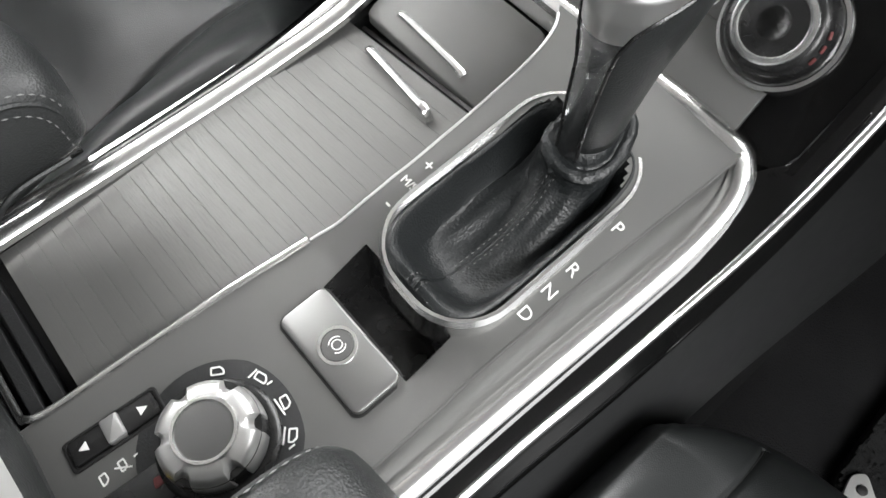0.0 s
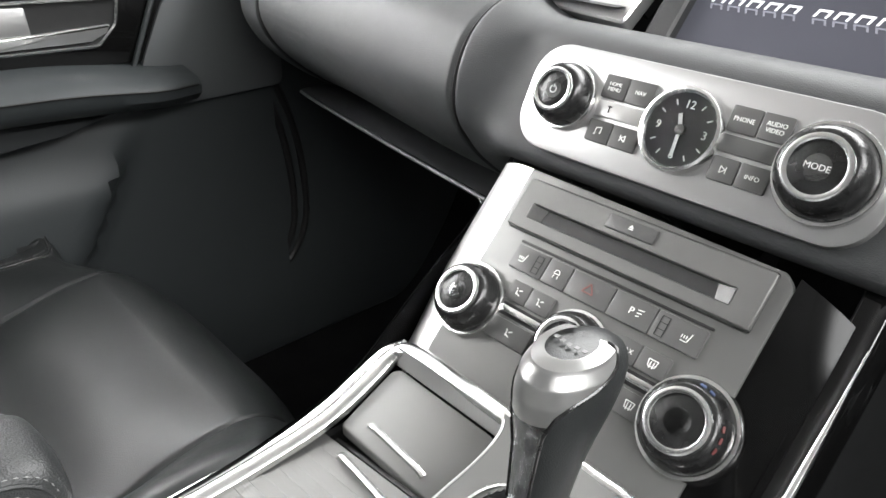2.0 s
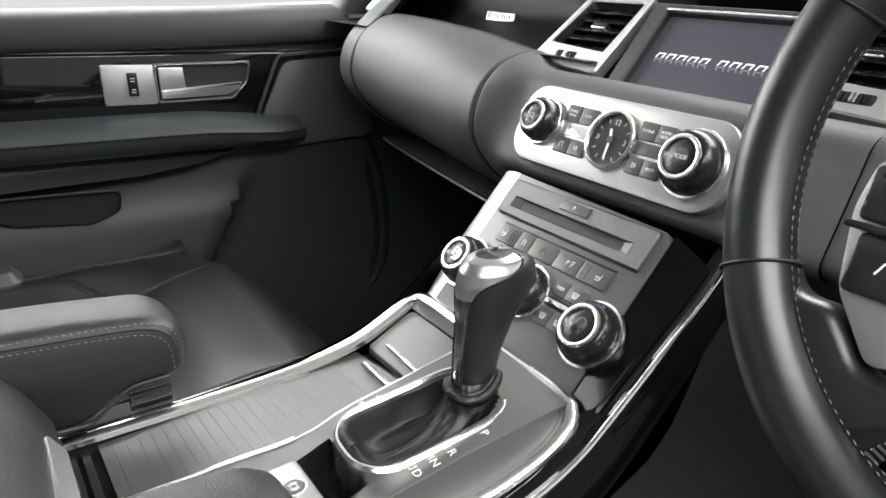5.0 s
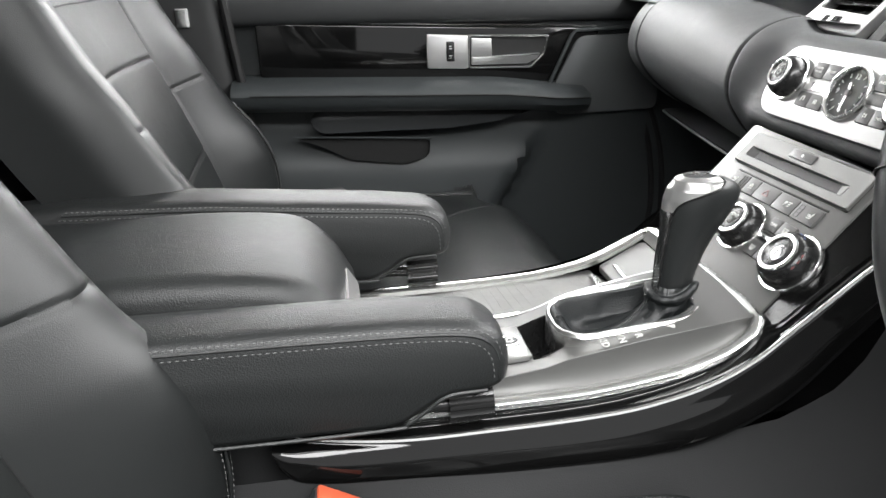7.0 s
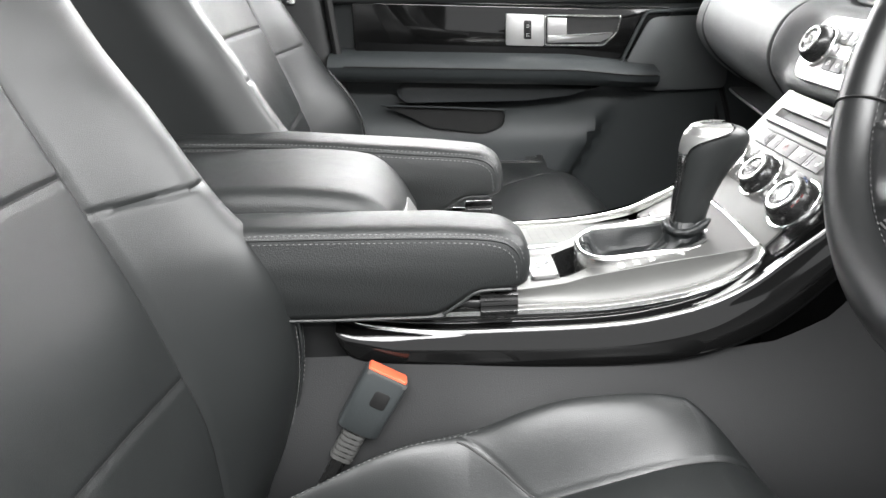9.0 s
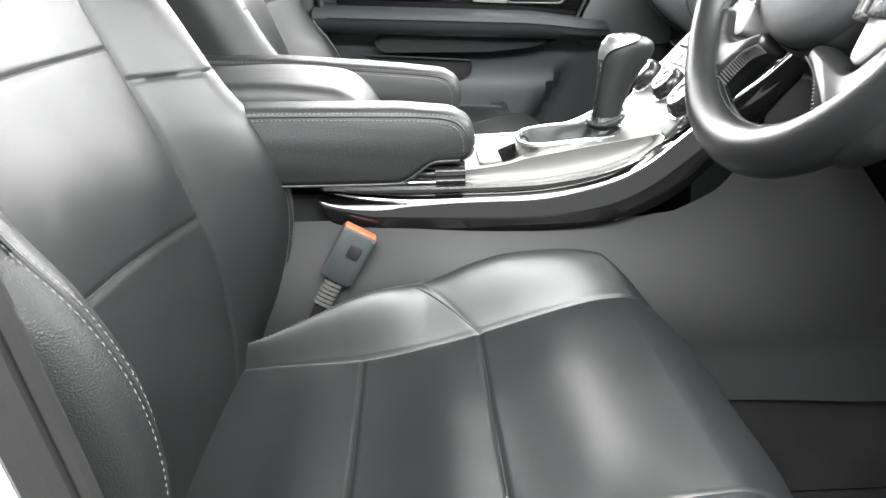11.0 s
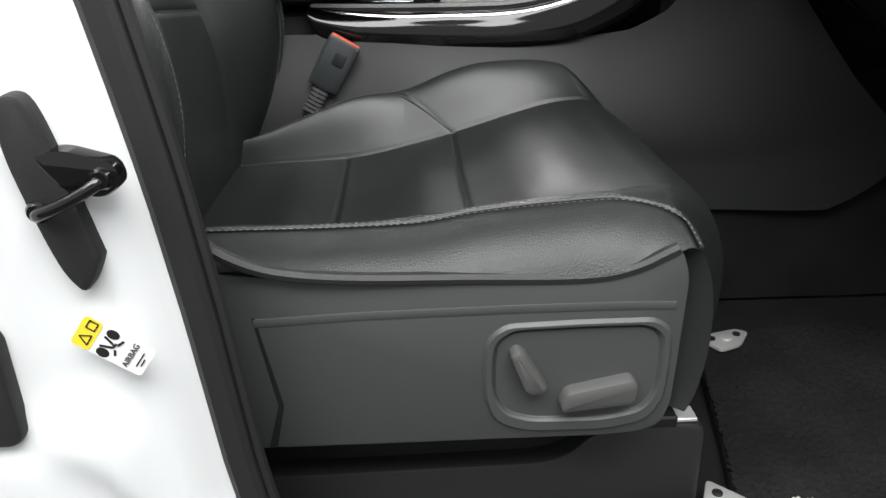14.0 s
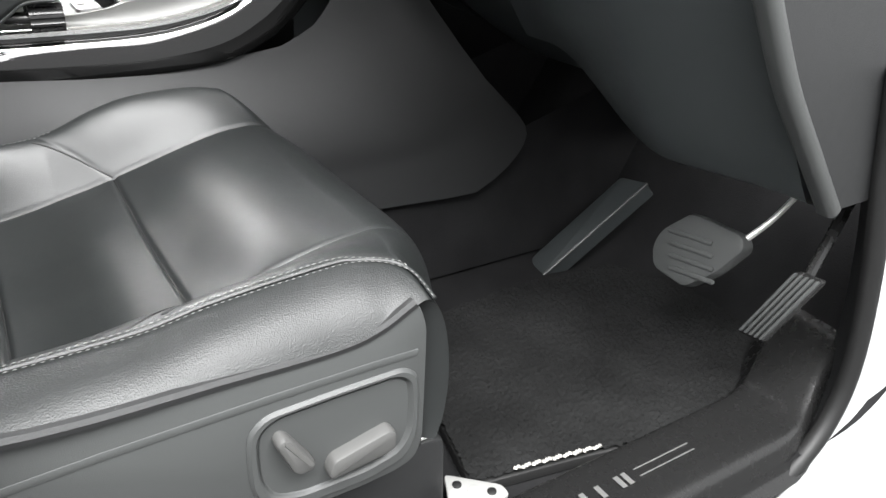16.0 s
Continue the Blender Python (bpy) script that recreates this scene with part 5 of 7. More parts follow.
    part("end_moulding", bm, TRIM, da, "grey end moulding")
    bm = bmesh.new()
    sheet(bm, lambda s, t: path[int(t)] + Vector((0.008 + 0.2 * s, -0.004, 0)), lin(0, 1, 4), range(len(path)))
    part("end_face", bm, PLASTIC, da)
    bm = pad([(0.29, 0.53), (0.33, 0.52), (0.345, 0.50), (0.365, 0.455), (0.41, 0.40), (0.50, 0.335), (0.62, 0.28), (0.82, 0.26)], lin(-0.31, -0.14, 14), lambda y: (0.004, 0.012))
    part("knee_panel", bm, DARK, da)
    # small black catch below the column
    bm = bmesh.new()
    box(bm, (0.368, -0.50, 0.43), (0.376, -0.46, 0.455), bev=0.003)
    part("release_catch", bm, VOID, da)
    # steering column shroud
    bm = bmesh.new()
    rings(bm, [[(x, -0.395 + 0.05 * k * math.cos(a), z + 0.045 * k * math.sin(a)) for a in lin(0, 2 * math.pi, 24)[:-1]] for x, z, k in ((0.22, 0.645, 0.9), (0.26, 0.63, 1.15), (0.33, 0.60, 1.25), (0.40, 0.57, 1.3))])
    part("column_shroud", bm, PLASTIC, da)
    # instrument hood
    bm = pad([(0.36, 0.62), (0.35, 0.68), (0.355, 0.74), (0.38, 0.765), (0.45, 0.76), (0.60, 0.73)], lin(-0.60, -0.20, 20))
    part("instrument_hood", bm, SOFT, da)
    # start button
    sb = thing("start_button", "round start button in a chrome ring", "button", at=(0.29, -0.155, 0.58))
    m = frame_of((0.2945, -0.1545, 0.583), (0, -1, 0), (0.45, 0, 0.88))
    bm = bmesh.new()
    lathe(bm, [(0.0215, -0.004), (0.0215, 0.003), (0.0195, 0.005), (0.0165, 0.004), (0.016, 0.001)], m, 48, False, False)
    part("ring", bm, CHROME, sb, "chrome ring")
    bm = bmesh.new()
    lathe(bm, [(0.0162, 0.0), (0.0158, 0.0028), (0.012, 0.0034)], m, 40)
    part("cap", bm, BUTTON, sb)
    text("lettering", "START\nENGINE STOP", 0.0036, at(m, 0, 0.002, 0.0035), PRINT, sb, 0.0002)


def build_vents_screen():
    def vent(u_tl, u_tr, u_br, u_bl, k):
        v = thing("air_vent", "silver framed air vent with black slats and a chrome slider", "air vent", group="dashboard vents", at=(0.37, -(u_tl + u_br) / 2, 0.63))
        o = [(u_tl, 0.046), (u_tr, 0.046), (u_br, -0.046), (u_bl, -0.040)]
        i = [(u_tl + 0.006, 0.037), (u_tr - 0.009, 0.038), (u_br - 0.006, -0.021), (u_bl + 0.016, -0.016)]
        bm = bmesh.new()
        frame_ring(bm, rounded(o, 0.004, 3), rounded(i, 0.003, 3), -0.01, 0.003, MV, 0.0015)
        part("frame", bm, SILVER, v, "silver frame")
        bm = bmesh.new()
        rings(bm, [[MV @ Vector((x, y, 0.001)) for x, y in i], [MV @ Vector((x * 1.0, y, -0.030)) for x, y in i]], False, True)
        part("duct", bm, VOID, v)
        for s in range(5):
            t = (s + 0.5) / 5
            l = Vector(i[0]).lerp(Vector(i[3]), t)
            r = Vector(i[1]).lerp(Vector(i[2]), t)
            bm = bmesh.new()
            mm = at(MV, (l.x + r.x) / 2, (l.y + r.y) / 2, -0.007) @ Matrix.Rotation(radians(-38), 4, "X")
            w = r.x - l.x
            slab(bm, rrect(0, 0, w, 0.011, 0.001, 2), -0.0007, 0.0007, mm, 0.0003)
            part("slat", bm, KNOB, v)
        bm = bmesh.new()
        mm = at(MV, (i[0][0] + i[2][0]) / 2, 0.010, -0.003)
        slab(bm, rrect(0, 0, 0.021, 0.0055, 0.0015, 3), -0.006, 0.004, mm, 0.001)
        sl = part("slider", bm, KNOB, v)
        bm = bmesh.new()
        slab(bm, rrect(0, -0.0028, 0.020, 0.0018, 0.0006, 2), -0.001, 0.0045, mm, 0.0004)
        part("slider_edge", bm, CHROME, sl)
        # thumb wheel
        bm = bmesh.new()
        mm = at(MV, (i[2][0] + i[3][0]) / 2 - 0.006 * k, -0.0305, 0.003)
        slab(bm, rrect(0, 0, 0.030, 0.009, 0.002, 3), -0.003, 0.0004, mm, 0)
        part("wheel_slot", bm, VOID, v)
        for q in range(6):
            bm = bmesh.new()
            slab(bm, rrect(-0.009 + 0.0036 * q, 0, 0.0022, 0.0075, 0.0006, 2), 0, 0.0022, mm, 0.0006)
            part("wheel_rib", bm, CHROME if q in (2, 3) else KNOB, v)
    vent(-0.166, -0.079, -0.0955, -0.199, 1)
    vent(0.100, 0.186, 0.199, 0.0955, -1)
    # small outer vent at the dash end
    v = thing("outer_vent", "small silver outer air vent with black slats and thumb wheel", "air vent", at=(0.41, 0.63, 0.66))
    me = frame_of((0.4175, 0.628, 0.6735), (-0.10, -1, -0.04), (0.72, -0.06, 0.69))
    o, i = rounded([(-0.030, 0.042), (0.026, 0.042), (0.031, -0.030), (-0.033, -0.030)], 0.004, 3), rounded([(-0.024, 0.037), (0.020, 0.037), (0.0235, -0.005), (-0.0265, -0.005)], 0.003, 3)
    bm = bmesh.new()
    frame_ring(bm, o, i, -0.010, 0.003, me, 0.0015)
    part("frame", bm, SILVER, v, "silver frame")
    bm = bmesh.new()
    rings(bm, [[me @ Vector((x, y, 0.0)) for x, y in i], [me @ Vector((x, y, -0.02)) for x, y in i]], False, True)
    part("duct", bm, VOID, v)
    for k in range(3):
        bm = bmesh.new()
        slab(bm, rrect(0, 0, 0.046, 0.011, 0.001, 2), -0.0007, 0.0007, at(me, -0.002, 0.004 + 0.013 * k, -0.006) @ Matrix.Rotation(radians(-38), 4, "X"), 0.0003)
        part("slat", bm, KNOB, v)
    bm = bmesh.new()
    slab(bm, rrect(-0.001, 0.018, 0.018, 0.006, 0.0015, 3), -0.004, 0.004, me, 0.001)
    part("slider", bm, CHROME, v)
    bm = bmesh.new()
    slab(bm, rrect(0.002, -0.018, 0.018, 0.008, 0.0015, 3), 0.0028, 0.0034, me, 0)
    part("wheel_slot", bm, VOID, v)
    bm = bmesh.new()
    slab(bm, rrect(0.002, -0.018, 0.006, 0.007, 0.0008, 2), 0.003, 0.0052, me, 0.0006)
    part("thumb_wheel", bm, CHROME, v)
    sc = thing("display_screen", "dark dashboard display with pale bar marks", "screen", at=(0.38, -0.016, 0.63))
    bm = bmesh.new()
    frame_ring(bm, rrect(0.0110, -0.008, 0.176, 0.100, 0.004, 3), rrect(0.0165, -0.0095, 0.148, 0.085, 0.002, 3), -0.016, 0.001, MV, 0.002)
    part("surround", bm, PLASTIC, sc, "black surround")
    bm = bmesh.new()
    slab(bm, rrect(0.0165, -0.0095, 0.150, 0.087, 0.002, 3), -0.018, -0.008, MV, 0)
    part("glass", bm, SCREEN, sc, "dim lit glass")
    bm = bmesh.new()
    slab(bm, rrect(0.0165, 0.0345, 0.150, 0.0022, 0.0008, 2), -0.003, 0.0022, MV, 0.0006)
    part("upper_edge", bm, CHROME, sc)
    m = at(MV, 0.0190, -0.010, -0.0079)
    xs = [-0.060 + 0.0125 * k + (0.007 if k > 4 else 0) for k in range(10)]
    for x in xs:
        for y0, y1, wd, mt, nm in ((-0.0026, 0.0030, 0.0016, LIT, "mark_bar"), (-0.0075, -0.0036, 0.0014, LITDIM, "mark_echo")):
            lean = 0.0010 if mt is LIT else -0.0008
            bm = bmesh.new()
            for a, b in ((-0.0044, -0.0044 + wd), (0.0044 - wd, 0.0044)):
                slab(bm, [(x + a - lean, y0), (x + b - lean, y0), (x + b + lean, y1), (x + a + lean, y1)], 0, 0.0003, m, 0)
            h = (y1 - y0) * 0.26
            slab(bm, [(x - 0.0044 + wd + lean * 0.6, y1 - h), (x + 0.0044 - wd + lean * 0.6, y1 - h), (x + 0.0044 - wd + lean, y1), (x - 0.0044 + wd + lean, y1)], 0, 0.0003, m, 0)
            part(nm, bm, mt, sc, smooth=False)

# ---- seats ----
# tables along the seat: centre height, bolster height, by x
Z_MID = [(-0.42, 0.195), (-0.30, 0.204), (-0.187, 0.209), (-0.10, 0.226), (-0.045, 0.243), (0.02, 0.262), (0.06, 0.272), (0.10, 0.276)]
Z_BOL = [(-0.42, 0.285), (-0.28, 0.287), (-0.168, 0.288), (-0.11, 0.290), (-0.068, 0.297), (0.008, 0.304), (0.05, 0.303), (0.10, 0.292)]


def groove(d, depth, width):
    return -depth * math.exp(-(d / width) ** 2)


def cushion(x_par, q, k, yc, lift=0.0):
    """x_par 0..1 along the seat and down its nose, q -1..1 across (q > 0: console side, times k)."""
    a = abs(q)
    s = 0.283 * a
    start = 0.095 - 0.023 * (min(a, 0.8) / 0.8) ** 4
    if x_par < 0.72:
        x = -0.42 + (start + 0.42) * (x_par / 0.72)
        dz = 0.0
    else:
        ang = radians(150) * (x_par - 0.72) / 0.28
        nose = 0.082 - 0.060 * (a / 0.85) ** 3 if a < 0.85 else 0.022
        x = start + nose * math.sin(ang)
        dz = -0.095 * (1 - math.cos(ang))
    xx = min(x, start)
    mid, bol = glide(xx, Z_MID), glide(xx, Z_BOL)
    if q > 0:
        bol += 0.020 * sstep(-0.14, -0.02, xx)
    if k < 0 and q < 0:
        bol -= 0.020 * sstep(-0.16, 0.04, xx)
    mid += 0.010 * (s / 0.157) ** 2 if s < 0.157 else 0.010
    wide = s
    fall = 0.0
    if q > 0 and k > 0 and s > 0.157:
        crest = interp(x, [(-0.36, 0.158), (-0.30, 0.166), (-0.22, 0.184), (-0.12, 0.202)])
        bol -= (bol - mid - 0.026) * sstep(-0.15, -0.33, x)
        # console side: crest closer in, then a steep fall into the gap
        if s < 0.230:
            wide = 0.157 + (s - 0.157) * (crest - 0.157) / 0.073
            s = 0.157 + (s - 0.157) * 0.071 / 0.073
        else:
            t = (s - 0.230) / 0.053
            wide = crest + 0.012 * math.sin(t * math.pi / 2)
            fall = 0.060 * (1 - math.cos(t * math.pi / 2))
            s = 0.228
    if s <= 0.157:
        z = mid
    elif s <= 0.228:
        z = mid + (bol - mid) * sstep(0.135, 0.228, s) * 1.0 - (bol - mid) * sstep(0.135, 0.228, 0.157) * (0.228 - s) / 0.071
    else:
        t = (s - 0.228) / 0.055
        z = bol - (bol - interp(x, [(-0.23, 0.278), (-0.20, 0.277), (-0.151, 0.271), (-0.079, 0.268), (0.0, 0.266), (0.04, 0.272), (0.07, 0.286)])) * t ** 1.7
    z += dz * (1 if s < 0.2 else 1 - 0.25 * sstep(0.2, 0.283, s))
    # seams
    edge = 0.157
    if q < 0:
        edge += 0.071 * sstep(-0.015, -0.115, x)
    if x_par < 0.80:
        fade = sstep(-0.41, -0.36, x)
        if edge < 0.22:
            z += groove(s - edge, 0.0024, 0.0022) * fade
        if s < edge:
            for xc, wd in ((-0.232, 0.036), (-0.103, 0.036), (0.018, 0.046)):
                z += 0.0125 * math.exp(-((x - xc) / wd) ** 2) * (1 - min(1, s / edge) ** 4)
            for x0 in (-0.19, -0.062):
                z += groove(x - x0, 0.0034, 0.0026) * sstep(edge + 0.002, edge - 0.006, s)
        elif s < 0.228 and q > 0:
            z += groove((x + 0.062) + 0.95 * (s - 0.157), 0.0012, 0.0018)
    # softness
    z += 0.0009 * noise.noise((x * 14, q * 4 * k, 1.7 + yc))
    return Vector((x - 0.25 * lift, yc + k * (wide if q > 0 else -wide), z - fall + lift))


def backrest(h, q, k, yc):
    """h: height, q across; wraps round the sides."""
    a = abs(q)
    if a < 0.86:
        s, back = 0.262 * a / 0.86 * 0.92, 0.0
    else:
        t = (a - 0.86) / 0.14
        s, back = 0.241 + 0.022 * math.sin(min(1, t * 2) * math.pi / 2), 0.11 * t ** 1.3
    xm = glide(h, [(0.17, -0.335), (0.25, -0.330), (0.34, -0.334), (0.40, -0.348), (0.47, -0.371), (0.534, -0.396), (0.636, -0.437), (0.85, -0.52), (1.0, -0.60)])
    xb = glide(h, [(0.17, -0.325), (0.22, -0.310), (0.28, -0.285), (0.36, -0.268), (0.42, -0.272), (0.47, -0.293), (0.51, -0.322), (0.59, -0.368), (0.64, -0.398), (0.85, -0.495), (1.0, -0.58)])
    xm += 0.008 * min(1, (s / 0.137) ** 2)
    up = 0.0 if k > 0 else 0.040
    if s < 0.137:
        x = xm
    else:
        x = xm + (xb - xm) * sstep(0.115, 0.225, s) - (xb - xm) * sstep(0.115, 0.225, 0.137) * max(0, (0.225 - s) / 0.088)
        if s > 0.225:
            x -= 0.012 * ((s - 0.225) / 0.03) ** 2
    x -= back
    d = 0.0
    if a < 0.85:
        side = s if q > 0 else -s
        d += groove(s - 0.137, 0.0024, 0.0024) * sstep(0.16, 0.26, h)
        if s < 0.137:
            inside = sstep(0.139, 0.131, s)
            d += groove(h - 0.558 - up, 0.0024, 0.0024) * inside
            vline = 0.4095 - 0.0985 * side + up
            d += groove(h - vline, 0.0022, 0.0030) * inside
            d += 0.006 * math.exp(-((h - vline - 0.055) / 0.05) ** 2) * (1 - (s / 0.137) ** 4)
        elif q > 0:
            d += groove(h - 0.530 - up + 0.05 * (s - 0.137), 0.0024, 0.0024)
        elif s < 0.2:
            d += groove(h - 0.512 - up - 0.15 * (s - 0.137), 0.0024, 0.0024)
    x += d * 0.95 + 0.0012 * noise.noise((h * 12, q * 4 * k, 5.1 + yc))
    return Vector((x, yc + k * (s if q > 0 else -s), h))


def build_seat(yc, k, lift, label):
    """k: +1 if the console lies on the seat's +y side."""
    st = thing("car_seat", label, "car seat", "front seats", at=(-0.1, yc, 0.0))
    bm = bmesh.new()
    sheet(bm, lambda u, q: cushion(u, q, k, yc, lift), lin(0, 1, 440), lin(-1, 1, 250))
    part("cushion", bm, LEATHER, st, "smooth black leather cushion")
    # leather returning under the cushion's front corners
    for q0 in (-1, 1):
        bm = bmesh.new()
        def corner(u, t):
            p = cushion(u, q0, k, yc, lift)
            return Vector((p.x * (1 - t) + (0.045 - 0.25 * lift) * t, p.y - 0.010 * q0 * k * min(1, 3 * t), p.z))
        sheet(bm, corner, lin(0.730, 1.0, 30), lin(0, 1, 7))
        part("front_corner", bm, LEATHER, st)
    # sunk seams of the cushion
    def seam(path):
        bm = bmesh.new()
        tube(bm, path, 0.0012, 6)
        part("seam", bm, VOID, st)
    down = Vector((0, 0, -0.0004))
    for x0 in (-0.19, -0.062):
        seam([cushion(0.72 * (x0 + 0.42) / (0.515 - 0.023 * (min(abs(q), 0.8) / 0.8) ** 4), q, k, yc, lift) + down for q in lin(-0.55 - (0.20 if x0 < -0.1 else 0.08), 0.55, 70)])
    seam([cushion(u, 0.157 / 0.283, k, yc, lift) + down for u in lin(0.10, 0.79, 90)])
    seam([cushion(u, -(0.157 + 0.071 * sstep(-0.015, -0.115, -0.42 + 0.515 * u / 0.72)) / 0.283, k, yc, lift) + down for u in lin(0.42, 0.79, 60)])
    seam([cushion(0.72 * (-0.062 - 0.95 * (0.283 * q - 0.157) + 0.42) / 0.507, q, k, yc, lift) + Vector((0, 0, -0.0004)) for q in lin(0.56, 0.78, 24)])
    # pebbled outer bolster panel
    bm = bmesh.new()
    stitches(bm, [cushion(u, 0.80, k, yc, lift) + Vector((0, 0, 0.0008)) for u in lin(0.10, 0.46, 60)], 0.0050, 0.0036, 0.0005)
    part("stitching", bm, THREAD, st, kind="stuff")
    for q0 in (-1, 1):
        bm = bmesh.new()
        if q0 > 0 and k > 0:
            continue
        def flank(u, t):
            u = 0.10 + (u - 0.10) * (0.690 + 0.040 * t ** 0.6 - 0.10) / 0.635
            p = cushion(u, q0 * (0.835 + 0.165 * t), k, yc, lift)
            out = Vector((0, (1 if q0 * k > 0 else -1), 0.4)).normalized()
            return p + out * (0.0016 + 0.004 * math.sin(math.pi * t)) * max(0.4, sstep(0.715, 0.66, u))
        sheet(bm, flank, lin(0.10, 0.735, 90), lin(0, 1, 12))
        part("bolster_panel", bm, PEBBLE, st, "pebbled leather side panel")
        if q0 > 0:
            continue
        bm = bmesh.new()
        def piping(off, rise):
            crest = [cushion(u, q0 * (0.828 + off), k, yc, lift) + Vector((0, 0, rise)) for u in lin(0.08, 0.66, 70)]
            turn = [cushion(u - off * 0.35, q0 * min(1.0, w + off * 0.5), k, yc, lift) + Vector((0.0015, -0.0022 * k, rise * 0.8)) for u, w in ((0.690, 0.840), (0.712, 0.862), (0.729, 0.900), (0.740, 0.945), (0.746, 0.995))]
            return crest + spline([crest[-1]] + turn, 6)[1:]
        tube(bm, piping(0.0, 0.0014), 0.0016, 6)
        part("piping", bm, PEBBLE, st)
        for off, rise in ((-0.018, 0.0010), (0.019, 0.0036)):
            bm = bmesh.new()
            stitches(bm, piping(off, rise), 0.0050, 0.0036, 0.0005)
            part("stitching", bm, THREAD, st, kind="stuff")
    bm = bmesh.new()
    sheet(bm, lambda h, q: backrest(h, q, k, yc), lin(0.17, 0.66, 190) + lin(0.67, 0.98, 30), lin(-1, 1, 230))
    part("backrest", bm, LEATHER, st, "black leather backrest with sewn panels")
    # sunk seams of the backrest
    back = Vector((-0.0004, 0, 0))
    up = 0.0 if k > 0 else 0.040
    if k < 0:
        seam([backrest(0.68, q, k, yc) + back for q in lin(-0.48, 0.48, 50)])
    seam([backrest(0.558 + up, q, k, yc) + back for q in lin(-0.48, 0.48, 50)])
    for sg in (-1, 1):
        seam([backrest(h, sg * 0.137 / (0.262 * 0.92) * 0.86, k, yc) + back for h in lin(0.25, 0.95, 90)])
    seam([backrest(0.4095 + up - 0.0985 * (0.262 * 0.92 / 0.86 * q), q, k, yc) + back for q in lin(-0.48, 0.48, 50)])
    # outer side wing of the backrest, pebbled with twin stitching
    for q0 in (-1, 1):
        bm = bmesh.new()
        def wing(h, t):
            p = backrest(h, q0 * (0.80 + 0.2 * t), k, yc)
            f = 1.0 if q0 < 0 else sstep(0.455, 0.38, h) - 0.15
            return p + Vector(((0.002 * (1 - t) + 0.004 * math.sin(math.pi * t)) * f, (1 if q0 * k > 0 else -1) * (0.001 + 0.006 * math.sin(math.pi * min(1, t * 1.1))) * f, 0))
        sheet(bm, wing, lin(0.20, 0.505 if q0 < 0 else 0.455, 60), lin(0, 1, 16))
        part("back_wing", bm, PEBBLE, st, "pebbled leather side wing")
        for off in (0.785, 0.825):
            bm = bmesh.new()
            stitches(bm, [backrest(h, q0 * off, k, yc) + Vector((0.004 if off > 0.8 else 0.0012, (1 if q0 * k > 0 else -1) * 0.001, 0)) for h in lin(0.26, 0.515 if q0 < 0 else 0.455, 70)], 0.0050, 0.0036, 0.0005)
            part("stitching", bm, THREAD, st, kind="stuff")
        bm = bmesh.new()
        tube(bm, [backrest(h, q0 * 0.81, k, yc) + Vector((0.002, 0, 0)) for h in lin(0.24, 0.515 if q0 < 0 else 0.455, 50)], 0.0016, 6)
        part("piping", bm, PEBBLE, st)
    # backrest shell
    bm = bmesh.new()
    sheet(bm, lambda h, q: (interp(h, [(0.17, -0.455), (0.5, -0.50), (1.0, -0.70)]) - 0.02 * (1 - q * q), yc + 0.258 * q, h), lin(0.17, 0.98, 20), lin(-1, 1, 12))
    part("back_shell", bm, PLASTIC, st)
    # side trim with recessed switch panel
    for q0 in (-1, 1):
        sgn = q0 * k
        yy = yc + sgn * 0.281
        outer = q0 < 0
        pts = [(-0.30, 0.286), (-0.245, 0.2775), (-0.205, 0.2725), (-0.15, 0.2715), (-0.088, 0.268), (-0.011, 0.266), (0.035, 0.272), (0.066, 0.287), (0.074, 0.264), (0.073, 0.20), (0.072, 0.160), (0.066, 0.142), (0.050, 0.136), (0.02, 0.134), (-0.21, 0.134), (-0.30, 0.134)]
        mm = Matrix(((1, 0, 0, 0), (0, 0, sgn, yy), (0, 1, 0, 0), (0, 0, 0, 1)))
        bm = bmesh.new()
        slab(bm, rounded(pts, 0.008, 3), -0.03, 0.002, mm, 0.002)
        tr = part("side_trim", bm, TRIM, st, "grey plastic side trim")
        bm = bmesh.new()
        sweep(bm, [Vector((x, yy + sgn * 0.002, z)) for x, z in ((-0.2225, 0.240), (-0.15, 0.243), (-0.05, 0.2445), (0.03, 0.2445), (0.066, 0.2435))], [(-0.003, -0.005), (0.0004, -0.0035), (0.0012, 0.0), (0.0004, 0.0025), (-0.003, 0.004)], (0, 0, 1))
        part("trim_crease", bm, TRIM, st)
        bm = bmesh.new()
        slab(bm, [(-0.2225, 0.136), (-0.2165, 0.136), (-0.2085, 0.172), (-0.2216, 0.2440), (-0.2236, 0.2440), (-0.2125, 0.172)], 0, 0.0024, mm, 0)
        part("trim_joint", bm, VOID, st, smooth=False)
        if outer:
            oo = rounded([(-0.067, 0.200), (-0.065, 0.222), (-0.052, 0.2330), (0.0, 0.2345), (0.054, 0.2345), (0.066, 0.225), (0.0675, 0.200), (0.0665, 0.168), (0.056, 0.148), (0.024, 0.1405), (-0.035, 0.1415), (-0.058, 0.150), (-0.0665, 0.172)], 0.01, 3)
            ii = [(0.0 + (x - 0.0) * 0.88, 0.190 + (z - 0.187) * 0.80) for x, z in oo]
            bm = bmesh.new()
            frame_ring(bm, oo, ii, 0.001, 0.005, mm, 0.003)
            part("switch_surround", bm, TRIM, tr)
            bm = bmesh.new()
            rings(bm, [[mm @ Vector((x, z, 0.0035)) for x, z in ii], [mm @ Vector((x * 0.98, 0.19 + (z - 0.19) * 0.98, 0.0022)) for x, z in ii]], False, True)
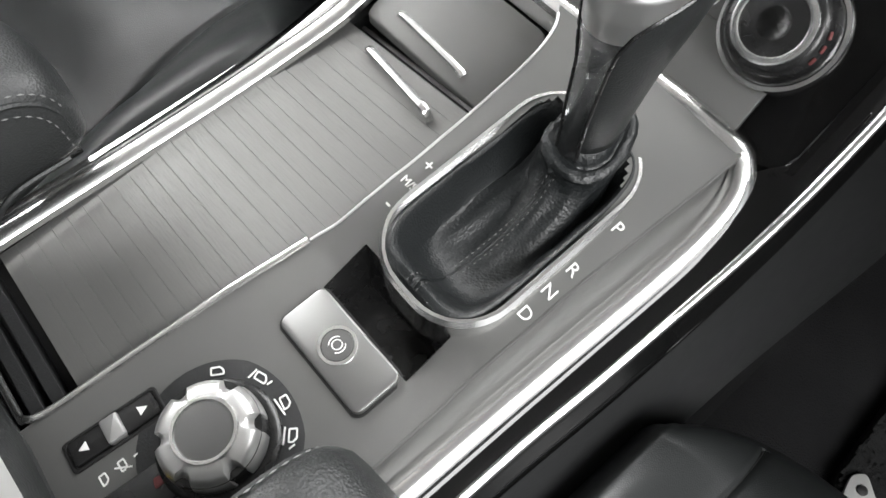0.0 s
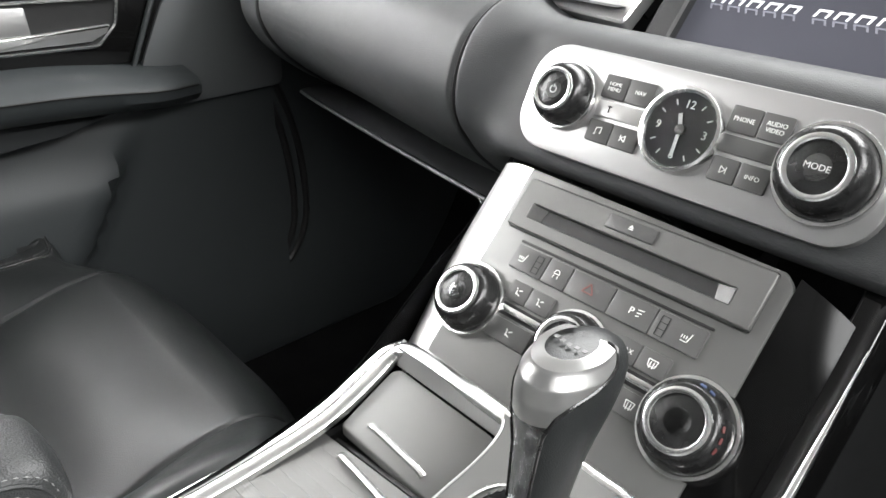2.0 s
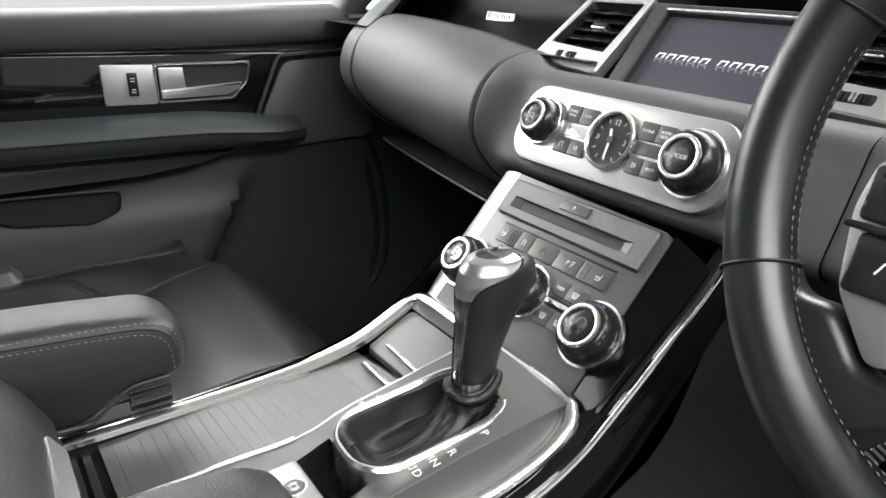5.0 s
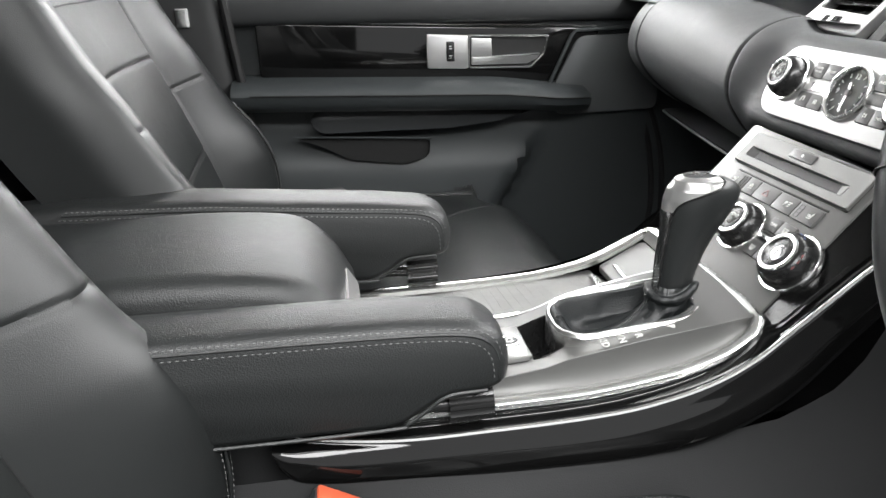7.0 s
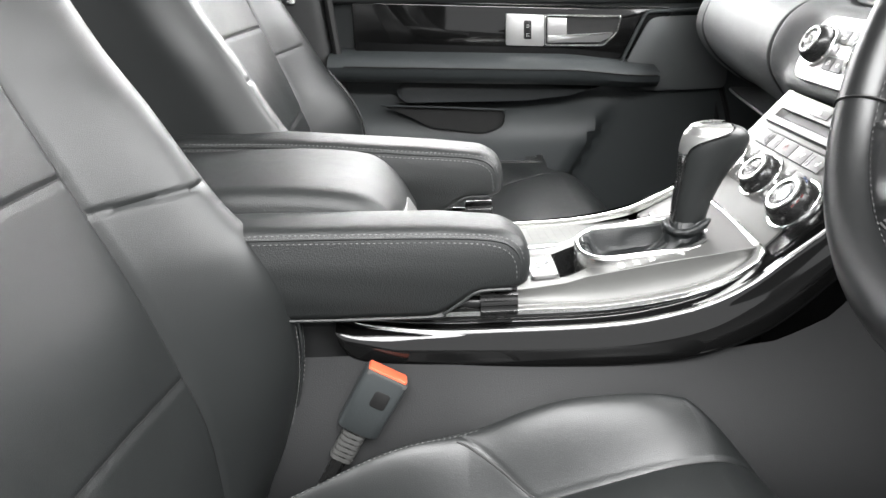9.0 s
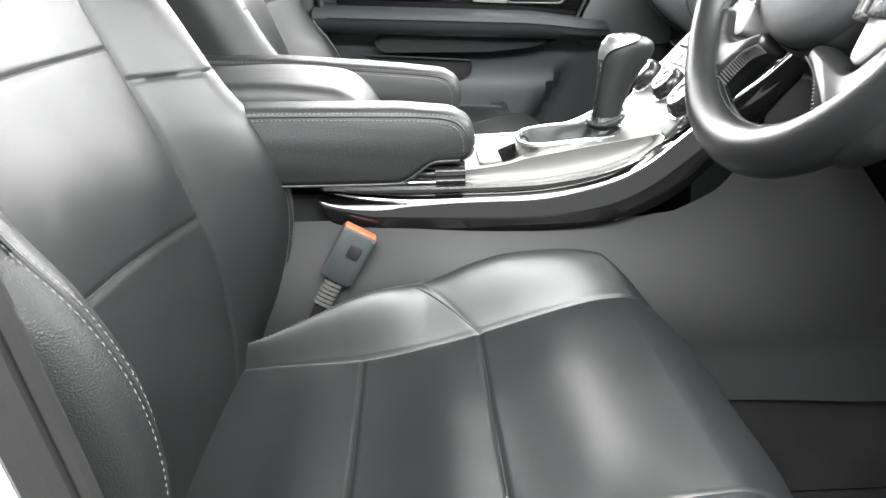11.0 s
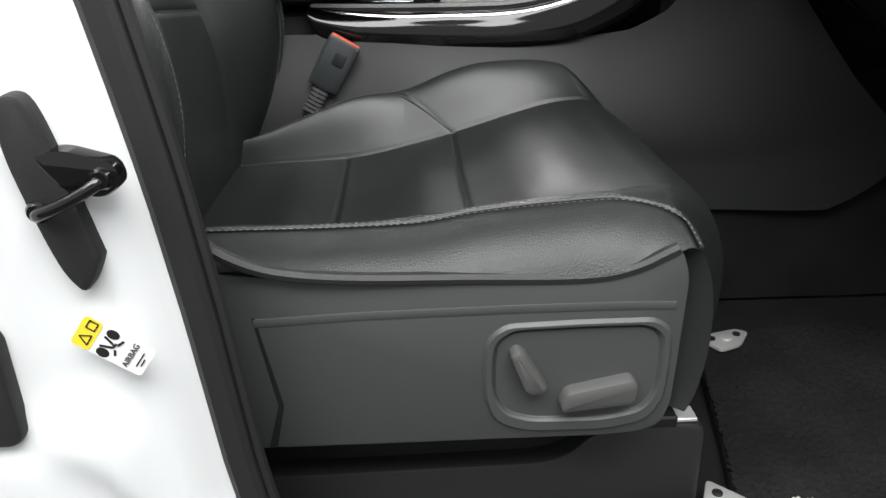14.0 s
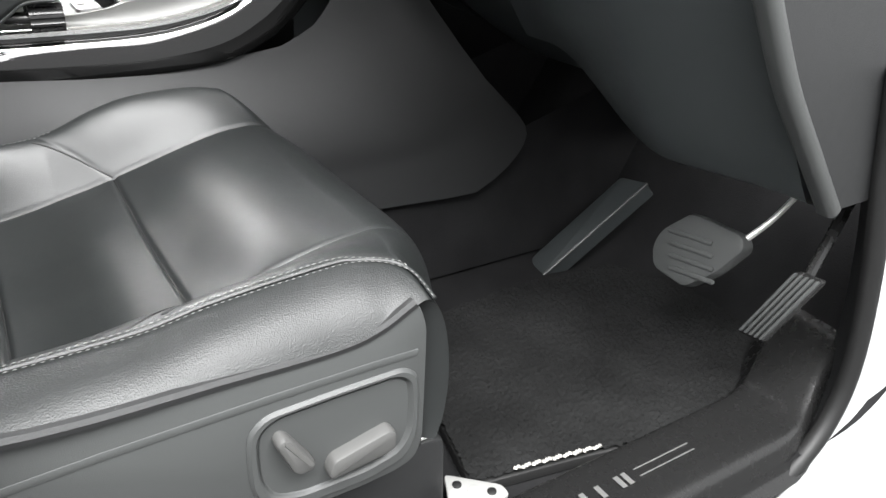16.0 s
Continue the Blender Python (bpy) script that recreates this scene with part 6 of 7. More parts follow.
            part("switch_bed", bm, TRIM, tr)
            bm = bmesh.new()
            slab(bm, rounded([(-0.0495, 0.212), (-0.044, 0.217), (-0.0385, 0.2135), (-0.0215, 0.186), (-0.024, 0.181), (-0.0335, 0.180), (-0.0385, 0.184)], 0.004, 3), 0.002, 0.015, mm, 0.004)
            part("recline_switch", bm, BUTTON, tr, "grey recline switch")
            bm = bmesh.new()
            slab(bm, rounded([(-0.0125, 0.170), (-0.008, 0.180), (0.038, 0.190), (0.0435, 0.185), (0.0425, 0.172), (0.038, 0.168), (-0.0105, 0.163)], 0.004, 3), 0.002, 0.014, mm, 0.004)
            part("slide_switch", bm, BUTTON, tr, "grey slide switch")
        # scooped rear link between cushion and trim
        bm = bmesh.new()
        tube(bm, spline([(-0.266, yy + sgn * 0.000, 0.320), (-0.252, yy + sgn * 0.005, 0.306), (-0.235, yy + sgn * 0.007, 0.292), (-0.205, yy + sgn * 0.006, 0.2790), (-0.155, yy + sgn * 0.003, 0.2715), (-0.08, yy + sgn * 0.0, 0.2680), (0.0, yy - sgn * 0.001, 0.2655), (0.035, yy - sgn * 0.001, 0.2710), (0.064, yy - sgn * 0.001, 0.2850)], 6), 0.0048, 8)
        part("trim_lip", bm, PLASTIC, st)
    # riser down to the floor
    for q0 in (-1, 1):
        sgn = q0 * k
        yy = yc + sgn * 0.236
        mm = Matrix(((1, 0, 0, 0), (0, 0, sgn, yy), (0, 1, 0, 0), (0, 0, 0, 1)))
        bm = bmesh.new()
        slab(bm, rounded([(-0.40, -0.01), (0.127, -0.01), (0.124, 0.103), (0.065, 0.104), (0.030, 0.098), (0.012, 0.078), (-0.01, 0.070), (-0.25, 0.066), (-0.40, 0.066)], 0.012, 3), -0.02, 0.0, mm, 0.003)
        part("riser", bm, PLASTIC, st, "dark plastic seat riser")
        bm = bmesh.new()
        box(bm, (-0.40, min(yy - sgn * 0.05, yy - sgn * 0.02), 0.05), (0.06, max(yy - sgn * 0.05, yy - sgn * 0.02), 0.17), bev=0.004)
        part("frame_rail", bm, VOID, st)
        bm = bmesh.new()
        box(bm, (-0.2, min(yy - sgn * 0.03, yy), 0.100), (0.100, max(yy - sgn * 0.03, yy), 0.112), bev=0.002)
        part("slide_rail", bm, VOID, st)
        for x0, x1, z0 in ((0.078, 0.104, 0.124), (0.082, 0.117, 0.1045)):
            bm = bmesh.new()
            box(bm, (x0, min(yy - sgn * 0.02, yy - sgn * 0.002), z0), (x1, max(yy - sgn * 0.02, yy - sgn * 0.002), z0 + 0.004), bev=0.001)
            part("rail_end", bm, STEEL, st, "bright steel rail end")
    bm = bmesh.new()
    box(bm, (-0.40, yc - 0.235, 0.13), (0.05, yc + 0.235, 0.18), bev=0.01)
    part("pan", bm, VOID, st)
    # folding armrest on the console side
    ya, yb = (-0.157, -0.095) if k > 0 else (0.095, 0.160)
    rise = (lambda x: 0.0) if k > 0 else (lambda x: 0.006 + 0.018 * sstep(-0.08, -0.42, x))
    prof = [(-0.52, 0.478), (-0.52, 0.42), (-0.40, 0.404), (-0.274, 0.3985), (-0.150, 0.3975), (-0.138, 0.400), (-0.123, 0.409), (-0.108, 0.419), (-0.074, 0.421), (-0.0625, 0.427), (-0.0595, 0.447), (-0.066, 0.466), (-0.084, 0.4765), (-0.14, 0.4825), (-0.30, 0.4860), (-0.42, 0.4865)]
    out = rounded([(x, z + rise(x)) for x, z in prof], 0.007, 3)
    bm = bmesh.new()
    w = yb - ya
    steps = [(0.0, 0.010), (0.003, 0.0045), (0.008, 0.0012), (0.015, 0), (w / 2, -0.001), (w - 0.015, 0), (w - 0.008, 0.0012), (w - 0.003, 0.0045), (w, 0.010)]
    rings(bm, [[(x, ya + d, z) for x, z in inset(out, e)] for d, e in steps])
    arm = part("armrest", bm, PEBBLE, st, "pebbled black leather folding armrest")
    for yy in (ya, yb):
        face = -1 if yy == ya else 1
        top = [(-0.43, 0.4745), (-0.30, 0.4740), (-0.18, 0.4715), (-0.12, 0.4690), (-0.093, 0.4655), (-0.0805, 0.4590), (-0.0745, 0.448), (-0.0735, 0.430)]
        cv = spline([(x, yy + face * 0.0004 - face * 0.0006, z + rise(x)) for x, z in top], 8)
        bm = bmesh.new()
        stitches(bm, [p + Vector((0, face * 0.0008, 0)) for p in cv], 0.0048, 0.0034, 0.0005)
        part("stitching", bm, THREAD, arm, kind="stuff")
        bm = bmesh.new()
        tube(bm, [p + Vector((0.0035, -face * 0.001, 0.0036)) for p in cv], 0.0014, 6)
        part("piping", bm, PEBBLE, arm)
        bm = bmesh.new()
        stitches(bm, [p + Vector((0.0065, -face * 0.0022, 0.0066)) for p in cv], 0.0048, 0.0034, 0.0005)
        part("stitching", bm, THREAD, arm, kind="stuff")
        low_edge = [(-0.42, 0.406), (-0.274, 0.4015), (-0.150, 0.4005), (-0.136, 0.404), (-0.122, 0.413), (-0.106, 0.423), (-0.078, 0.4245)]
        bm = bmesh.new()
        tube(bm, spline([(x, yy - face * 0.0016, z + rise(x)) for x, z in low_edge], 6), 0.0015, 6)
        part("piping", bm, PEBBLE, arm)
    # ribbed height wheel under the armrest's tip
    zl = 0.405 if k > 0 else 0.396
    yw = (ya + yb) / 2 - 0.012 + (0.0 if k > 0 else 0.030)
    bm = bmesh.new()
    prof = []
    for i in range(60):
        a = 2 * math.pi * i / 60
        r = 0.0135 + (0.0012 if (i // 3) % 2 else -0.0006)
        prof.append((r * math.cos(a) * 0.8, r * math.sin(a)))
    rings(bm, [[(-0.1045 + t, yw + s_, zl + q) for s_, q in prof] for t in (0, 0.001, 0.032, 0.033)])
    part("height_wheel", bm, KNOB, st, "ribbed black height wheel")
    bm = bmesh.new()
    tube(bm, [(-0.16, yw, zl + 0.003), (-0.10, yw, zl)], 0.006, 10)
    part("wheel_axle", bm, KNOB, st)
    return st


def build_lid():
    bx = thing("cubby_lid", "padded black leather lid of the centre cubby with chrome catch", "armrest lid", at=(-0.3, 0, 0.4))
    prof = [(-0.62, 0.40), (-0.62, 0.500), (-0.40, 0.501), (-0.30, 0.502), (-0.228, 0.496), (-0.200, 0.486), (-0.180, 0.466), (-0.168, 0.444), (-0.163, 0.430), (-0.168, 0.408), (-0.21, 0.398)]
    out = [tuple(p)[:2] for p in spline([(x, z, 0) for x, z in prof], 3, True)]
    bm = bmesh.new()
    ya, yb = -0.092, 0.092
    w = yb - ya
    steps = [(0.0, 0.016), (0.005, 0.007), (0.012, 0.002), (0.022, 0), (w / 2, -0.004), (w - 0.022, 0), (w - 0.012, 0.002), (w - 0.005, 0.007), (w, 0.016)]
    rings(bm, [[(x, ya + d, z) for x, z in inset(out, e)] for d, e in steps])
    part("cushion", bm, PEBBLE, bx, "smooth black leather pad")
    bm = bmesh.new()
    m = frame_of((-0.1685, -0.018, 0.4485), (0, -1, 0), (-0.5, 0, 0.86))
    slab(bm, rrect(0, 0, 0.072, 0.019, 0.004, 4), -0.004, 0.0045, m, 0.002)
    part("catch", bm, SILVER, bx, "chrome catch")
    bm = bmesh.new()
    box(bm, (-0.62, -0.10, 0.385), (-0.170, 0.093, 0.412), bev=0.004)
    part("box", bm, PLASTIC, bx)


def build_buckle(k=1):
    b = thing("seat_belt_buckle", "black seat belt buckle with red release button on a stalk", "seat belt buckle", at=(-0.24, -0.125, 0.25))
    m = frame_of((-0.2010, -0.160, 0.3270), (0.86, 0.0, -0.5), (0.5, 0.05, 0.86)) @ Matrix.Scale(1.08, 4)
    bm = bmesh.new()
    rings(bm, [[m @ Vector((x * w, y, z * d)) for x, z in rrect(0, 0, 1, 1, 0.25, 3)] for y, w, d in ((-0.036, 0.032, 0.016), (-0.034, 0.036, 0.019), (0.0, 0.0375, 0.021), (0.020, 0.038, 0.022), (0.022, 0.037, 0.021))])
    part("housing", bm, DARK, b, "black plastic housing")
    bm = bmesh.new()
    slab(bm, rrect(0, 0.001, 0.0345, 0.015, 0.003, 3), 0.0, 0.0030, m @ Matrix.Translation((0, 0.0215, 0)) @ Matrix.Rotation(radians(-90), 4, "X"), 0.0015)
    part("release_button", bm, RED, b, "red release button")
    bm = bmesh.new()
    slab(bm, rrect(0, 0, 0.035, 0.0009, 0.0004, 2), -0.002, 0.0022, m @ Matrix.Translation((0, 0.0215, 0.0095)) @ Matrix.Rotation(radians(-90), 4, "X"), 0.001)
    part("tongue_slot", bm, BUTTON, b)
    bm = bmesh.new()
    slab(bm, rrect(0.003, 0.002, 0.014, 0.016, 0.003, 3), 0.0, 0.0112, m, 0.001)
    part("press_mark", bm, VOID, b, "embossed mark")
    for i in range(7):
        bm = bmesh.new()
        rings(bm, [[m @ Vector((x * 0.020, -0.034 - 0.005 * i - dy, z * 0.013)) for x, z in rrect(0, 0, 1, 1, 0.3, 3)] for dy in (0, 0.0035)])
        part("stalk_ring", bm, BUTTON, b)
    bm = bmesh.new()
    tube(bm, [m @ Vector((0, -0.03, 0)), m @ Vector((0, -0.14, 0))], 0.007, 8)
    part("stalk", bm, KNOB, b)


def build_wheel():
    wh = thing("steering_wheel", "black leather steering wheel with perforated grip and silver spoke buttons", "steering wheel", at=(0.20, -0.395, 0.655))
    m = frame_of((0.180, -0.398, 0.656), (0, -1, 0), (0.37, 0, 0.93))
    R, r = 0.1735, 0.0165
    bm = bmesh.new()
    n, nn = 120, 20
    g = []
    for i in range(n):
        a = 2 * math.pi * i / n
        # thumb swellings at ten and two, slimmer bottom
        d = math.degrees(a) % 360
        fat = 1.12 + 0.05 * math.exp(-((d - 150) / 14) ** 2) + 0.05 * math.exp(-((d - 30) / 14) ** 2) + 0.05 * math.exp(-((d - 270) / 30) ** 2)
        ring = []
        for j in range(nn):
            b = 2 * math.pi * j / nn
            rr = R + r * fat * math.cos(b) * 0.95
            ring.append(bm.verts.new(m @ Vector((rr * math.cos(a), rr * math.sin(a), r * fat * math.sin(b)))))
        g.append(ring)
    for i in range(n):
        for j in range(nn):
            bm.faces.new((g[i][j], g[(i + 1) % n][j], g[(i + 1) % n][(j + 1) % nn], g[i][(j + 1) % nn]))
    part("rim", bm, GRIP, wh, "polished black leather rim")
    # joints between rim leathers
    for d in (128, 52, 205, 335, 160, 20):
        a = radians(d)
        bm = bmesh.new()
        tube(bm, [m @ Vector(((R + (1.13 * r + 0.0004) * math.cos(b)) * math.cos(a), (R + (1.13 * r + 0.0004) * math.cos(b)) * math.sin(a), (1.13 * r + 0.0004) * math.sin(b))) for b in lin(0, 2 * math.pi, 24)], 0.0009, 5)
        part("rim_joint", bm, VOID, wh)
    # inner lacing
    bm = bmesh.new()
    for z in (0.004, -0.002):
        stitches(bm, [m @ Vector(((R - 1.09 * r - 0.0006) * math.cos(a), (R - 1.09 * r - 0.0006) * math.sin(a), z)) for a in lin(radians(165), radians(375), 120)], 0.005, 0.0034, 0.0006)
    part("lacing", bm, DTHREAD, wh, kind="stuff")
    # fine perforation of the upper grips
    bm = bmesh.new()
    for c0, c1 in ((104, 158), (22, 76)):
        for i in range(26):
            for j in range(9):
                a = radians(c0 + (c1 - c0) * (i + 0.5 * (j % 2)) / 26)
                b = radians(25 + 15 * j)
                d = math.degrees(a)
                rr = r * (1.12 + 0.05 * math.exp(-((d - 150) / 14) ** 2) + 0.05 * math.exp(-((d - 30) / 14) ** 2)) + 0.00015
                c = Vector(((R + rr * 0.95 * math.cos(b)) * math.cos(a), (R + rr * 0.95 * math.cos(b)) * math.sin(a), rr * math.sin(b)))
                nn = Vector((math.cos(b) * math.cos(a), math.cos(b) * math.sin(a), math.sin(b)))
                t1 = nn.cross(Vector((0.1, 0.2, 0.97))).normalized()
                t2 = nn.cross(t1)
                bm.faces.new([bm.verts.new(m @ (c + nn * 0.00015 + (t1 * math.cos(e) + t2 * math.sin(e)) * 0.0005)) for e in (0.3, 1.35, 2.4, 3.45, 4.5, 5.55)])
    part("perforation", bm, VOID, wh, kind="stuff", smooth=False)
    # oval airbag cover in its ring, set low in the wheel
    mh = at(m, 0, -0.036, 0) @ Matrix.Diagonal((1.17, 0.98, 1.0, 1.0))
    bm = bmesh.new()
    lathe(bm, [(0.052, -0.06), (0.064, -0.035), (0.0665, -0.014), (0.065, -0.006), (0.0640, -0.004), (0.0625, -0.008)], mh, 56, True, False)
    part("hub_ring", bm, PLASTIC, wh)
    bm = bmesh.new()
    lathe(bm, [(0.0620, -0.010), (0.0620, 0.002), (0.059, 0.009), (0.050, 0.0140), (0.030, 0.0175), (0.010, 0.0185)], mh, 56)
    part("hub", bm, SOFT, wh, "soft black airbag cover")
    bm = bmesh.new()
    slab(bm, rrect(0, 0.006, 0.020, 0.014, 0.002, 3), 0.0165, 0.0195, mh, 0.0008)
    part("emblem", bm, BUTTON, wh, "small plain emblem")
    for sx in (-1, 1):
        # leather wing running from the rim in under the hub
        q = [(0.038, -0.088), (0.070, -0.098), (0.091, -0.103), (0.104, -0.089), (0.1156, -0.0772), (0.136, -0.0785), (0.150, -0.060), (0.173, -0.058), (0.169, -0.090), (0.155, -0.116), (0.137, -0.139), (0.116, -0.154), (0.098, -0.158), (0.084, -0.148), (0.0695, -0.128), (0.054, -0.112), (0.034, -0.104)]
        out = rounded([(sx * x, y) for x, y in q], 0.010, 4)
        bm = bmesh.new()
        rings(bm, [[m @ Vector((x, y, z)) for x, y in inset(out, e)] for e, z in ((0.003, -0.022), (0.0, -0.016), (0.0, -0.008), (0.0010, -0.002), (0.003, 0.002), (0.006, 0.0040))])
        sp = part("spoke", bm, GRIP, wh, "smooth black leather spoke")
        # lacing along the lower edge of the spoke
        edge = spline([m @ Vector((sx * x, y, -0.001)) for x, y in ((0.036, -0.104), (0.054, -0.1120), (0.0695, -0.128), (0.084, -0.148), (0.096, -0.158))], 8)
        bm = bmesh.new()
        for e in range(len(edge)):
            tube(bm, [edge[e] + m.to_3x3() @ Vector((0.0022 * sx, 0.0028, 0.0045)), edge[e] + m.to_3x3() @ Vector((-0.0004 * sx, -0.0010, -0.004))], 0.0008, 5)
        part("lacing", bm, DTHREAD, sp, kind="stuff")
        # button panel between wing and airbag cover
        bm = bmesh.new()
        slab(bm, rounded([(sx * x, y) for x, y in ((0.074, -0.004), (0.121, -0.008), (0.1245, -0.032), (0.1175, -0.070), (0.093, -0.099), (0.080, -0.096))], 0.006, 4), -0.014, 0.001, m, 0.0015)
        part("button_panel", bm, FASCIA, sp, "silver button panel")
        bm = bmesh.new()
        slab(bm, rounded([(sx * x, y) for x, y in ((0.066, -0.002), (0.0735, -0.002), (0.0775, -0.070), (0.0705, -0.074))], 0.002, 3), -0.004, 0.007, m, 0.0018)
        part("chrome_bar", bm, CHROME, sp, "chrome bar beside the hub")
        for kx, ky, w, h in ((0.0995, -0.024, 0.040, 0.026), (0.0975, -0.056, 0.036, 0.028)):
            bm = bmesh.new()
            slab(bm, rrect(sx * kx, ky, w, h, 0.003, 3), 0.0, 0.0045, m, 0.0015)
            part("spoke_button", bm, KNOB, sp)
            marks("pictogram", [(sx * kx - 0.005, ky - 0.003, sx * kx - 0.002, ky + 0.003), (sx * kx - 0.002, ky + 0.003, sx * kx + 0.003, ky + 0.002), (sx * kx + 0.003, ky + 0.002, sx * kx + 0.004, ky - 0.003)], at(m, 0, 0, 0.0045), PRINT, sp, 0.0010, 0.0001)
        bm = bmesh.new()
        slab(bm, rrect(sx * 0.099, -0.0400, 0.048, 0.0035, 0.0015, 2), 0.0, 0.0075, m, 0.001)
        part("button_rib", bm, KNOB, sp)
        if sx > 0:
            bm = bmesh.new()
            lathe(bm, [(0.0030, 0.0), (0.0030, 0.0012), (0.002, 0.0016)], at(m, 0.112, -0.020, 0.0045), 16)
            part("red_dot", bm, RED, sp, "small red dot")


# ---- passenger door ----


def build_door():
    dr = thing("passenger_door", "closed black car door with piano black strip, silver handle and armrest", "car door", at=(0, 0.72, 0.1))
    tilt = lambda x: -0.045 * x

    bm = bmesh.new()
    sheet(bm, lambda x, z: (x, 0.735 - (0.045 * sstep(0.46, 0.36, z) + 0.01 * math.sin(z * 9)) * sstep(0.192, 0.162, x - 0.62 * (z - 0.37) * sstep(0.50, 0.42, z)), z + tilt(x)), lin(-0.33, 0.42, 40), lin(0.02, 0.64, 40))
    part("panel", bm, DARK, dr, "dark soft door panel")
    # waist rail below the glass
    bm = bmesh.new()
    prof = spline([(0, 0.79, 0.668), (0, 0.735, 0.668), (0, 0.712, 0.660), (0, 0.706, 0.640), (0, 0.712, 0.617), (0, 0.735, 0.610)], 5)
    sheet(bm, lambda x, i: (x, prof[i].y, prof[i].z + tilt(x) * 0.6), lin(-0.75, 0.39, 30), range(len(prof)))
    part("waist_rail", bm, SOFT, dr, "soft black waist rail")
    # piano black strip
    my = Matrix(((1, 0, 0, 0), (0, 0, -1, 0.728), (-0.045, 1, 0, 0), (0, 0, 0, 1)))
    bm = bmesh.new()
    slab(bm, rounded([(-0.285, 0.612), (0.318, 0.604), (0.300, 0.575), (0.262, 0.512), (-0.285, 0.522)], 0.006, 3), 0, 0.008, my, 0.003)
    part("gloss_strip", bm, GLOSS, dr, "piano black strip")
    bm = bmesh.new()
    tube(bm, [my @ Vector(p) for p in ((-0.285, 0.614, 0.006), (0.0, 0.611, 0.008), (0.31, 0.607, 0.006))], 0.0018, 6)
    part("strip_line", bm, CHROME, dr)
    # handle plate
    mp = my @ Matrix.Translation((0, 0, 0.008))
    bm = bmesh.new()
    slab(bm, rounded([(0.002, 0.594), (0.075, 0.592), (0.075, 0.535), (0.002, 0.536)], 0.004, 3), 0, 0.004, mp, 0.0015)
    pl = part("handle_plate", bm, SILVER, dr, "silver handle plate")
    bm = bmesh.new()
    slab(bm, rrect(0.043, 0.565, 0.014, 0.034, 0.002, 3), 0.002, 0.0065, mp, 0.001)
    part("lock_switch", bm, KNOB, pl, "black lock switch")
    marks("lock_sign", [(0.040, 0.574, 0.046, 0.574), (0.040, 0.570, 0.046, 0.570), (0.040, 0.558, 0.046, 0.558), (0.040, 0.554, 0.046, 0.554)], at(mp, 0, 0, 0.0065), PRINT, pl, 0.0008, 0.0001)
    ho = rounded([(0.074, 0.594), (0.222, 0.593), (0.214, 0.560), (0.190, 0.536), (0.074, 0.535)], 0.006, 4)
    hi = rounded([(0.078, 0.5905), (0.217, 0.5895), (0.2098, 0.561), (0.187, 0.5395), (0.078, 0.5385)], 0.005, 4)
    bm = bmesh.new()
    frame_ring(bm, ho, hi, -0.002, 0.005, mp, 0.002)
    part("handle_frame", bm, CHROME, pl, "chrome handle frame")
    bm = bmesh.new()
    rings(bm, [[mp @ Vector((x, z, 0.001)) for x, z in hi], [mp @ Vector((0.14 + (x - 0.14) * 0.95, 0.565 + (z - 0.565) * 0.9, 0.0004)) for x, z in hi]], False, True)
    part("handle_cup", bm, VOID, pl)
    bm = bmesh.new()
    slab(bm, rounded([(0.080, 0.588), (0.116, 0.587), (0.117, 0.557), (0.080, 0.556)], 0.002, 3), 0.002, 0.007, mp, 0.0015)
    slab(bm, rounded([(0.080, 0.5555), (0.120, 0.5570), (0.204, 0.5620), (0.199, 0.5530), (0.180, 0.5440), (0.080, 0.5420)], 0.002, 3), 0.002, 0.009, mp, 0.0025)
    part("pull_handle", bm, SILVER, pl, "chrome pull handle")
    # armrest
    bm = bmesh.new()
    def arm(x, i):
        a = [(0.74, 0.530), (0.69, 0.524), (0.655, 0.516), (0.645, 0.506), (0.648, 0.492), (0.664, 0.478), (0.74, 0.466)]
        t = sstep(0.10, 0.285, x)
        y, z = a[i]
        z = 0.507 + (z - 0.507) * (1 - 0.2 * t)
        y = y + 0.020 * sstep(0.22, 0.29, x)
        return (x, y, z - 0.006 + tilt(x) * 1.1 - 0.010 * t)
    sheet(bm, arm, lin(-0.33, 0.285, 40), range(7))
    vs = [bm.verts.new(arm(0.285, i)) for i in range(7)]
    bm.faces.new(vs)
    part("armrest", bm, DARK, dr, "padded dark armrest")
    bm = bmesh.new()
    tube(bm, [Vector(arm(x, 3)) + Vector((0, -0.0005, 0.001)) for x in lin(-0.3, 0.28, 40)], 0.0016, 6)
    part("armrest_seam", bm, VOID, dr)
    # grab shelf and glossy pull recess under the armrest
    bm = bmesh.new()
    mk = Matrix(((1, 0, 0, 0), (0, 0, -1, 0.690), (-0.045, 1, 0, 0), (0, 0, 0, 1)))
    def recess(x, s):
        end = min(1.0, max(0.02, (x + 0.207) / 0.018)) ** 0.5
        top, bot = 0.4715, interp(x, [(-0.21, 0.432), (0.03, 0.438), (0.12, 0.449), (0.185, 0.469)])
        c = (top + bot) / 2
        z = c + (top - c) * end * (1 - 2 * s)
        return mk @ Vector((x, z, -0.010 + 0.020 * s - 0.003 * math.sin(math.pi * s)))
    sheet(bm, recess, lin(-0.207, 0.185, 60), lin(0, 1, 10))
    part("pull_recess", bm, mat("glossy_dark_plastic", (0.03, 0.032, 0.033), 0.22), dr, "glossy dark pull recess")
    # pocket
    bm = bmesh.new()
    pk = rounded([(-0.235, 0.424), (-0.002, 0.418), (-0.006, 0.388), (-0.045, 0.374), (-0.145, 0.384), (-0.185, 0.405)], 0.01, 4)
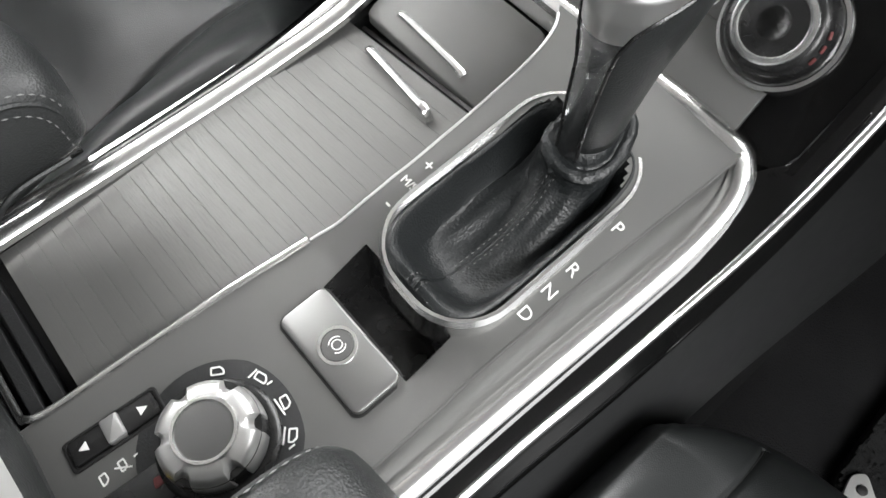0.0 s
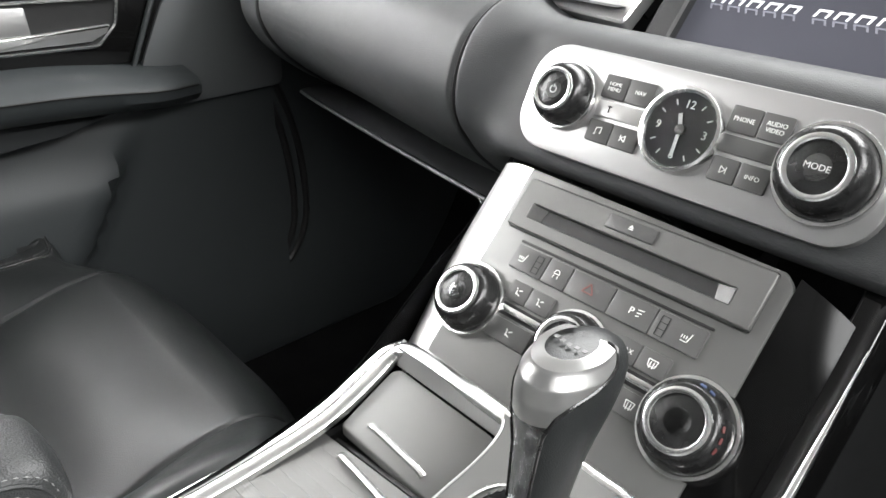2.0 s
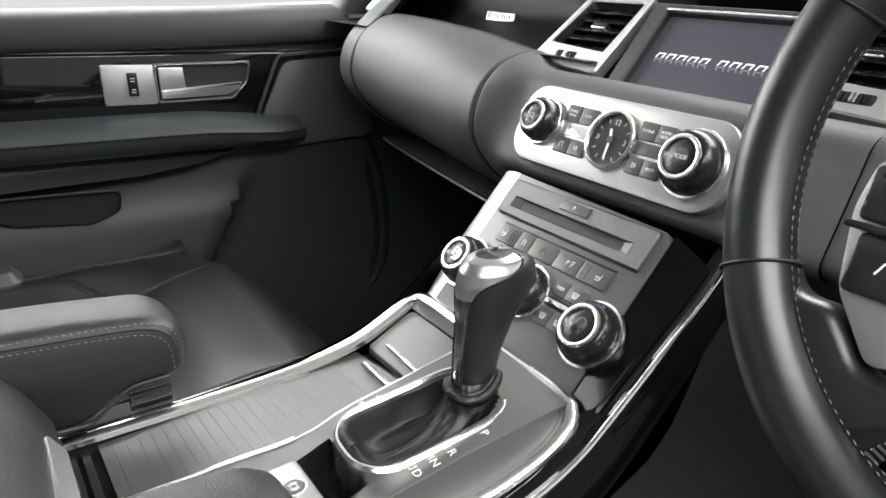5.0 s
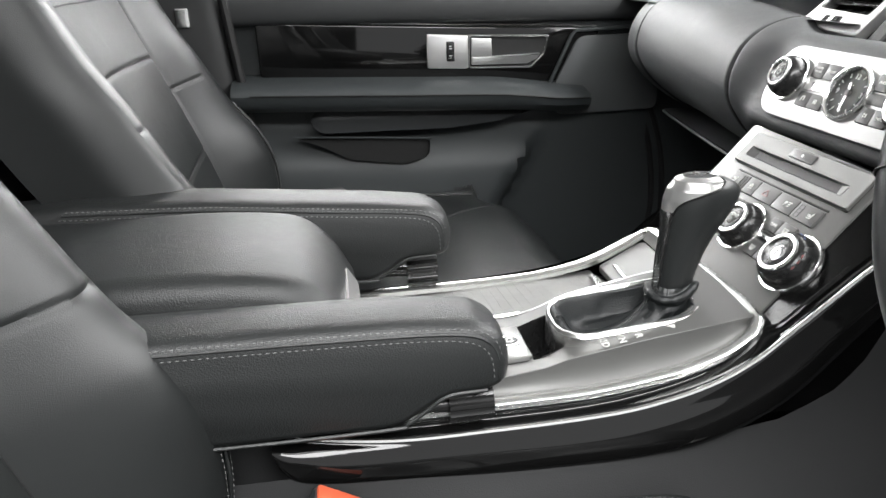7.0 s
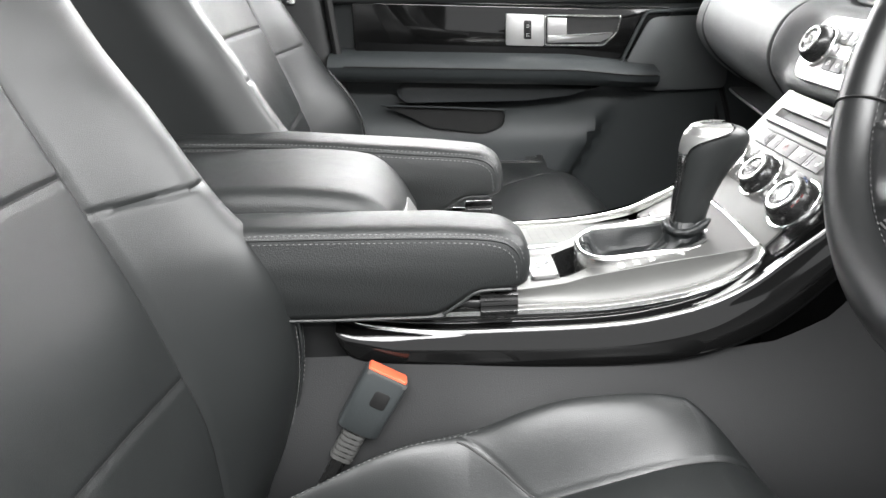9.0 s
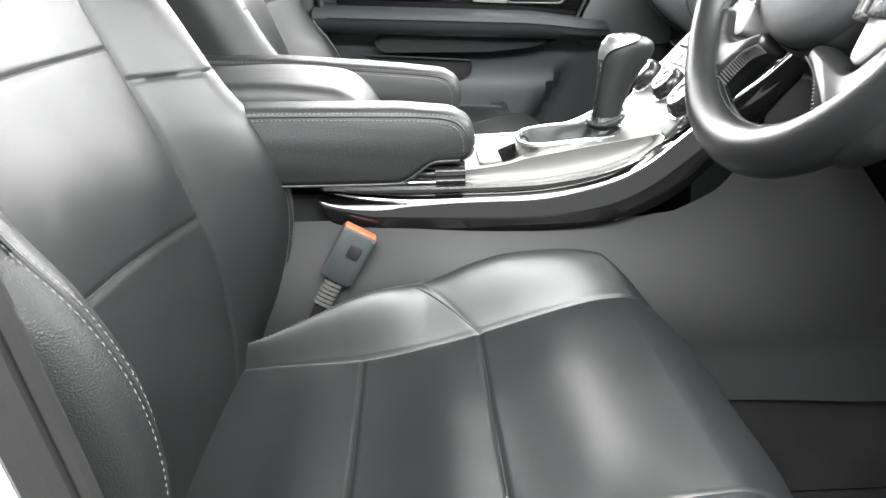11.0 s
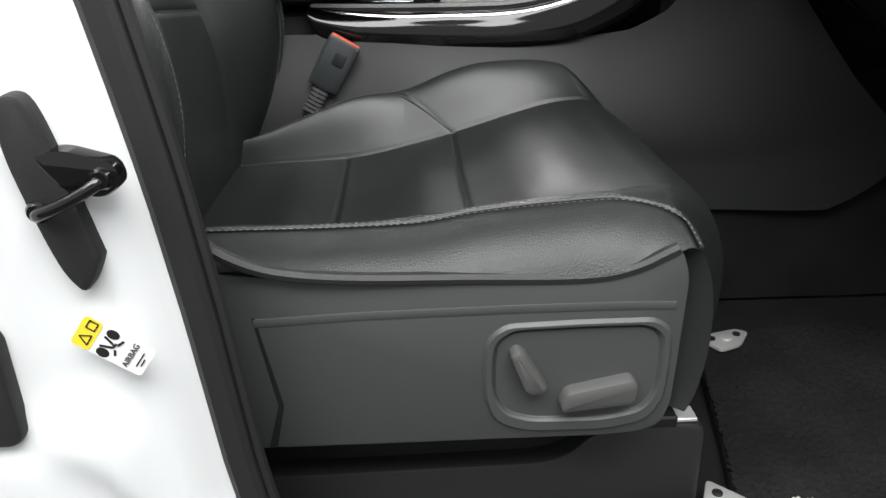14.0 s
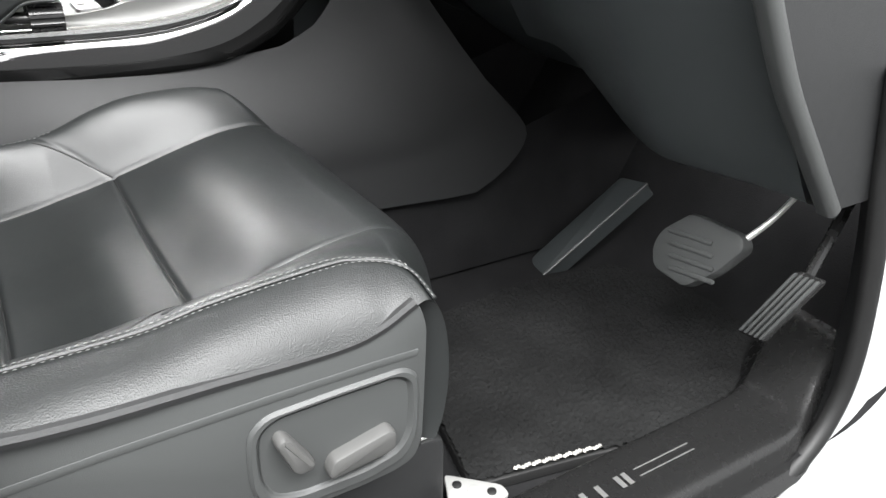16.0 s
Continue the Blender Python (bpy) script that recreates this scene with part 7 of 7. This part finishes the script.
    rings(bm, [[mk @ Vector((x, z, 0.006)) for x, z in pk], [mk @ Vector((x, z - 0.002, -0.004)) for x, z in pk]], False, True)
    part("pocket", bm, VOID, dr, "dark pocket opening")
    bm = bmesh.new()
    tube(bm, [mk @ Vector(p) for p in ((-0.24, 0.4255, 0.003), (-0.1, 0.4225, 0.004), (0.0, 0.419, 0.003))], 0.0018, 6)
    part("pocket_lip", bm, DARK, dr)
    # lower bin with a slanted front edge
    def bin_face(u, s):
        z = 0.372 * (1 - s) + 0.03 * s
        xf = 0.162 + 0.62 * (z - 0.37)
        x = -0.33 + (xf + 0.33) * min(1.0, u)
        out = 0.700 - 0.018 * math.sin(math.pi * s) * (1 - min(1.0, u) ** 4) + 0.040 * max(0.0, u - 1.0) / 0.03
        return (x + 0.012 * max(0.0, u - 1.0) / 0.03, out, z + tilt(x))
    bm = bmesh.new()
    sheet(bm, bin_face, lin(0, 0.995, 30) + [1.0, 1.01, 1.02, 1.03], lin(0, 1, 14))
    part("bin", bm, PLASTIC, dr, "dark moulded door bin")
    # rubber seals of the aperture in front of the door
    for dx in (0.0, 0.022):
        bm = bmesh.new()
        tube(bm, spline([(0.40 + dx, 0.742, 0.46), (0.432 + dx, 0.742, 0.36), (0.442 + dx, 0.742, 0.27), (0.436 + dx, 0.742, 0.20), (0.402 + dx, 0.742, 0.145), (0.33 + dx, 0.742, 0.115)], 8), 0.006, 8)
        part("aperture_seal", bm, RUBBER, dr, "black rubber aperture seal")
    # speaker panel at the front
    bm = bmesh.new()
    mf = Matrix(((1, 0, 0, 0), (0, 0, -1, 0.722), (0, 1, 0, 0), (0, 0, 0, 1)))
    slab(bm, rounded([(0.275, 0.578), (0.390, 0.578), (0.43, 0.54), (0.43, 0.44), (0.235, 0.44), (0.232, 0.495)], 0.016, 4), 0, 0.006, mf, 0.002)
    part("speaker_panel", bm, PANELGREY, dr, "grey front panel")
    bm = bmesh.new()
    tube(bm, [mf @ Vector(p) for p in ((0.218, 0.470, 0.004), (0.222, 0.495, 0.005), (0.262, 0.580, 0.006), (0.270, 0.588, 0.006), (0.40, 0.590, 0.006))], 0.0035, 8)
    part("panel_rib", bm, DARK, dr)
    # front window glass and frame
    bm = bmesh.new()
    box(bm, (-0.75, 0.765, 0.65), (0.55, 0.769, 1.10), bev=0.001)
    gl = part("window_glass", bm, GLASS, dr, "clear side window")
    gl.visible_shadow = False
    # trim of the windscreen pillar rising from the dash end
    wp = thing("windscreen_pillar", "dark trimmed windscreen pillar at the dash end", "car pillar", at=(0.5, 0.74, 0.66))
    bm = bmesh.new()
    rings(bm, [[(x0 + w * u, y0 + d * q, z) for u, q in rrect(0, 0, 1, 1, 0.3, 4)] for x0, y0, z, w, d in ((0.455, 0.735, 0.645, 0.17, 0.07), (0.475, 0.735, 0.69, 0.15, 0.065), (0.56, 0.732, 0.80, 0.11, 0.055), (0.76, 0.69, 1.10, 0.08, 0.05))])
    part("cladding", bm, PLASTIC, wp)
    # belt pillar behind the passenger seat
    pb = thing("passenger_pillar", "dark trimmed door pillar with seat belt tongue", "car pillar", at=(-0.4, 0.7, 0))
    bm = bmesh.new()
    prof = spline([(-0.55, 0.66, 0), (-0.45, 0.675, 0), (-0.36, 0.69, 0), (-0.315, 0.70, 0), (-0.30, 0.72, 0), (-0.305, 0.76, 0)], 4)
    sheet(bm, lambda z, i: (prof[i].x - 0.10 * max(0, z - 0.3), prof[i].y - 0.02 * z, z), lin(-0.01, 1.16, 20), range(len(prof)))
    part("cladding", bm, PLASTIC, pb)
    bm = bmesh.new()
    tube(bm, [(-0.292 - 0.10 * max(0, z - 0.3), 0.708 - 0.02 * z, z) for z in lin(0.05, 1.1, 20)], 0.008, 8)
    part("seal", bm, RUBBER, pb)
    # plain chrome box for the seat belt's metal tongue
    bm = bmesh.new()
    box(bm, (-0.402, 0.672, 0.625), (-0.380, 0.682, 0.655), bev=0.002)
    part("belt_tongue", bm, CHROME, pb)
    # pale block on the passenger seat's far side
    bm = bmesh.new()
    box(bm, (-0.232, 0.605, 0.275), (-0.150, 0.660, 0.352), bev=0.014)
    solo("seat_side_pad", bm, TRIM, "small grey plastic block beside the passenger seat", "plastic trim")


# ---- driver's footwell ----


def build_footwell():
    rnd = random.Random(8)
    mt = thing("floor_mat", "charcoal pile floor mat with steel corner clips", "floor mat", at=(0.35, -0.45, 0))
    outline = rounded([(0.172, -0.588), (0.30, -0.612), (0.46, -0.650), (0.60, -0.630), (0.66, -0.56), (0.67, -0.40), (0.62, -0.300), (0.46, -0.282), (0.275, -0.298), (0.226, -0.345), (0.195, -0.49)], 0.014, 4)
    bm = bmesh.new()
    slab(bm, outline, -0.014, -0.002, None, 0.003)
    part("backing", bm, RUBBER, mt)
    # pile: a fine uneven surface
    def inside(x, y):
        c = False
        n = len(outline)
        for i in range(n):
            (x0, y0), (x1, y1) = outline[i], outline[(i + 1) % n]
            if (y0 > y) != (y1 > y) and x < (x1 - x0) * (y - y0) / (y1 - y0) + x0:
                c = not c
        return c
    xs, ys = lin(0.15, 0.68, 212), lin(-0.65, -0.27, 152)
    bm = bmesh.new()
    g = {}
    for i, x in enumerate(xs):
        for j, y in enumerate(ys):
            if inside(x, y):
                z = 0.002 + 0.0028 * rnd.random() + 0.002 * noise.noise((x * 25, y * 25, 3)) + 0.25 * max(0, x - 0.56) ** 1.5
                g[i, j] = bm.verts.new((x + 0.001 * rnd.uniform(-1, 1), y + 0.001 * rnd.uniform(-1, 1), z))
    for i, j in list(g):
        q = [g.get((i, j)), g.get((i + 1, j)), g.get((i + 1, j + 1)), g.get((i, j + 1))]
        if all(q):
            bm.faces.new(q)
    part("mat_surface", bm, MATFELT, mt, "worn charcoal pile", kind="stuff")
    bm = bmesh.new()
    for k in range(26):
        x = 0.222 + 0.0040 * k
        c = Vector((x, -0.5955 - 0.196 * (x - 0.222) + 0.0012 * math.sin(k * 2.1), 0.0068))
        rings(bm, [[c + Vector((t, (0.0022 + 0.0012 * rnd.random()) * w * math.cos(a), 0.002 * w * math.sin(a))) for a in lin(0, 5.5, 7)] for t, w in ((-0.0024, 0.3), (0, 1.0), (0.0024, 0.3))])
    part("embroidery", bm, mat("pale_embroidery_thread", (0.42, 0.41, 0.38), 0.8), mt, "pale embroidered line", kind="stuff")
    for cx, cy, ang in ((0.152, -0.592, -28), (0.250, -0.330, 30)):
        c = thing("mat_clip", "bright steel floor mat corner clip with screws", "clip", group="mat clips", at=(cx, cy, 0.0))
        m = pose(cx, cy, 0.0065, 0, 0, ang)
        bm = bmesh.new()
        slab(bm, rounded([(-0.012, 0.02), (0.046, 0.004), (0.052, -0.010), (0.02, -0.024), (-0.010, -0.020)], 0.006, 3), 0, 0.004, m, 0.0015)
        part("plate", bm, STEEL, c)
        for x, y in ((0.0, 0.004), (0.034, -0.006)):
            bm = bmesh.new()
            lathe(bm, [(0.0048, 0.003), (0.0048, 0.0055), (0.003, 0.0062)], at(m, x, y), 16)
            part("screw", bm, VOID, c)
        bm = bmesh.new()
        lathe(bm, [(0.008, 0.003), (0.007, 0.006), (0.003, 0.007)], at(m, 0.017, -0.004), 16)
        part("dome", bm, STEEL, c)
    # footrest
    fr = thing("footrest", "dark plastic footrest pad against the tunnel", "footrest", at=(0.6, -0.24, 0))
    bm = bmesh.new()
    m = frame_of((0.60, -0.245, 0.03), (0.0, -1, 0), (0.72, -0.17, 0.67))
    slab(bm, rounded([(-0.034, -0.068), (0.014, -0.086), (0.022, 0.14), (-0.030, 0.13)], 0.008, 3), -0.03, 0.0, m, 0.004)
    part("pad", bm, DARK, fr)
    bm = bmesh.new()
    tube(bm, [m @ Vector((0.014, -0.086, 0)), m @ Vector((0.022, 0.138, 0))], 0.003, 6)
    part("pad_edge", bm, TRIM, fr)
    # brake pedal
    bp = thing("brake_pedal", "wide black rubber brake pedal on a steel arm", "pedal", at=(0.52, -0.55, 0.1))
    m = frame_of((0.500, -0.552, 0.168), (0.05, -1, 0.05), (0.35, 0.02, 0.94))
    bm = bmesh.new()
    slab(bm, rounded([(-0.054, 0.012), (-0.024, 0.044), (0.046, 0.040), (0.056, 0.026), (0.034, -0.012), (0.004, -0.042), (-0.046, -0.034), (-0.058, -0.010)], 0.010, 4), -0.016, 0.004, m, 0.005)
    part("pad", bm, TRIM, bp, "worn grey-black rubber pad")
    for k in range(4):
        bm = bmesh.new()
        slab(bm, rrect(-0.012 + 0.006 * k, 0.018 - 0.014 * k, 0.062, 0.006, 0.0025, 2), 0.003, 0.0062, m @ Matrix.Rotation(radians(4), 4, "Z"), 0.001)
        part("rib", bm, TRIM, bp)
    bm = bmesh.new()
    tube(bm, spline([(0.515, -0.590, 0.190), (0.55, -0.612, 0.235), (0.60, -0.625, 0.31), (0.63, -0.62, 0.42)], 5), 0.0036, 8)
    part("arm", bm, STEEL, bp, "steel arm")
    # accelerator
    ap = thing("accelerator_pedal", "ribbed metal and rubber accelerator pedal", "pedal", at=(0.5, -0.668, 0.1))
    m = frame_of((0.500, -0.668, 0.160), (0.0, -1, 0.10), (0.30, -0.33, 0.90))
    bm = bmesh.new()
    slab(bm, rrect(0, -0.002, 0.032, 0.094, 0.005, 3), -0.008, 0.0, m, 0.002)
    part("plate", bm, KNOB, ap)
    for k in range(5):
        bm = bmesh.new()
        slab(bm, rrect(-0.0125 + 0.00625 * k, -0.002, 0.0036, 0.088, 0.0014, 2), 0, 0.004, m, 0.001)
        part("rib", bm, TRIM, ap, "grey rib")
    bm = bmesh.new()
    tube(bm, [m @ Vector((0, 0.03, -0.008)), (0.60, -0.665, 0.30)], 0.006, 8)
    part("arm", bm, KNOB, ap)

# ---- assemble ----
build_shell()
build_pillar()
build_sill()
console = build_console()
build_terrain(console)
build_lever()
build_stack()
build_radio()
build_dash()
build_vents_screen()
build_seat(-0.372, 1, 0.0, "black leather seat with grey stitching and power switches")
build_seat(0.385, -1, 0.048, "raised black leather seat with grey stitching beside closed door")
build_lid()
build_buckle()
build_wheel()
build_door()
build_footwell()
